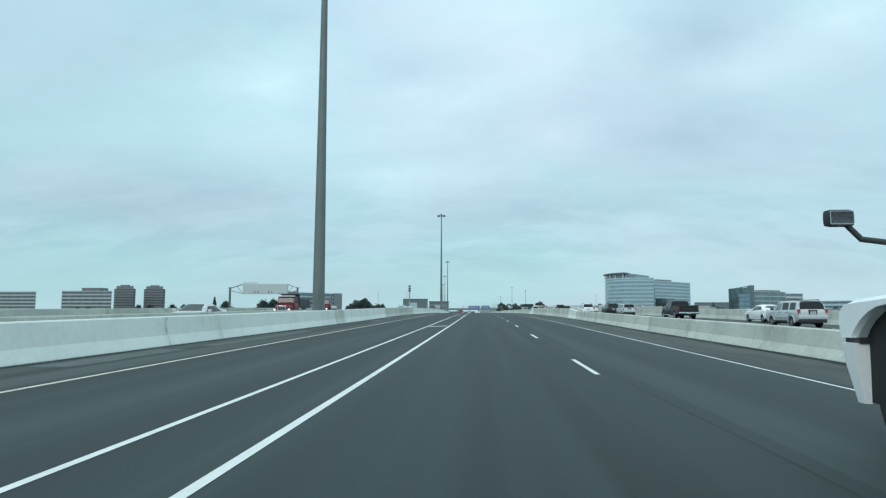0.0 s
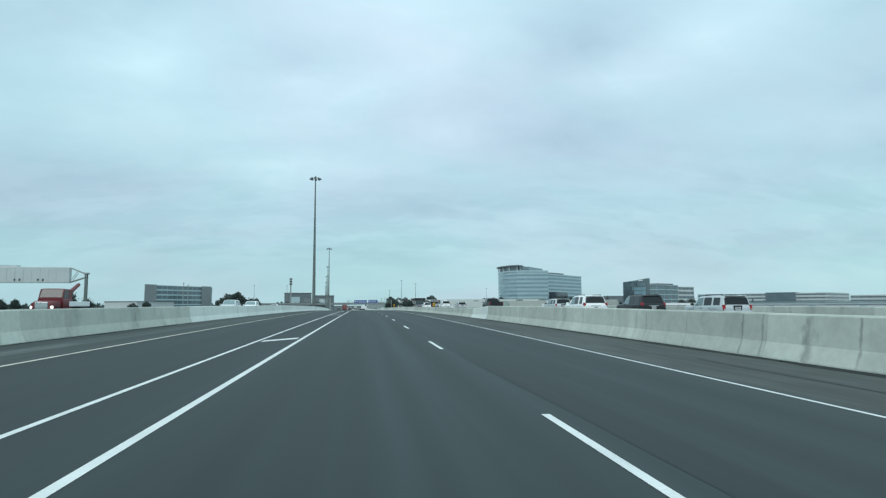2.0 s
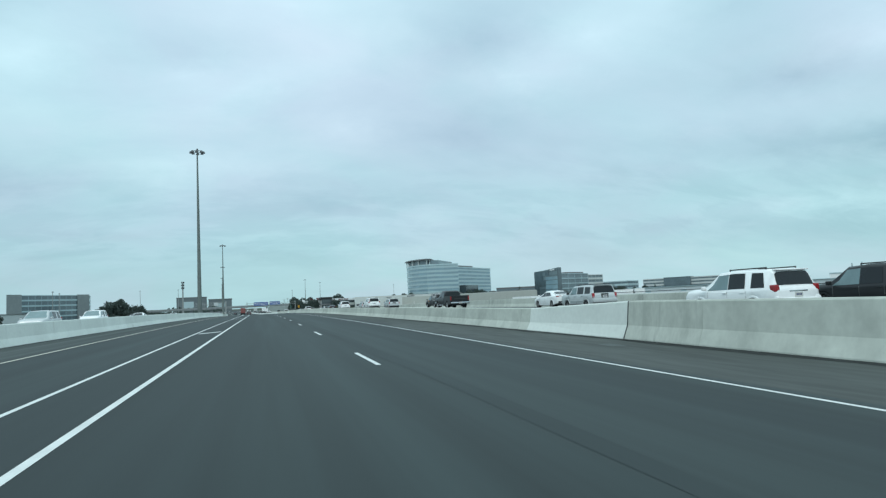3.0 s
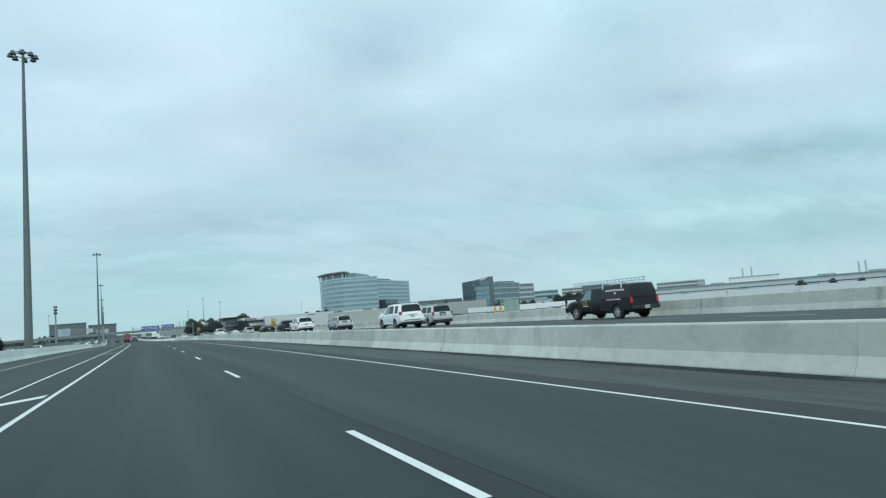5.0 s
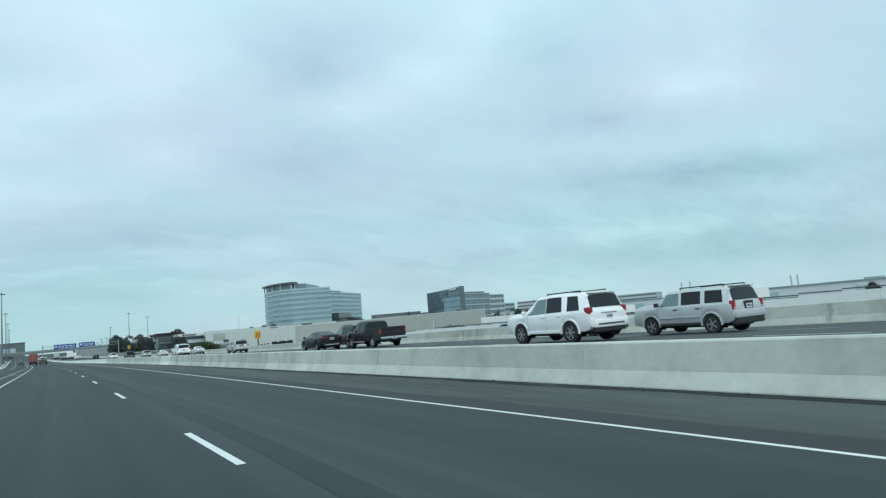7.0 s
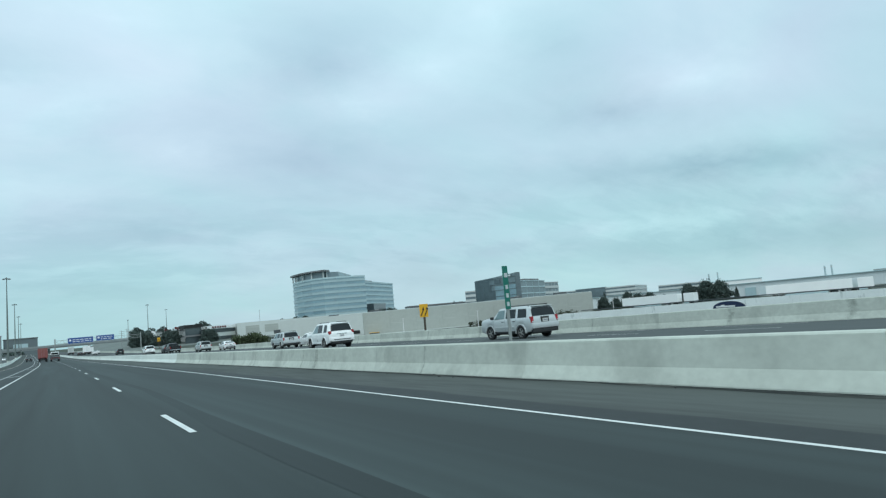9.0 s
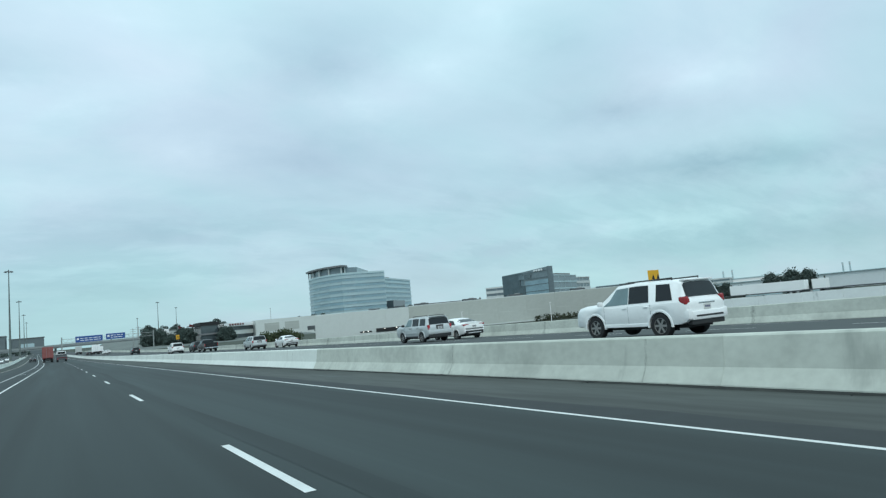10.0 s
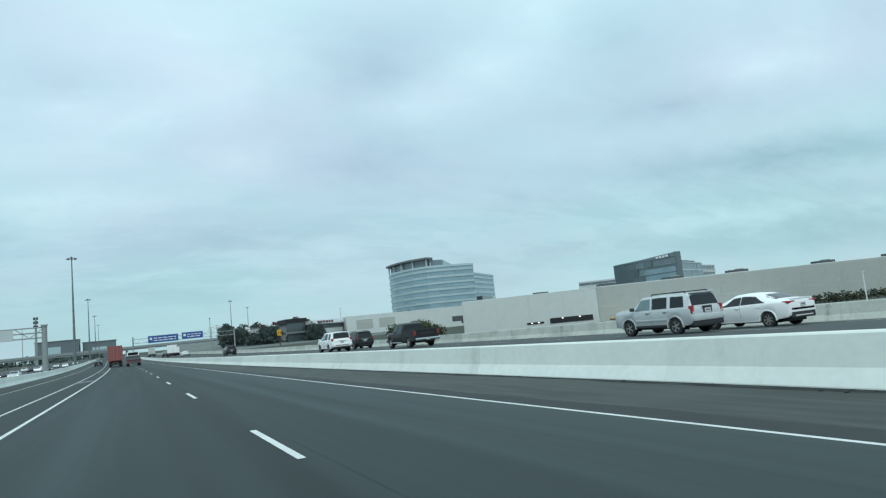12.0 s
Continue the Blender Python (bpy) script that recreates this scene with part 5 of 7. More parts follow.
for s, off in ((56.8, 19.5), (107.0, 20.4), (138.5, 20.6), (204.0, 20.6), (230.5, 20.6), (299.9, 20.9), (339.0, 20.6)):
    copy_thing(silver, on_collector(s, off))
for s, off in ((69.0, 23.0), (149.5, 23.4), (239.5, 23.6), (340.2, 23.9)):
    copy_thing(white_saloon, on_collector(s, off))
for s, off in ((119.9, 17.0), (201.1, 16.8), (233.5, 16.8), (317.0, 17.0)):
    copy_thing(white_suv, on_collector(s, off))
for s, off in ((81.5, 19.9), (164.5, 18.9), (257.0, 20.0)):
    copy_thing(black_pickup, on_collector(s, off))
for s, off in ((117.5, 20.4), (263.5, 21.0), (491.0, 18.5)):
    copy_thing(dark_suv, on_collector(s, off))
saloon(on_collector(262.0, 17.8), P_DARK, "dark grey saloon car on the collector road")
saloon(on_collector(561, 16.8), P_WHITE, "white saloon car far ahead on the collector road")
saloon(on_collector(592, 20.2), P_WHITE, "white car ahead beside the far barrier")
saloon(on_collector(575, 12.6), P_BLACK, "dark car far ahead near the barrier")
semi_truck()
dump_truck()
tow_truck()
box_lorry(RM(508, -1.1, 0), P_CONT, "truck with a faded red ribbed container, seen from behind", 12, 2.5, 1.2, 2.9, "container_truck", P_RED)
box_lorry(RM(604, 16.9, RZ(604, 16.9)), WHITE_S, "white box truck far ahead on the collector road", 8)
box_lorry(RM(660, 13.4, RZ(660, 13.4)), BAND_W, "pale grey box truck far ahead", 7, 2.4)
box_lorry(RM(632, 20.4, RZ(632, 20.4)), WHITE_S, "white delivery truck beside the far barrier", 6, 2.2, 0.9, 2.2)


def flatbed():
    t = thing("utility_truck", "white-cabbed utility truck with a low dark bed, seen from behind", "truck", RM(494, 1.8, 0))
    part("bed", B(0, -1.6, 0.85, 2.4, 4.6, 0.45, bevel=0.04), DARKSTEEL, t)
    part("bed_stripe", B(0, -3.92, 0.95, 2.2, 0.05, 0.16), P_RED, t)
    part("bed_side", B(0, -3.86, 0.55, 2.4, 0.12, 0.5), DARKSTEEL, t)
    cb = Shape([(0.75, 0.7, 1.65, 2.65, 1.12, 1.0), (2.6, 0.7, 1.65, 2.65, 1.12, 0.98), (2.9, 0.7, 1.6, 1.75, 1.1, 0.98)])
    part("cab", cb.body(), P_WHITE, t, smooth=35)
    part("headboard", B(0, 0.45, 0.85, 2.4, 0.1, 1.0, bevel=0.02), DARKSTEEL, t)
    part("rear_window", B(0, 0.73, 1.95, 1.7, 0.03, 0.5), CARGLASS, t)
    for sg in (1, -1):
        part("tail_light", B(sg * 0.95, -3.93, 0.66, 0.24, 0.04, 0.12), TAIL_ON, t)
        for y in (-2.6, 2.1):
            wheel(t, sg * 0.92, y, 0.48, 0.4, RIM, sg, 8)
    part("chassis", B(0, -0.3, 0.5, 0.9, 6.6, 0.36), TRIM, t)


flatbed()
saloon(RM(545, -4.8, 0), P_DARK, "dark car beyond a solid double line")
# oncoming traffic on the opposite carriageway
big_suv(RM(158, -17.2, -0.15, 180), P_SILVER, "silver SUV on the opposite carriageway")
big_suv(RM(177, -17.6, -0.15, 180), P_WHITE, "white people carrier on the opposite carriageway")
saloon(RM(50.5, -16.2, -0.15, 180), P_SILVER, "silver saloon car behind the pale median barrier")
src = [saloon(RM(201, -17.0, -0.15, 180), P_WHITE, "white car with headlights lit on the opposite carriageway", oncoming=True),
       saloon(RM(222, -21.0, -0.15, 180), P_DARK, "dark car with headlights lit on the opposite carriageway", oncoming=True),
       saloon(RM(246, -17.3, -0.15, 180), P_SILVER, "silver car with headlights lit on the opposite carriageway", oncoming=True)]
rng = random.Random(4)
for k in range(26):
    lane = (-16.6, -20.2, -23.8, -27.4)[k % 4]
    copy_thing(src[rng.randrange(3)], RM(290 + k * 17 + rng.uniform(-5, 5), lane + rng.uniform(-0.4, 0.4), -0.15, 180))

# ---- buildings ----
GZ = -2.9


def grown(pts, d):
    """The footprint pushed out by d; it runs anticlockwise."""
    n, out = len(pts), []
    for i in range(n):
        p, q, r = Vector(pts[i - 1]), Vector(pts[i]), Vector(pts[(i + 1) % n])
        a, b = (q - p).normalized(), (r - q).normalized()
        na, nb = Vector((a.y, -a.x)), Vector((b.y, -b.x))
        k = (na + nb)
        k = k / max(0.3, k.dot(k) / 2)
        out.append(tuple(q + k * d))
    return out


def mullions(pts, z0, z1, gap, out, w=0.18):
    bm = bmesh.new()
    n = len(pts)
    for i in range(n):
        p, q = Vector(pts[i]), Vector(pts[(i + 1) % n])
        d = q - p
        k = max(1, int(d.length / gap))
        for j in range(k + 1):
            c = p + d * (j / k)
            nn = Vector((d.y, -d.x)).normalized() * out
            box(bm, c.x + nn.x, c.y + nn.y, z0, w, w, z1 - z0, math.degrees(math.atan2(d.y, d.x)))
    return bm


def banded(name, label, pts, z0, z1, floors, glass, cladding, frac=0.42, gap=6.0, parapet=1.2, out=0.35, roof=None):
    """An office block: a glazed core, a cladding band for each storey, mullions and a parapet."""
    t = thing(name, label, "office building")
    part("glazing", prism(bmesh.new(), pts, z0, z1), glass, t)
    g = grown(pts, out)
    h = (z1 - z0) / floors
    for k in range(floors):
        part("storey_band", prism(bmesh.new(), g, z0 + k * h, z0 + k * h + h * frac), cladding, t)
    part("parapet", prism(bmesh.new(), g, z1 - 0.15, z1 + parapet), cladding, t)
    part("mullions", mullions(pts, z0, z1, gap, 0.05), cladding, t)
    part("roof", prism(bmesh.new(), grown(pts, -1.5), z1 + parapet - 0.1, z1 + parapet + 0.05), roof or ROOF_G, t)
    return t


def quad(c, u, w, d):
    """A rectangle w wide along the unit vector u, d deep behind it, from its front left corner c, anticlockwise."""
    u = Vector(u).normalized()
    v = Vector((-u.y, u.x))
    c = Vector(c)
    return [tuple(c), tuple(c + u * w), tuple(c + u * w + v * d), tuple(c + v * d)]


# blue glass tower with a rounded end and an overhanging crown
tower_pts = [(150, 834), (149.5, 822), (151, 808), (155, 795), (162, 785), (172, 781.5), (196, 779.5), (207, 838), (205, 872), (185, 885), (160, 862)]
tower = thing("glass_tower", "pale blue banded glass office tower with rounded end and overhanging crown", "office building")
FH = 4.55
part("glazing", prism(bmesh.new(), tower_pts, GZ, 40.0), GLASS_BLUE, tower)
tg = grown(tower_pts, 0.4)
# each band is reflected sky put into the colour; darker glazing between stands for shading
for k in range(9):
    z = GZ + 1.0 + k * FH
    part("storey_band", prism(bmesh.new(), tg, z + 1.75, z + 3.75), PALE_BLUE, tower)
    part("sill_shade", prism(bmesh.new(), grown(tower_pts, 0.75), z + 3.75, z + 3.92), PALE_BLUE, tower, "projecting pale ledge")
part("parapet", prism(bmesh.new(), tg, 39.2, 40.6), PALE_BLUE, tower)
part("mullions", mullions(tower_pts, GZ, 40, 9.0, 0.02, 0.08), GLASS_BLUE, tower)
crown_pts = [(150, 834), (149.5, 822), (151, 808), (155, 795), (162, 785), (166, 788), (182, 830), (165, 850)]
cr = part("crown_storey", prism(bmesh.new(), grown(crown_pts, -1.2), 40.2, 45.6), GLASS_GREY, tower, "recessed glazed top storey")
part("crown_roof", prism(bmesh.new(), grown(crown_pts, 2.2), 45.6, 46.9), BAND_B, tower, "brown overhanging roof slab")
cols = bmesh.new()
for x, y in crown_pts[:6]:
    box(cols, x, y, 40.4, 0.9, 0.9, 5.4)
part("crown_columns", cols, BAND_W, tower)
part("plant_room", prism(bmesh.new(), [(166, 790), (177, 790), (205, 835), (185, 842)], 40.6, 45.4), GLASS_GREY, tower, "grey louvred plant room")
wing_pts = [(209, 827), (274.5, 898.5), (240, 940), (178, 885)]
part("wing_glazing", prism(bmesh.new(), wing_pts, GZ, 38.6), GLASS_BLUE, tower)
wg = grown(wing_pts, 0.4)
for k in range(9):
    z = GZ + 0.6 + k * 4.4
    part("storey_band", prism(bmesh.new(), wg, z + 1.7, z + 3.5), PALE_BLUE, tower)
part("wing_parapet", prism(bmesh.new(), wg, 37.9, 39.3), PALE_BLUE, tower)
part("wing_plant_room", prism(bmesh.new(), [(222, 862), (248, 890), (235, 915), (208, 886)], 39, 42.5), BAND_B, tower)
part("entrance_block", prism(bmesh.new(), [(203, 800), (226, 828), (232, 822), (209, 795)], GZ, 16.5), GLASS_DARK, tower, "dark glazed entrance block")

# dark glass block with a tilted prow, and its banded neighbour
b2 = thing("dark_glass_block", "grey glass office block with dark frame and raked roof edge", "office building")
bm = bmesh.new()
foot = [(245.9, 683), (244.6, 656), (245.9, 630), (249.5, 630.5), (252, 684)]
tops = (23.9, 24.2, 25.4, 25.4, 23.9)
lo = [bm.verts.new((x, y, GZ)) for x, y in foot]
hi = [bm.verts.new((x, y, z)) for (x, y), z in zip(foot, tops)]
for i in range(5):
    bm.faces.new((lo[i], lo[(i + 1) % 5], hi[(i + 1) % 5], hi[i]))
bm.faces.new(hi)
bm.faces.new(lo[::-1])
bmesh.ops.recalc_face_normals(bm, faces=bm.faces)
part("glazing", bm, GLASS_GREY, b2)
part("dark_bay", prism(bmesh.new(), grown([(245.9, 683), (245.4, 671), (249, 671), (252, 683)], 0.25), GZ, 23.6), MIDGLASS, b2, "dark glazed corner bay")
# the top strip is dark framing; the lower panes paint dark reflections
for z0, z1, y0, y1 in ((19.4, 22.2, 671, 648), (9.0, 14.5, 671, 655), (14.5, 19.4, 671, 660)):
    part("dark_pane", prism(bmesh.new(), grown([(244.9 + 0.04 * (y0 - 656), y0), (244.7, y1), (246, y1), (247, y0)], 0.3), z0, z1), MIDGLASS, b2, "dark glass with reflections put into its colour")
# lighter reflection low on the facade, painted as a bluish slab
part("pale_bay", prism(bmesh.new(), grown([(244.8, 654), (245.9, 631), (247, 631), (247, 654)], 0.2), GZ, 17.6), GLASS_BLUE, b2, "bluish reflection put into the glass colour")
part("fin", prism(bmesh.new(), [(245.6, 630.2), (245.6, 629.6), (249.4, 629.6), (249.4, 630.2)], GZ, 25.5), MIDGLASS, b2, "dark glazed edge")
for k in range(6):
    z = GZ + 2 + k * 4.2
    part("storey_band", prism(bmesh.new(), grown([(245.9, 683), (244.6, 656), (245.9, 630), (249, 630.5), (251, 683)], 0.32), z + 2.8, z + 3.2), MIDGLASS, b2)
for k in range(4):
    part("sign_bar", box(bmesh.new(), 244.7, 643 - 2.6 * k, 23.2 + 0.05 * k, 0.2, 1.9, 1.1), WHITE_S, b2)
wn1 = banded("office_wing", "grey glass office wing with pale bands beside a darker block", [(249.6, 631.2), (288, 654), (280, 672), (250, 650)], GZ, 19.6, 5, GLASS_GREY, PALE_BLUE, 0.16, 9, parapet=0.4)
part("plant_room", prism(bmesh.new(), [(262, 642), (284, 655), (280, 664), (258, 650)], 19.8, 21.4), BAND_B, wn1)
banded("office_wing", "lower banded end of a grey office wing", [(288.5, 654.5), (309.5, 665), (303, 680), (282, 672)], GZ, 18.2, 5, GLASS_GREY, BAND_W, 0.42, 5, parapet=0.5)
banded("banded_office", "banded pale office block behind a dark glass block", [(328, 838), (352, 818), (360, 842), (345, 862)], GZ, 21.5, 5, GLASS_GREY, BAND_W, 0.5, 8)
banded("banded_office", "low office with pale horizontal bands and flat roof", [(556, 986), (620, 893), (700, 950), (640, 1040)], GZ, 16.6, 4, GLASS_GREY, BAND_W, 0.55, 9)
banded("banded_office_annex", "grey glazed centre of a low banded office", [(572, 955), (594, 922), (610, 935), (590, 966)], GZ, 17.5, 4, GLASS_GREY, GLASS_GREY, 0.3, 6)
banded("banded_office", "low wide banded office in the distance", quad((640, 872), (0.55, -0.83), 55, 50), GZ, 12.5, 3, GLASS_GREY, BAND_W, 0.5, 9)
banded("banded_office", "distant low banded office with flat roof", quad((470, 960), (0.6, -0.8), 40, 40), GZ, 15.0, 3, GLASS_GREY, PALE_BLUE, 0.5, 9)
banded("banded_office", "wide low office behind trees in the distance", quad((258, 830), (0.93, -0.37), 50, 40), GZ, 11.0, 3, GLASS_GREY, BAND_B, 0.4, 8)

# left of the motorway
banded("striped_office", "wide office block with pale and dark stripes", [(-567, 837), (-498, 837), (-528, 880), (-580, 880)], GZ, 26, 6, MIDGLASS, BAND_G, 0.45, 9)
banded("striped_office", "striped pale office block cut by a dark stair tower", [(-660, 832), (-600, 832), (-632, 870), (-680, 870)], GZ, 25, 6, MIDGLASS, BAND_G, 0.45, 9)
for nm, x0, y0 in (("dark_tower", -600, 1008), ("dark_tower", -560, 1026)):
    t = thing(nm, "dark brown office tower with chamfered roof", "office building", group="twin dark towers")
    c = [(x0, y0 + 4), (x0 + 4, y0), (x0 + 34, y0), (x0 + 36, y0 + 4), (x0 + 12, y0 + 34), (x0 - 12, y0 + 32)]
    part("shaft", prism(bmesh.new(), c, GZ, 36), BAND_B, t)
    part("chamfered_top", prism(bmesh.new(), grown(c, -3), 36, 40.5), BAND_B, t)
    for k in range(9):
        part("window_band", prism(bmesh.new(), grown(c, 0.12), GZ + 3 + k * 4.2, GZ + 4.6 + k * 4.2), GLASS_DARK, t)
    part("plant_room", prism(bmesh.new(), [(x0 + 9, y0 + 6), (x0 + 25, y0 + 6), (x0 + 15, y0 + 20), (x0 + 3, y0 + 20)], 40.4, 42.4), BAND_B, t)
t = thing("roof_block", "plant room on a striped office roof", "building")
part("wall", prism(bmesh.new(), [(-545, 845), (-520, 845), (-520, 865), (-545, 865)], 26.9, 31.5), BAND_B, t)
dgl = banded("glass_office", "long low green-grey glass office with solid ends", [(-231, 751), (-188, 838), (-196, 877), (-249, 808)], GZ, 22.6, 5, GLASS_GREY, PALE_BLUE, 0.28, 7, 0.5)
for x, y in ((-231, 751), (-194.2, 825.4)):
    d = Vector((0.443, 0.896))
    part("end_bay", prism(bmesh.new(), grown([(x, y), (x + d.x * 14, y + d.y * 14), (x + d.x * 14 - 2, y + d.y * 14 + 6), (x - 2, y + 6)], 0.8), GZ, 23.6), CONC_BR, dgl, "solid grey end bay")
t = thing("low_depot", "low pale depot with a flat roof", "building")
part("wall", prism(bmesh.new(), [(-200, 640), (-184, 688), (-214, 698), (-232, 655)], GZ, 5.2), BAND_W, t)
part("roof", prism(bmesh.new(), grown([(-200, 640), (-184, 688), (-214, 698), (-232, 655)], 0.5), 5.2, 5.7), ROOF_G, t)
# grey works beyond the overpass
wk = thing("grey_works", "grey industrial building in two blocks beyond the overpass", "building")
for i, (s, o0, o1, z) in enumerate(((1390, -92, -40, 24.5), (1400, -36, 6, 19.5))):
    pp = [tuple(RP(s, o0).xy), tuple(RP(s, o1).xy), tuple(RP(s + 50, o1).xy), tuple(RP(s + 50, o0).xy)]
    part("block", prism(bmesh.new(), pp, GZ, z + 1.5), WORKS, wk)
    part("roof", prism(bmesh.new(), grown(pp, 0.8), z + 1.5, z + 2.4), ROOF_G, wk)
    pq = [tuple(RP(s - 0.6, o0 + 12).xy), tuple(RP(s - 0.6, o0 + 30).xy), tuple(RP(s + 1, o0 + 30).xy), tuple(RP(s + 1, o0 + 12).xy)]
    part("pale_panel", prism(bmesh.new(), pq, GZ + 8, z - 6), PALE_BLUE, wk)
cell = thing("antenna_tower", "slim steel tower with a cluster of antennas on top", "tower", pose(-130.5, 1103.5, GZ))
part("shaft", rod(bmesh.new(), (0, 0, 0), (0, 0, 45), 1.3, 0.8, 10), STEEL, cell)
for k in range(3):
    hd = bmesh.new()
    for j in range(6):
        a = math.tau * j / 6
        box(hd, 1.7 * math.cos(a), 1.7 * math.sin(a), 37 + k * 4, 0.8, 0.8, 2.6)
    part("antenna_ring", hd, DARKSTEEL, cell)
for x, y, h in ((1563, 1536, 52), (1581, 1520, 54), (1682, 1269, 42), (1691, 1256, 43)):
    t = thing("chimney_stack", "thin pale chimney stack on the horizon", "chimney", pose(x, y, GZ), "distant chimney stacks")
    part("shaft", rod(bmesh.new(), (0, 0, 0), (0, 0, h), 2.6, 1.9, 10), PALE_BLUE, t)
    part("band", rod(bmesh.new(), (0, 0, h - 6), (0, 0, h - 3), 2.3, 2.2, 10), BAND_W, t)

# tilt-up warehouse
wh = [(48.7, 486), (71.2, 469), (144.6, 442), (176, 520), (83, 538)]
ware = thing("warehouse", "long windowless warehouse of pale tilt-up concrete panels", "warehouse")
WT = 3.95


def panel_wall(parent, a, b, z0, z1, mt, n, name="panel", rise=0.0):
    """A wall of n upright panels with open joints between them."""
    a, b = Vector(a), Vector(b)
    d = b - a
    L = d.length / n
    rz = math.degrees(math.atan2(d.y, d.x))
    me = None
    for k in range(n):
        c = a + d * ((k + 0.5) / n)
        if me is None or rise:
            me = new_mesh(name, box(bmesh.new(), 0, 0, 0, L - 0.018, 0.35, z1 - z0 + rise * (k + 0.5) / n), mt)
        ob = new(name, me)
        ob.parent = parent
        ob.matrix_basis = pose(c.x, c.y, z0, 0, 0, rz)


part("core", prism(bmesh.new(), grown(wh, -0.3), GZ, WT - 0.3), ROOF_G, ware)
panel_wall(ware, wh[0], wh[1], GZ, WT, PANEL_W, 4)
panel_wall(ware, wh[1], wh[2], GZ, WT + 0.15, PANEL_T, 9, rise=0.55)
panel_wall(ware, wh[4], wh[0], GZ, WT, PANEL_W, 8)
panel_wall(ware, wh[2], wh[3], GZ, WT + 0.6, PANEL_T, 9)
cop = bmesh.new()
for a, b, za, zb in ((wh[0], wh[1], 0.05, 0.1), (wh[1], wh[2], 0.2, 0.7)):
    rod(cop, (*a, WT + za), (*b, WT + zb), 0.10, n=6)
part("coping", cop, BAND_W, ware)
# pale paved yard at the warehouse's foot
YARD = mat("yard_concrete", (0.40, 0.425, 0.40), 0.9, var=0.15, scale=0.3, fine=3, spec=0.2)
wall_way = (Vector(wh[2]) - Vector(wh[1])).normalized()
wall_out = Vector((wall_way.y, -wall_way.x))
yard = [Vector(wh[1]) + wall_way * a + wall_out * o for a, o in ((0.5, 11.0), (36.0, 11.0), (36.0, 0.2), (0.5, 0.2))]
whole("pavement", prism(bmesh.new(), yard, GZ, zroad(460) - 1.30), YARD, "pale concrete yard at the foot of a warehouse", "pavement", "structure")
u = (Vector(wh[1]) - Vector(wh[0])).normalized()
for f0, f1, z0, z1 in ((0.474, 0.60, -2.1, -1.72), (0.645, 0.955, -2.3, -1.22)):
    a, b = Vector(wh[0]).lerp(Vector(wh[1]), f0), Vector(wh[0]).lerp(Vector(wh[1]), f1)
    c = (a + b) / 2 + Vector((u.y, -u.x)) * 0.15
    part("dock_opening", box(bmesh.new(), c.x, c.y, z0, (b - a).length, 0.3, z1 - z0, math.degrees(math.atan2(u.y, u.x))), BLACK, ware, "dark loading dock opening")
    for k in range(2):
        e = a.lerp(b, 0.3 + 0.4 * k) + Vector((u.y, -u.x)) * 0.34
        part("dock_lamp", box(bmesh.new(), e.x, e.y, z1 - 0.25, 0.35, 0.08, 0.18, math.degrees(math.atan2(u.y, u.x))), glow("dock_lamp_glow", (1, 0.95, 0.85), 1.2), ware)
rng = random.Random(8)
for f in (0.05, 0.22, 0.42, 0.66, 0.88):
    p = Vector(wh[1]).lerp(Vector(wh[2]), f) + Vector((2.0 + 2 * rng.random(), 5.5))
    q = thing("rooftop_unit", "small grey air handler on a warehouse roof", "air conditioner", pose(p.x, p.y, WT - 0.25 + 0.6 * f, 0, 0, -20))
    part("casing", B(0, 0, 0, 4.2, 2.2, 1.15, bevel=0.06), DARKSTEEL, q)
    part("cowl", B(0.6, 0, 1.15, 1.4, 1.4, 0.2, bevel=0.05), STEEL, q)
p = Vector(wh[0]).lerp(Vector(wh[1]), 0.62) + Vector((3, 6))
q = thing("rooftop_unit", "small grey air handler on a warehouse roof", "air conditioner", pose(p.x, p.y, WT - 0.3))
part("casing", B(0, 0, 0, 3.0, 1.8, 0.9, bevel=0.06), DARKSTEEL, q)
for x, y, h in ((87.9, 425.1, 3.6), (72, 440, 3.4), (111.8, 427.8, 3.4), (140.3, 427.5, 3.6), (160, 440, 3.6)):
    q = thing("white_post", "slim white painted post before a warehouse wall", "post", pose(x, y, zroad(y) - 1.5), "white posts")
    h += 1.0
    part("shaft", rod(bmesh.new(), (0, 0, 0), (0, 0, h - 0.1), 0.09, 0.08, 8), SIGN_WHITE, q)
    part("cap", B(0, -0.1, h - 0.12, 0.5, 0.22, 0.12), SIGN_WHITE, q)

ramp = thing("loading_ramp", "low yellow steel loading ramp at a warehouse corner", "ramp", pose(73.6, 466.0, -2.75, 0, 0, -20))
part("deck", B(0, 0, 0.30, 3.4, 1.6, 0.12, bevel=0.02), SIGN_YEL, ramp)
part("skirt", B(0, 0, 0.0, 3.2, 1.4, 0.30), DARKSTEEL, ramp)

# buildings past the warehouse, along the collector road
sb = thing("white_store", "white store building with beige wall panels", "building")
sp = [(66, 652), (150, 640), (158, 720), (75, 730)]
part("core", prism(bmesh.new(), grown(sp, -0.2), GZ, 6.6), PANEL_W, sb)
panel_wall(sb, sp[3], sp[0], GZ, 6.95, PANEL_W, 8)
for k in (0.096, 0.221):
    c = Vector(sp[0]).lerp(Vector(sp[1]), k)
    part("grey_panel", box(bmesh.new(), c.x, c.y - 0.22, 0.6, 7.6, 0.16, 4.3, -8), PANEL_T, sb, "beige wall panel")
panel_wall(sb, sp[0], sp[1], GZ, 6.95, PANEL_W, 7)
st = thing("white_showroom", "white showroom with dark window bands and a red sign", "building")
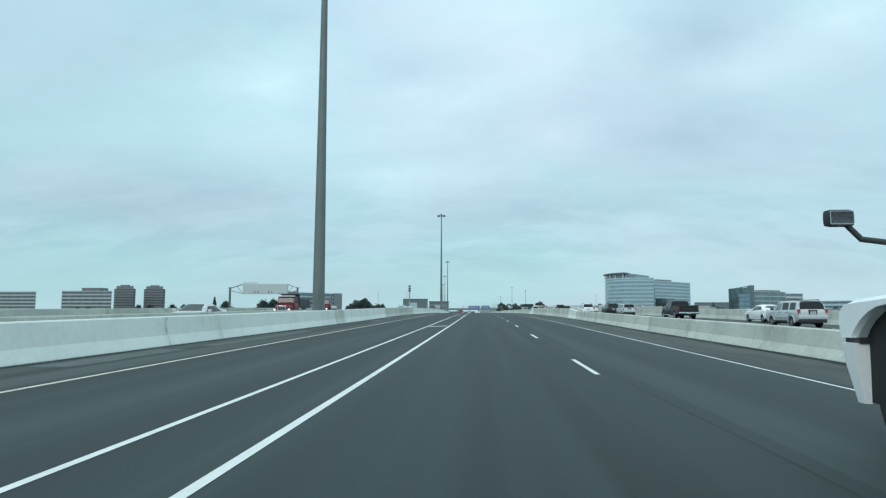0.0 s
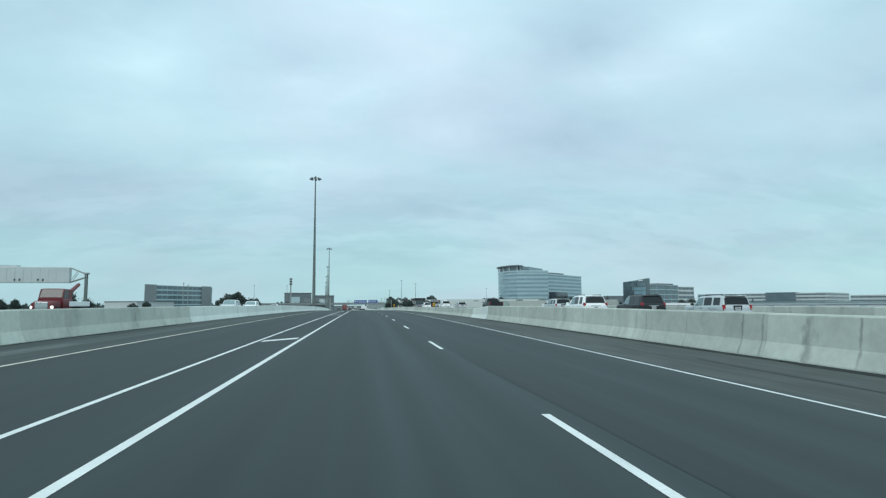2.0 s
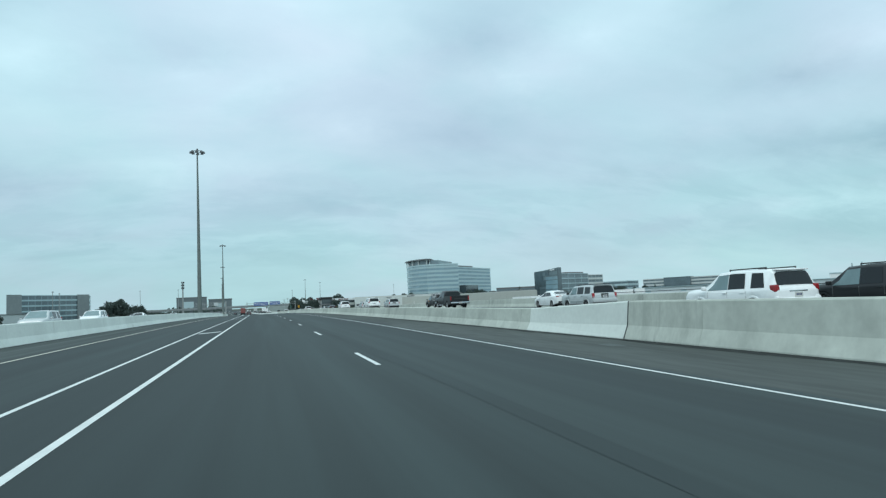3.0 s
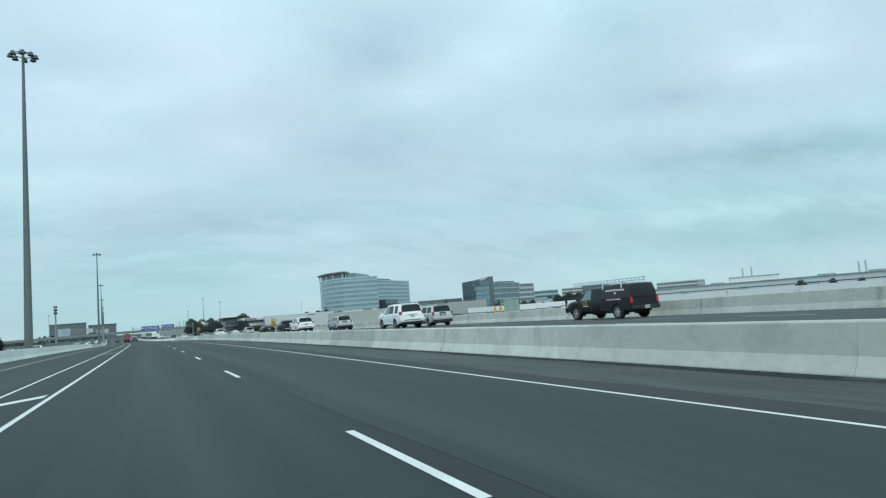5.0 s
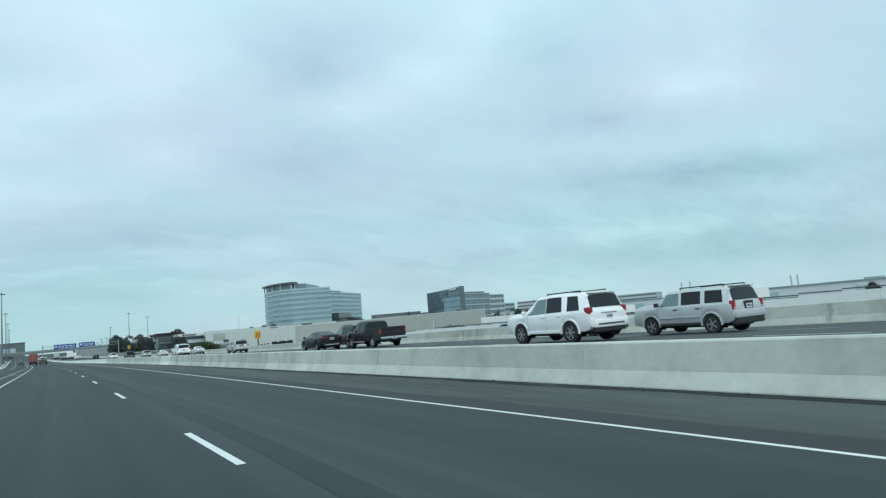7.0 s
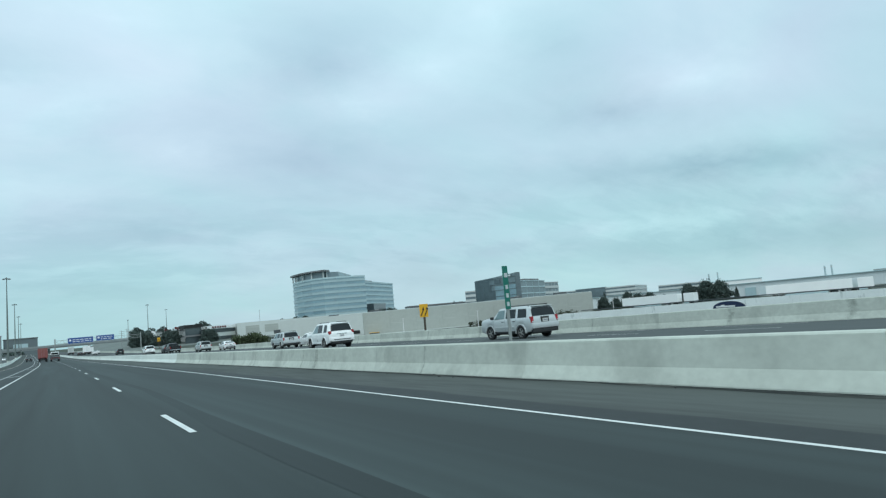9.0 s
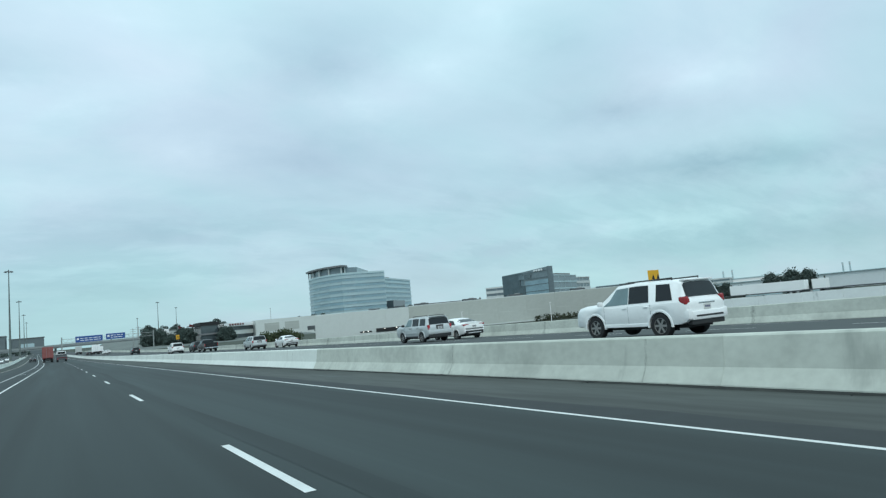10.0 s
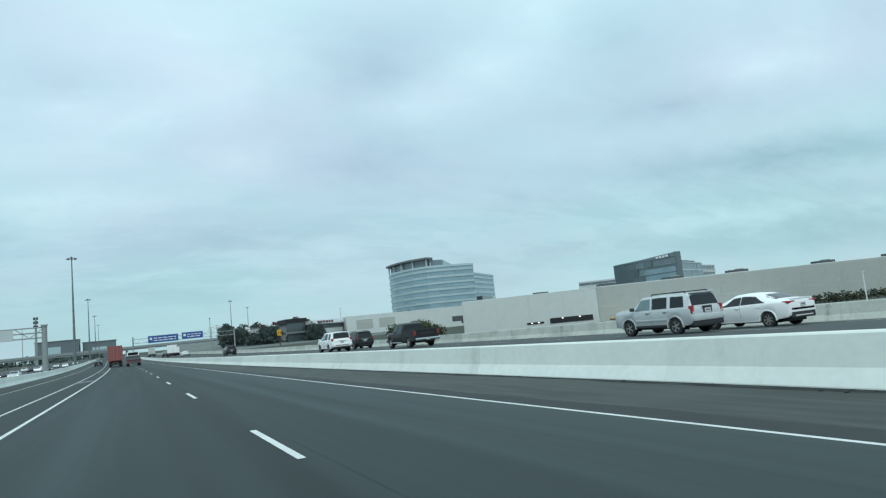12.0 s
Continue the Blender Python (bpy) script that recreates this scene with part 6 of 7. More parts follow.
rp = [(49, 646), (66, 660), (62, 690), (44, 680)]
part("core", prism(bmesh.new(), rp, GZ, 6.4), PANEL_W, st)
part("fascia", prism(bmesh.new(), grown(rp, 0.6), 4.9, 6.6), WHITE_S, st)
part("window_band", prism(bmesh.new(), grown(rp, 0.15), 2.8, 4.7), GLASS_DARK, st)
part("window_band", prism(bmesh.new(), grown(rp, 0.15), GZ + 0.3, 0.6), GLASS_DARK, st)
for k in range(6):
    c = Vector(rp[0]).lerp(Vector(rp[1]), 0.15 + 0.09 * k)
    part("sign_bar", box(bmesh.new(), c.x + 0.45, c.y - 0.62, 5.3, 1.2, 0.2, 0.9, 39), P_RED, st)
bl = thing("black_glass_building", "small black glass building among trees", "building")
bp = [(37.0, 642), (45.3, 643), (44.5, 662), (36.2, 660)]
part("glazing", prism(bmesh.new(), bp, GZ, 7.7), GLASS_DARK, bl)
part("roof_band", prism(bmesh.new(), grown(bp, 0.5), 6.2, 8.0), BLACK, bl)
part("canopy", prism(bmesh.new(), grown(bp, 0.8), 1.6, 2.4), BAND_B, bl)
gl = thing("grey_low_building", "low grey building half hidden by trees", "building")
gpz = [(21, 668), (37, 664), (38, 682), (22, 686)]
part("wall", prism(bmesh.new(), gpz, GZ, 5.6), BAND_W, gl)
part("roof", prism(bmesh.new(), grown(gpz, 0.4), 5.6, 6.1), ROOF_G, gl)
for x, y, h, mt in ((28.5, 663, 10.4, P_RED), (33.7, 661, 11.0, P_RED), (22, 664, 9.8, WHITE_S)):
    fl = thing("flagpole", "white flagpole with a small drooping flag", "flagpole", pose(x, y, GZ), "flagpoles")
    part("pole", rod(bmesh.new(), (0, 0, 0), (0, 0, h), 0.09, 0.06, 8), SIGN_WHITE, fl)
    cl = bmesh.new()
    vs = [[cl.verts.new((0.08 + 0.5 * i, 0.18 * math.sin(i * 1.3), h - 0.1 - 0.5 * j - 0.12 * i)) for i in range(5)] for j in range(4)]
    for j in range(3):
        for i in range(4):
            cl.faces.new((vs[j][i], vs[j][i + 1], vs[j + 1][i + 1], vs[j + 1][i]))
    f = part("flag", cl, mt, fl)
    f.modifiers.new("thick", "SOLIDIFY").thickness = 0.02
dk = thing("dock_canopy", "dark steel canopy box at a warehouse corner", "canopy", pose(47.85, 487.0, 0.1))
part("box", B(0, 0, 0, 2.2, 1.6, 1.15, bevel=0.05), DARKSTEEL, dk)
part("bracket", B(0.9, 0, -0.5, 0.4, 0.12, 0.5), DARKSTEEL, dk)
gb = thing("grey_depot", "very long low grey warehouse in the distance", "warehouse")
gp = [(236, 560), (252, 500), (268, 300), (275, 225), (350, 225), (330, 560)]
part("wall", prism(bmesh.new(), gp, GZ, 3.0), DEPOT_M, gb)
part("roof_edge", prism(bmesh.new(), grown(gp, 0.6), 3.0, 3.3), PALE_BLUE, gb)
for k in range(8):
    y = 245 + 36 * k
    part("dock_door", box(bmesh.new(), float(np.interp(y, [120, 300, 500], [285, 268, 252])) - 0.3, y, GZ, 0.3, 5, 4.0, 6), PALE_BLUE, gb)
for y in (262, 330, 352, 410):
    q = thing("rooftop_unit", "grey roof plant on a long warehouse", "air conditioner", pose(float(np.interp(y, [120, 300, 500], [292, 275, 259])), y, 3.02))
    part("casing", B(0, 0, 0, 4, 6, 0.9, bevel=0.08), STEEL, q)
hz = thing("white_tank_hall", "white vaulted hall on the horizon", "building", pose(1125, 1125, GZ, 0, 0, -46))
part("hall", B(0, 0, 0, 92, 60, 19), WHITE_S, hz)
part("roof", prism(bmesh.new(), [(-47, -31), (47, -31), (47, 31), (-47, 31)], 19, 21), PALE_BLUE, hz)


def trailer(x, y, rz, length, label, z=-1.5):
    t = thing("parked_trailer", label, "trailer", pose(x, y, z, 0, 0, rz), "parked trailers")
    part("box_body", B(0, 0, 0.85, 2.6, length, 1.95, bevel=0.03), WHITE_S, t)
    for sg in (1, -1):
        part("skirt", B(sg * 1.25, 0.6, 0.4, 0.05, length * 0.5, 0.42), PALE_BLUE, t)
        for k in range(2):
            wheel(t, sg * 1.0, -length / 2 + 1.4 + k * 1.25, 0.5, 0.45, RIM, sg, 8)
    part("landing_leg", B(0, length / 2 - 2.2, 0, 1.8, 0.2, 0.9), DARKSTEEL, t)


trailer(119, 350.5, 60.6, 17.0, "long white box trailer parked beyond a low wall")
trailer(128.6, 345.0, 60.6, 3.2, "short white box trailer parked beyond a low wall")
trailer(114.2, 386.5, 16.5, 14.4, "long white box trailer parked near dark trees")
trailer(118.1, 377.9, 16.5, 2.4, "short white box trailer parked near dark trees")
trailer(116.6, 306, 71.6, 12.6, "white box trailer parked before a grey warehouse", -0.45)
trailer(124.4, 302.2, 60, 3.2, "short white trailer before a grey warehouse", -0.3)

# low white retaining wall with a dark coping beyond the collector road
lw = tagged(thing("retaining_wall", "low white retaining wall with dark rail and water stains", "wall"), kind="structure")
yy = 404.0
while yy > 60:
    b1 = bmesh.new()
    zt = float(np.interp(yy, [60, 240, 258, 304, 342, 389, 404], [1.6, 1.2, 1.15, -0.35, -0.4, -0.85, -1.35]))
    box(b1, 86, yy - 3.05, zt - 5.0, 0.4, 6.06, 5.0)
    part("wall_panel", b1, WHITE_WALL, lw)
    if yy < 380:
        part("coping_rail", box(bmesh.new(), 86, yy - 3.05, zt + 0.25, 0.1, 6.1, 0.16), DARKSTEEL, lw)
    yy -= 6.1

ova = thing("oval_sign", "dark blue oval sign with a white bar on a retaining wall", "sign", pose(85.78, 343, -1.62))
d = bmesh.new()
rim = [[d.verts.new((x, 3.05 * math.cos(a), 1.02 * math.sin(a))) for a in [math.tau * i / 40 for i in range(40)]] for x in (0.0, -0.06)]
for i in range(40):
    d.faces.new((rim[0][i], rim[0][(i + 1) % 40], rim[1][(i + 1) % 40], rim[1][i]))
d.faces.new(rim[0])
d.faces.new(rim[1][::-1])
bmesh.ops.recalc_face_normals(d, faces=d.faces)
part("face", d, mat("navy_sign_face", (0.012, 0.025, 0.075), 0.5, var=0.1), ova)
part("white_bar", B(-0.08, 0.6, 0.05, 0.03, 3.6, 0.26), SIGN_WHITE, ova)
part("white_mark", B(-0.08, 1.1, 0.31, 0.03, 0.7, 0.16), SIGN_WHITE, ova)

ws = thing("wall_sign", "blue sign with white bars on a white retaining wall", "sign", pose(85.74, 284.9, -0.72))
part("blue_panel", B(0, 0, 0, 0.08, 2.3, 0.98, bevel=0.01), SIGN_BLUE, ws)
for k in range(4):
    part("letter_bar", B(-0.05, 0.72 - 0.46 * k, 0.28, 0.03, 0.30, 0.42), SIGN_WHITE, ws)
part("dark_panel", B(0, -2.35, 0.04, 0.08, 1.75, 0.86, bevel=0.01), DARKSTEEL, ws)
part("pale_stripe", B(-0.05, -2.35, 0.40, 0.03, 1.75, 0.12), SIGN_WHITE, ws)

# ---- overpass and gantries ----
ov = tagged(thing("overpass", "grey concrete bridge carrying a road across the motorway", "bridge"), kind="structure")


def across(s0, s1, o0, o1, z0, z1, zz0, zz1):
    """A slab across the road between two offsets, whose level goes from z0, z1 to zz0, zz1."""
    bm = bmesh.new()
    v = []
    for o, (a, b) in ((o0, (z0, z1)), (o1, (zz0, zz1))):
        for s in (s0, s1):
            v += [bm.verts.new(RP(s, o, a)), bm.verts.new(RP(s, o, b))]
    for q in ((0, 1, 5, 4), (2, 6, 7, 3), (1, 3, 7, 5), (0, 4, 6, 2), (0, 2, 3, 1), (4, 5, 7, 6)):
        bm.faces.new([v[i] for i in q])
    bmesh.ops.recalc_face_normals(bm, faces=bm.faces)
    return bm


OVS = 860
for o0, o1, za, zb in ((-140, -40, 4.5, 4.9), (-40, 30, 4.9, 5.3), (30, 160, 5.3, 5.6)):
    part("deck", across(OVS, OVS + 14, o0, o1, za - 0.7, za + 0.9, zb - 0.7, zb + 0.9), CONC_BR, ov)
    part("parapet", across(OVS - 0.4, OVS, o0, o1, za + 0.3, za + 1.9, zb + 0.3, zb + 1.9), CONC_BR, ov)
for o in (-100, -62, -34, -11.5, 8.3, 36, 70):
    part("pier", across(OVS + 4, OVS + 8, o - 0.7, o + 0.7, -0.5, 5.4, -0.5, 5.4), CONC_BR, ov)
bank = bmesh.new()
for s0, s1, o0, o1, h in ((700, 860, 40, 120, 5.2),):
    vs = [bank.verts.new(RP(a, o, z)) for a, o, z in ((620, 27, -0.4), (620, 120, -0.4), (s1, 27, -0.3), (s1, 120, -0.3), (720, 45, 3.4), (720, 120, 3.8), (s1, 40, 5.0), (s1, 120, 5.2))]
for q in ((0, 4, 6, 2), (0, 1, 5, 4), (4, 5, 7, 6), (1, 3, 7, 5), (2, 6, 7, 3)):
    bank.faces.new([vs[i] for i in q])
bmesh.ops.recalc_face_normals(bank, faces=bank.faces)
whole("embankment", bank, BANK_M, "dull grey bank beside the bridge", "embankment", "structure")


def legend(parent, x0, x1, y, z0, rows, mt=SIGN_WHITE):
    """Rows of small bars in place of sign wording."""
    r = random.Random(int(x0 * 10))
    for k, z in enumerate(rows):
        x = x0
        while x < x1 - 0.6:
            w = r.uniform(0.7, 1.9)
            w = min(w, x1 - x)
            part("wording_bar", B(x + w / 2, y, z0 + z, w, 0.03, 0.32), mt, parent)
            x += w + 0.35


bg_ = thing("sign_gantry", "overhead truss gantry with two blue direction signs", "road sign", RM(640, 0, 0))
for o in (5.9, 44):
    part("post", rod(bmesh.new(), (o, 0, -0.5), (o, 0, 8.6), 0.28, 0.24, 12), STEEL, bg_)
truss = bmesh.new()
for z in (6.0, 7.6):
    rod(truss, (5.9, 0.5, z), (44, 0.5, z), 0.09, n=6)
for k in range(26):
    x = 5.9 + k * 1.49
    rod(truss, (x, 0.5, 6.0 if k % 2 else 7.6), (x + 1.49, 0.5, 7.6 if k % 2 else 6.0), 0.05, n=5)
part("truss", truss, STEEL, bg_)
for x0, x1, z0, z1 in ((11.3, 22.3, 5.7, 8.4), (23.7, 31.7, 6.0, 8.6)):
    pn = part("sign_panel", B((x0 + x1) / 2, 0.25, z0, x1 - x0, 0.12, z1 - z0, bevel=0.02), SIGN_BLUE, bg_, "blue direction sign")
    part("border", B((x0 + x1) / 2, 0.30, z0 - 0.08, x1 - x0 + 0.16, 0.1, z1 - z0 + 0.16), SIGN_WHITE, pn)
    legend(pn, x0 + 2.0, x1 - 0.8, 0.18, z0, (1.55, 0.65))
    part("route_marker", B(x0 + 1.0, 0.18, z0 + 1.1, 0.9, 0.03, 0.9), SIGN_WHITE, pn)

vg = thing("message_sign_gantry", "gantry with a blank-backed white message sign, seen from behind", "road sign", RM(206, -64, -0.2))
for o in (-10.4, 10.2):
    for dy in (-0.45, 0.45):
        part("post", rod(bmesh.new(), (o, dy, -0.3), (o, dy, 7.6), 0.17, 0.15, 10), MAST, vg)
    part("post_head", B(o, 0, 7.45, 0.7, 1.3, 0.35, bevel=0.05), STEEL, vg)
    br = bmesh.new()
    x1 = -6.4 if o < 0 else 7.3
    for dy in (-0.45, 0.45):
        rod(br, (o, dy, 7.5), (x1, dy, 8.7), 0.09, n=6)
        rod(br, (o, dy, 6.9), (x1, dy, 5.9), 0.09, n=6)
        rod(br, (o + (x1 - o) * 0.5, dy, 8.1), (x1, dy, 5.9), 0.05, n=6)
    part("bracket", br, STEEL, vg)
pn = part("sign_case", B(0.45, 0, 5.75, 13.6, 1.1, 3.1, bevel=0.08), SIGN_BACK, vg, "pale ribbed message sign case")
for k in range(9):
    part("rib", B(-5.6 + k * 1.5, -0.57, 5.85, 0.06, 0.05, 2.9), SIGN_BACK, pn)
for x in (-2.6, -1.7, 1.6, 2.5):
    part("hatch_latch", B(x, -0.60, 6.15, 0.28, 0.08, 0.42), DARKSTEEL, pn)
part("top_box", B(-4.2, 0, 8.85, 4.2, 0.8, 0.35), SIGN_BACK, pn)

cg = thing("cantilever_gantry", "steel cantilever gantry with a small white sign over the opposite lanes", "road sign", RM(480, -10.9, 0))
part("post", rod(bmesh.new(), (0, 0, -0.3), (0, 0, 8.0), 0.42, 0.38, 12), STEEL, cg, smooth=40)
part("cap", B(0, 0, 7.9, 0.95, 0.95, 0.2), STEEL, cg)
arm = bmesh.new()
for z in (7.7, 6.9, 6.1):
    rod(arm, (0, 0, z), (-16, 0, z), 0.10, n=6)
for k in range(8):
    rod(arm, (-2 * k, 0, 6.1 if k % 2 else 7.7), (-2 * k - 2, 0, 7.7 if k % 2 else 6.1), 0.06, n=5)
part("arm", arm, STEEL, cg)
part("sign_panel", B(-5.2, -0.2, 5.9, 2.2, 0.1, 1.7, bevel=0.02), SIGN_BACK, cg)


def yellow_sign(m, k=1.0):
    t = thing("warning_sign", "yellow warning sign with two black arrows on a wooden post", "road sign", m, "yellow warning signs")
    part("post", B(0.05, 0.07, -1.0, 0.19, 0.12, 3.1), TRUNK_M, t)
    pn = part("panel", B(0, 0, 1.35 * k, 0.98, 0.03, 1.32, bevel=0.008), SIGN_YEL, t)
    part("border", B(0, -0.017, 1.39 * k, 0.92, 0.006, 1.24), SIGN_YEL, pn)
    for x in (-0.22, 0.22):
        ar = bmesh.new()
        for j in range(5):
            rod(ar, (x - 0.14 + 0.05 * j + 0.02 * j, -0.024, 1.50 + 0.13 * j), (x - 0.14 + 0.05 * (j + 1) + 0.02 * j, -0.024, 1.50 + 0.13 * (j + 1)), 0.055, n=6)
        v = [ar.verts.new((x + dx, -0.026, z)) for dx, z in ((0.0, 2.1), (0.28, 2.12), (0.17, 2.42))]
        ar.faces.new(v)
        part("arrow", ar, BLACK, pn)
    return t


yellow_sign(RM(329.4, 32.0, 0.38))
yellow_sign(RM(508.6, 32.2, 1.6))
mm = thing("mile_marker", "slim green mile marker with white bars on a steel post", "road sign", RM(285.1, 9.3, RZ(285, 9.3)))
part("post", B(0, 0.03, -0.05, 0.06, 0.05, 2.15), STEEL, mm)
pn = part("panel", B(0, 0, 1.15, 0.15, 0.02, 1.02, bevel=0.005), SIGN_GREEN, mm)
for z, w in ((1.22, 0.07), (1.42, 0.07), (1.62, 0.07), (1.90, 0.09)):
    part("legend_bar", B(0, -0.013, z, w, 0.006, 0.10), SIGN_BACK, pn)
cabm = mat("green_cabinet_paint", (0.36, 0.46, 0.41), 0.6, var=0.07, scale=2)
cb = thing("utility_cabinet", "pale green steel utility cabinet on a concrete plinth", "utility box", RM(209.2, 31.3, -0.2, 12))
part("body", B(0, 0, 0.15, 1.15, 0.9, 1.82, bevel=0.03), cabm, cb)
part("lid", B(0, 0, 1.97, 1.22, 0.98, 0.08, bevel=0.02), cabm, cb)
part("door_seam", B(0, -0.455, 0.3, 0.015, 0.01, 1.6), TRIM, cb)
part("plinth", B(0, 0, -0.3, 1.4, 1.1, 0.45), CONC, cb)
part("meter_box", B(0.85, 0.2, 0.9, 0.4, 0.4, 0.7, bevel=0.02), STEEL, cb)
for s, o in ((211.0, 30.5), (209.75, 30.4)):
    q = thing("bollard", "yellow painted steel bollard beside a cabinet", "bollard", RM(s, o, -0.45), "yellow bollards")
    part("shaft", rod(bmesh.new(), (0, 0, 0), (0, 0, 1.55), 0.11, 0.11, 12), SIGN_YEL, q, smooth=40)
    part("cap", rod(bmesh.new(), (0, 0, 1.55), (0, 0, 1.62), 0.11, 0.04, 12), SIGN_YEL, q, smooth=40)
for s, o, h in ((660, 40, 9), (690, 46, 9), (648, 36, 8)):
    q = thing("utility_pole", "grey utility pole with cross arms", "utility pole", RM(s, o, 2.2), "utility poles")
    part("shaft", rod(bmesh.new(), (0, 0, -3), (0, 0, h), 0.16, 0.12, 8), STEEL, q)
    for z in (h - 0.6, h - 1.6):
        part("cross_arm", B(0, 0, z, 2.6, 0.12, 0.14), STEEL, q)
for x, y, h in ((-150, 900, 30), (-120, 980, 32), (-175, 700, 24), (-165, 650, 24), (-300, 1200, 36), (20, 900, 24), (200, 1200, 34)):
    q = thing("lamp_pole", "thin distant lighting pole", "street lamp", pose(x, y, GZ), "distant lighting poles")
    part("shaft", rod(bmesh.new(), (0, 0, 0), (0, 0, h), 0.32, 0.2, 8), STEEL, q)
    part("head", rod(bmesh.new(), (0, 0, h - 0.3), (0, 0, h + 0.3), 0.8, 0.5, 10), DARKSTEEL, q)

# ---- trees ----


def leaves(bm, rnd, centre, radius, n, size):
    """Small leaf clumps scattered through a ragged ball."""
    for _ in range(n):
        d = Vector((rnd.gauss(0, 1), rnd.gauss(0, 1), rnd.gauss(0, 1))).normalized()
        p = Vector(centre) + Vector((d.x * radius[0], d.y * radius[1], d.z * radius[2])) * (rnd.random() ** 0.35)
        e = Euler((rnd.uniform(0, 6.3), rnd.uniform(0, 6.3), rnd.uniform(0, 6.3))).to_matrix()
        k = size * rnd.uniform(0.6, 1.4)
        vs = [bm.verts.new(p + e @ Vector(q) * k) for q in ((-1, -0.55, 0), (0.2, -0.8, 0.12), (1, 0.1, 0), (0.1, 0.75, 0.15), (-0.8, 0.5, 0))]
        bm.faces.new(vs)


def broad_tree(seed, h=10.0, spread=4.2, name="tree", label="dark green broad-leaved tree with an uneven crown"):
    rnd = random.Random(seed)
    t = thing(name, label, "tree", pose(0, 0, -80))
    tr = bmesh.new()
    rod(tr, (0, 0, -0.5), (0.1, 0, h * 0.42), 0.26, 0.17, 8)
    lobes = []
    for k in range(11):
        a = math.tau * k / 11 * 2 + rnd.uniform(-0.4, 0.4)
        r = spread * rnd.uniform(0.35, 0.68)
        c = Vector((r * math.cos(a), r * math.sin(a), h * rnd.uniform(0.24, 0.78)))
        rod(tr, (0.1, 0, h * rnd.uniform(0.25, 0.42)), c, 0.11, 0.04, 6)
        lobes.append((c, spread * rnd.uniform(0.34, 0.52)))
    lobes.append((Vector((0.2, 0.1, h * 0.82)), spread * 0.48))
    part("trunk", tr, TRUNK_M, t)
    cr = bmesh.new()
    for c, r in lobes:
        leaves(cr, rnd, c, (r, r, r * 0.9), 230, 0.30)
    part("crown", cr, TREE_M, t)
    return t


def bushy_tree(seed, h=7.6, spread=4.4):
    rnd = random.Random(seed)
    t = thing("tree", "dense dark green tree leafed down to the ground", "tree", pose(0, 0, -80))
    tr = bmesh.new()
    rod(tr, (0, 0, -0.5), (0.1, 0, h * 0.7), 0.25, 0.08, 8)
    cr = bmesh.new()
    for k in range(24):
        f = (k + 0.5) / 24
        a = 2.4 * k
        r = spread * (1 - f) ** 0.5 * rnd.uniform(0.30, 0.95)
        c = Vector((r * math.cos(a), r * math.sin(a), h * (0.10 + 0.80 * f)))
        rod(tr, (0.05, 0, c.z * 0.8), c, 0.07, 0.03, 5)
        q = rnd.uniform(0.18, 0.40)
        leaves(cr, rnd, c, (spread * q, spread * q, h * q * 0.42), int(90 + 420 * q), 0.24)
        leaves(cr, rnd, c + Vector((0, 0, h * 0.05)), (spread * q * 1.5, spread * q * 1.5, h * q * 0.75), 34, 0.20)
    part("trunk", tr, TRUNK_M, t)
    part("crown", cr, TREE_M, t)
    return t


def conifer(seed, h=11.0):
    rnd = random.Random(seed)
    t = thing("conifer", "dark green pointed conifer", "tree", pose(0, 0, -80))
    tr = bmesh.new()
    rod(tr, (0, 0, -0.5), (0, 0, h * 0.95), 0.2, 0.03, 8)
    for k in range(14):
        z = h * (0.12 + 0.06 * k)
        a = rnd.uniform(0, 6.3)
        rr = 2.3 * (1 - z / h)
        rod(tr, (0, 0, z), (rr * math.cos(a), rr * math.sin(a), z - 0.2), 0.05, 0.02, 5)
    part("trunk", tr, TRUNK_M, t)
    cr = bmesh.new()
    for k in range(16):
        f = k / 15
        r = 2.5 * (1 - f) * rnd.uniform(0.8, 1.15) + 0.2
        leaves(cr, rnd, (0, 0, h * (0.10 + 0.88 * f)), (r, r, h * 0.045), 90 - int(55 * f), 0.30)
    part("crown", cr, TREE_M, t)
    return t


kinds = [broad_tree(1), broad_tree(2, 8.5, 4.6), broad_tree(3, 11, 3.6), conifer(5), conifer(6, 9), bushy_tree(11), bushy_tree(12, 7.0, 4.0)]


def plant(i, x, y, k=1.0, z=None):
    zz = zroad(y) - 0.5 if z is None else z
    return copy_thing(kinds[i], Matrix.Translation((x, y, zz)) @ Matrix.Rotation(radians((x * 37 + y * 13) % 360), 4, "Z") @ Matrix.Scale(k, 4))


rnd = random.Random(21)
# beside the black building
for x, y, i, k in ((13.5, 652, 5, 1.15), (16.5, 655, 6, 1.25), (20, 652, 5, 1.1), (23.5, 646, 6, 0.9), (28, 645, 5, 1.15), (31.5, 647, 6, 1.2), (34, 650, 3, 0.8), (47.8, 640, 6, 1.1), (50.6, 641, 5, 0.98), (16, 690, 2, 1.2), (24, 690, 1, 1.3), (30, 690, 0, 1.2), (57, 700, 2, 1.1), (62, 760, 0, 1.5)):
    plant(i, x, y, k)
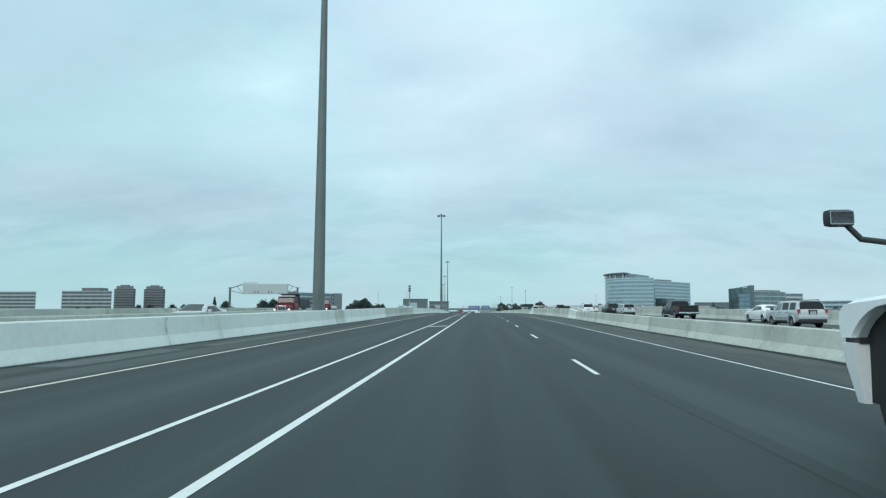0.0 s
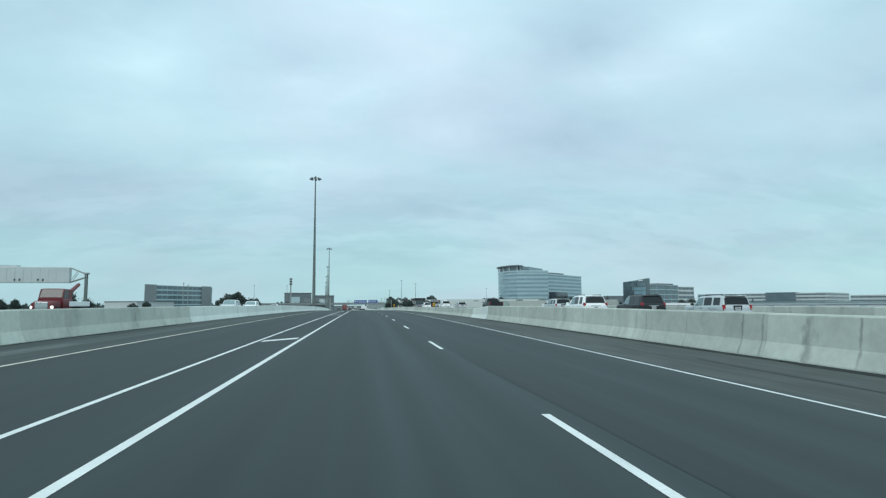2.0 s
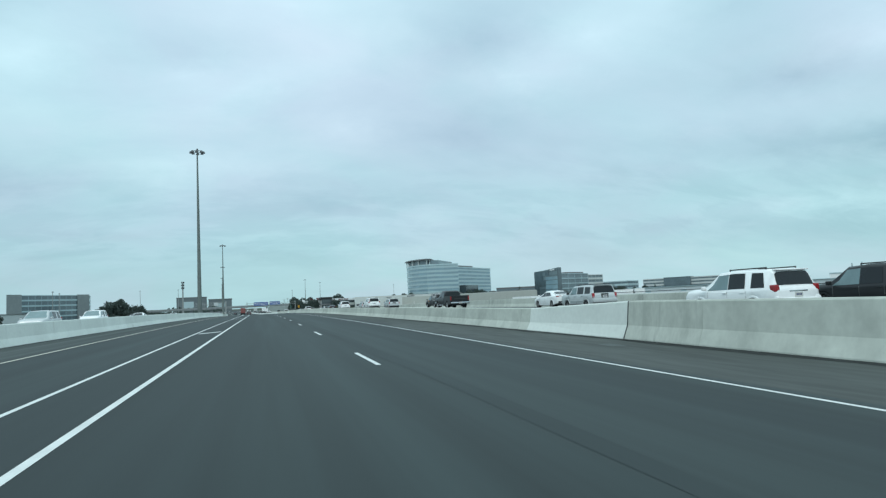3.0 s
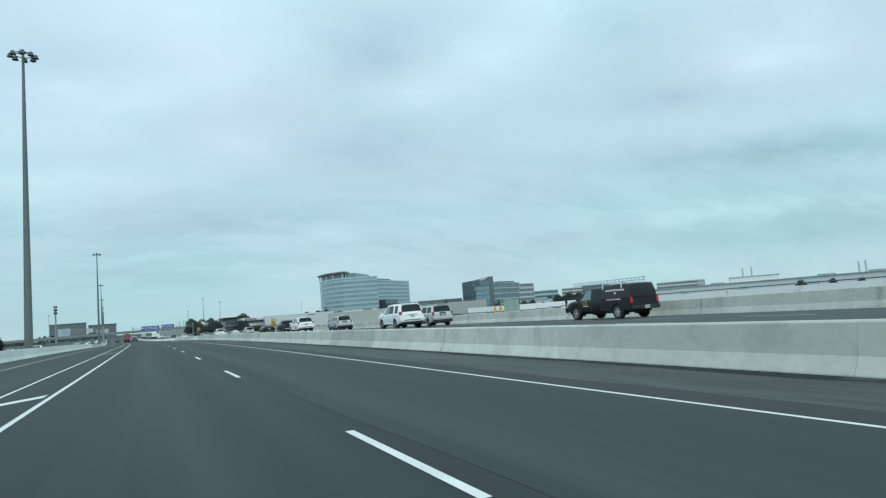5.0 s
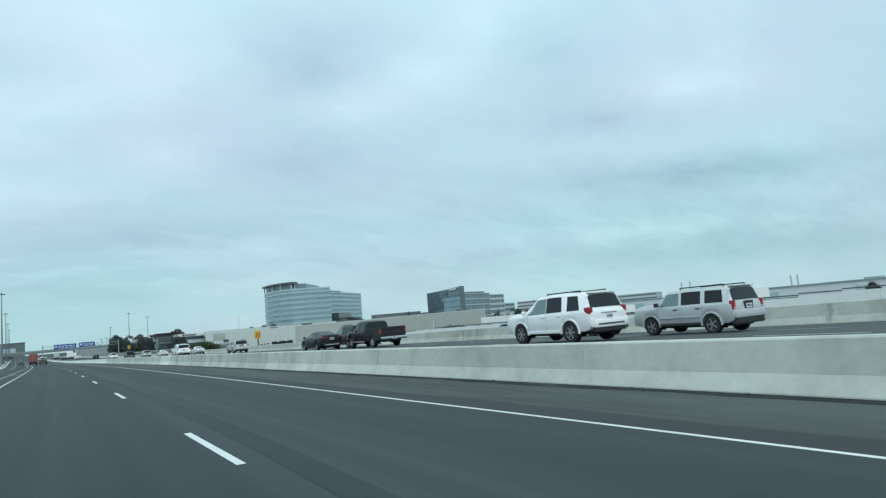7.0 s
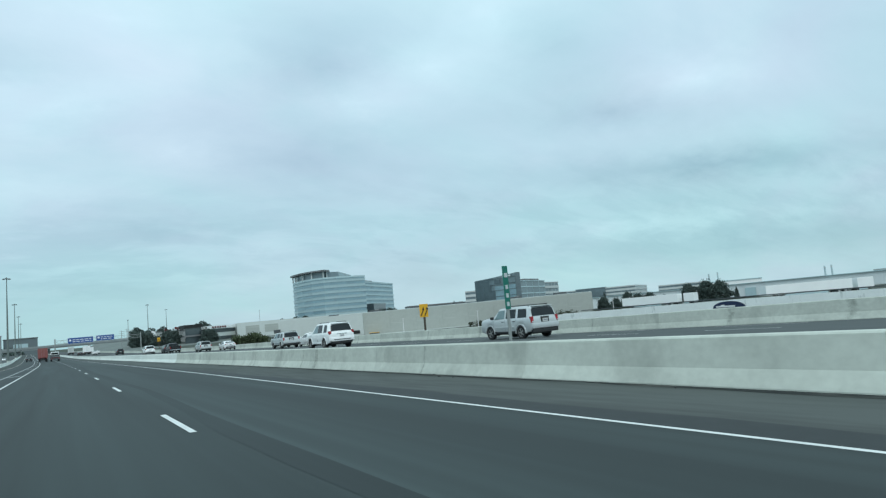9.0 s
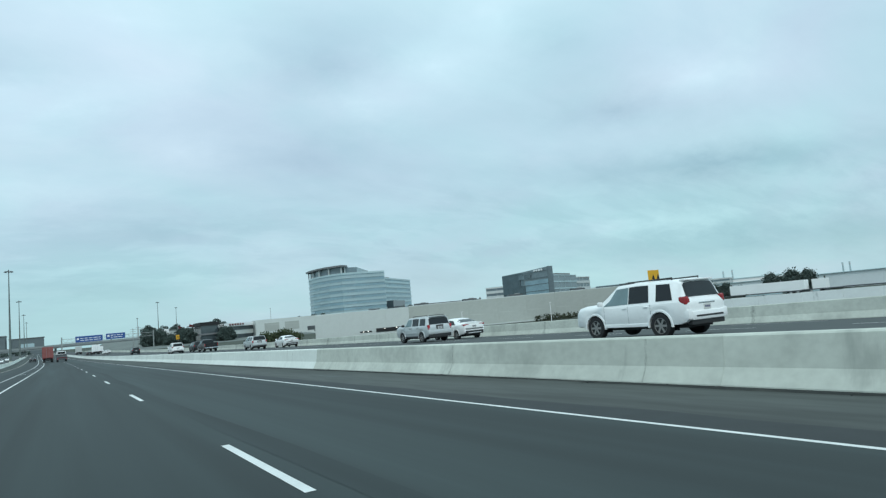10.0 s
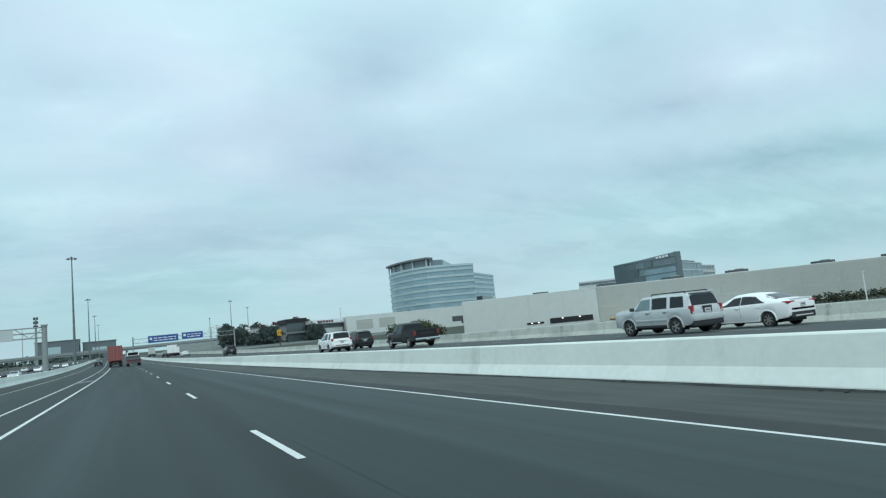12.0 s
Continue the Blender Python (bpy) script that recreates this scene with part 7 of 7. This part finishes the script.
# behind the low white wall and the warehouse's end
for x, y, i, k in ((151.5, 444, 5, 0.66), (154, 446, 3, 0.60), (158, 445, 6, 0.6), (163, 444, 5, 0.80), (167, 443, 6, 0.74), (171, 441, 5, 0.70), (176, 439, 6, 0.55), (179.5, 431, 5, 0.92), (183.5, 427, 6, 1.06), (187.5, 424, 5, 0.95), (196, 424, 4, 0.5), (225, 330, 6, 0.62), (222, 315, 5, 0.55), (220, 303, 6, 0.5), (221, 290, 6, 0.42), (205, 436, 3, 0.35)):
    plant(i, x, y, k, -2.6)
# left side
for x, y, i, k in ((-163, 812, 1, 2.0), (-152, 812, 0, 2.0), (-146, 812, 1, 1.6), (-170, 815, 1, 1.5), (-112, 676, 6, 1.5), (-108, 678, 5, 1.4), (-520, 800, 5, 1.1), (-505, 800, 6, 1.2), (-440, 800, 6, 1.5), (-425, 800, 5, 1.5), (-395, 800, 6, 1.6), (-380, 800, 5, 1.5), (-96, 236, 3, 0.55), (-92, 236, 5, 0.6), (-80, 240, 6, 0.7), (-76, 240, 5, 0.7), (-72, 241, 6, 0.5), (-118, 420, 0, 0.6), (-128, 430, 1, 0.6)):
    plant(i, x, y, k)
# in front of the glass blocks
for x, y, i, k in ((205, 770, 1, 1.5), (215, 775, 0, 1.4), (226, 790, 1, 1.5), (262, 690, 3, 1.3), (236, 700, 3, 1.2), (232, 690, 1, 1.2), (130, 760, 1, 1.4), (120, 765, 0, 1.2), (140, 770, 0, 1.3), (112, 770, 4, 1.0), (108, 772, 4, 0.9)):
    plant(i, x, y, k)
for o in kinds:
    o.matrix_basis = Matrix.Translation((400 + 14 * kinds.index(o), 780, -3))
woods = bmesh.new()
for k in range(1500):
    a = rnd.random()
    x = -700 + 1500 * a
    y = 1250 + 150 * rnd.random()
    if -90 < x < 0:
        continue
    hh = 9 + 4 * math.sin(x * 0.031) + 3 * math.sin(x * 0.11 + 1)
    leaves(woods, rnd, (x, y, GZ + hh * 0.45 * rnd.uniform(0.3, 1.5)), (4, 4, 3.5), 8, 1.5)
whole("far_woods", woods, TREE_M, "dark uneven tree line along the horizon", "woods", "stuff")
hedge = bmesh.new()
for k in range(420):
    f = rnd.random()
    p = Vector((92, 437)).lerp(Vector((146, 417)), f)
    hh = 1.0 + 0.25 * math.sin(f * 17) + (0.9 if 0.48 < f < 0.58 else 0)
    leaves(hedge, rnd, (p.x, p.y + rnd.uniform(-1, 1), zroad(430) - 1.75 + (hh * 0.5 + 1.0) * rnd.uniform(0.15, 1.08)), (0.8, 0.8, hh * 0.4), 14, 0.16)
whole("hedge", hedge, HEDGE_M, "brownish green hedge at the foot of a warehouse", "hedge", "stuff")
scrub = bmesh.new()
for k in range(200):
    f = rnd.random()
    p = Vector((35.0 + 10.5 * f, 495 - 3 * f + rnd.uniform(-2.5, 2.5), zroad(495) - 0.5))
    hh = 2.6 + 1.0 * math.sin(f * 3.1) + 0.5 * math.sin(f * 11 + 1.0)
    leaves(scrub, rnd, (p.x, p.y, p.z + hh * 0.5 * rnd.uniform(0.4, 1.4)), (1.3, 1.3, hh * 0.4), 14, 0.24)
whole("scrub", scrub, BUSH_M, "olive green scrub behind the collector road", "shrubs", "stuff")

# ---- small wear on the road: debris along the barrier foot, sealed cracks, repair patches ----
rd = random.Random(77)
deb = bmesh.new()
for k in range(360):
    s = 10 + 390 * rd.random()
    side = rd.random() < 0.75
    o = off_right(s) - 0.02 - 0.25 * rd.random() ** 2 if side else off_left(s) + 0.02 + 0.3 * rd.random() ** 2
    p = RP(s, o, 0.0)
    k2 = rd.uniform(0.008, 0.030)
    box(deb, p.x, p.y, p.z, k2 * rd.uniform(0.6, 1.6), k2 * rd.uniform(0.8, 2.6), k2 * rd.uniform(0.3, 0.7), rd.uniform(0, 180))
whole("road_debris", deb, GRIT, "scattered grit and small rubbish along the barrier foot", "debris", "stuff")
tuft = bmesh.new()
for s0 in (205.5, 296.4):
    for k in range(16):
        a = rd.uniform(0, 6.28)
        p = RP(s0 + rd.uniform(-0.22, 0.22), off_right(s0) - 0.04 - 0.08 * rd.random(), 0.0)
        q = p + Vector((0.07 * math.cos(a), 0.07 * math.sin(a), rd.uniform(0.03, 0.08)))
        w = Vector((-math.sin(a), math.cos(a), 0)) * 0.007
        tuft.faces.new([tuft.verts.new(v) for v in (p - w, p + w, q)])
whole("weeds", tuft, BUSH_M, "small dry weeds growing at the barrier foot", "weeds", "stuff")
TAR = mat("crack_sealant", (0.021, 0.027, 0.028), 0.8, var=0.2, uv=True)
PATCH = mat("asphalt_patch", (0.10, 0.115, 0.112), 0.9, var=0.25, scale=1.2, fine=12, uv=True, spec=0.25)


def wander(s0, s1, off, amp, seed, width, name, material, label, category):
    """A thin uneven ribbon along the road."""
    f = lambda s: off + amp * (math.sin(s * 0.61 + seed) + 0.5 * math.sin(s * 1.9 + 2 * seed))
    whole(name, strip(s0, s1, lambda s: f(s) - width / 2, lambda s: f(s) + width / 2, 0.0035, 0.7), material, label, category, "structure")


for s0, s1, off, w in ((60, 84, 6.6, 0.10), (330, 350, -8.2, 0.1)):
    wander(s0, s1, off, 0.04, s0 * 0.1, w, "sealed_crack", TAR, "dark sealed crack along the shoulder", "road crack")
whole("paving_seam", strip(130, 900, 5.16, lambda s: 5.68 + 0.35 * ragged(s, 5), 0.0036, 0.8), TAR, "darker band of newer asphalt lapping over the shoulder", "paving seam", "structure")
for s, off, ln, w in ((104.5, 6.35, 0.5, 0.22), (112.0, 6.9, 0.7, 0.3), (27.0, -8.5, 5.0, 0.8), (33.5, -8.2, 11.0, 0.5), (62.0, -8.3, 5.0, 0.9), (70.5, -8.6, 7.0, 0.7), (82.0, -8.2, 9.0, 0.6), (318, 6.4, 1.6, 0.16), (347, 6.7, 6.5, 0.28)):
    whole("road_patch", strip(s, s + ln, lambda t: off - w / 2 + 0.25 * ragged(t, s), lambda t: off + w / 2 + 0.25 * ragged(t * 1.3, s + 1), 0.0038, 0.35), PATCH, "pale worn patch on the asphalt shoulder", "road patch", "structure")
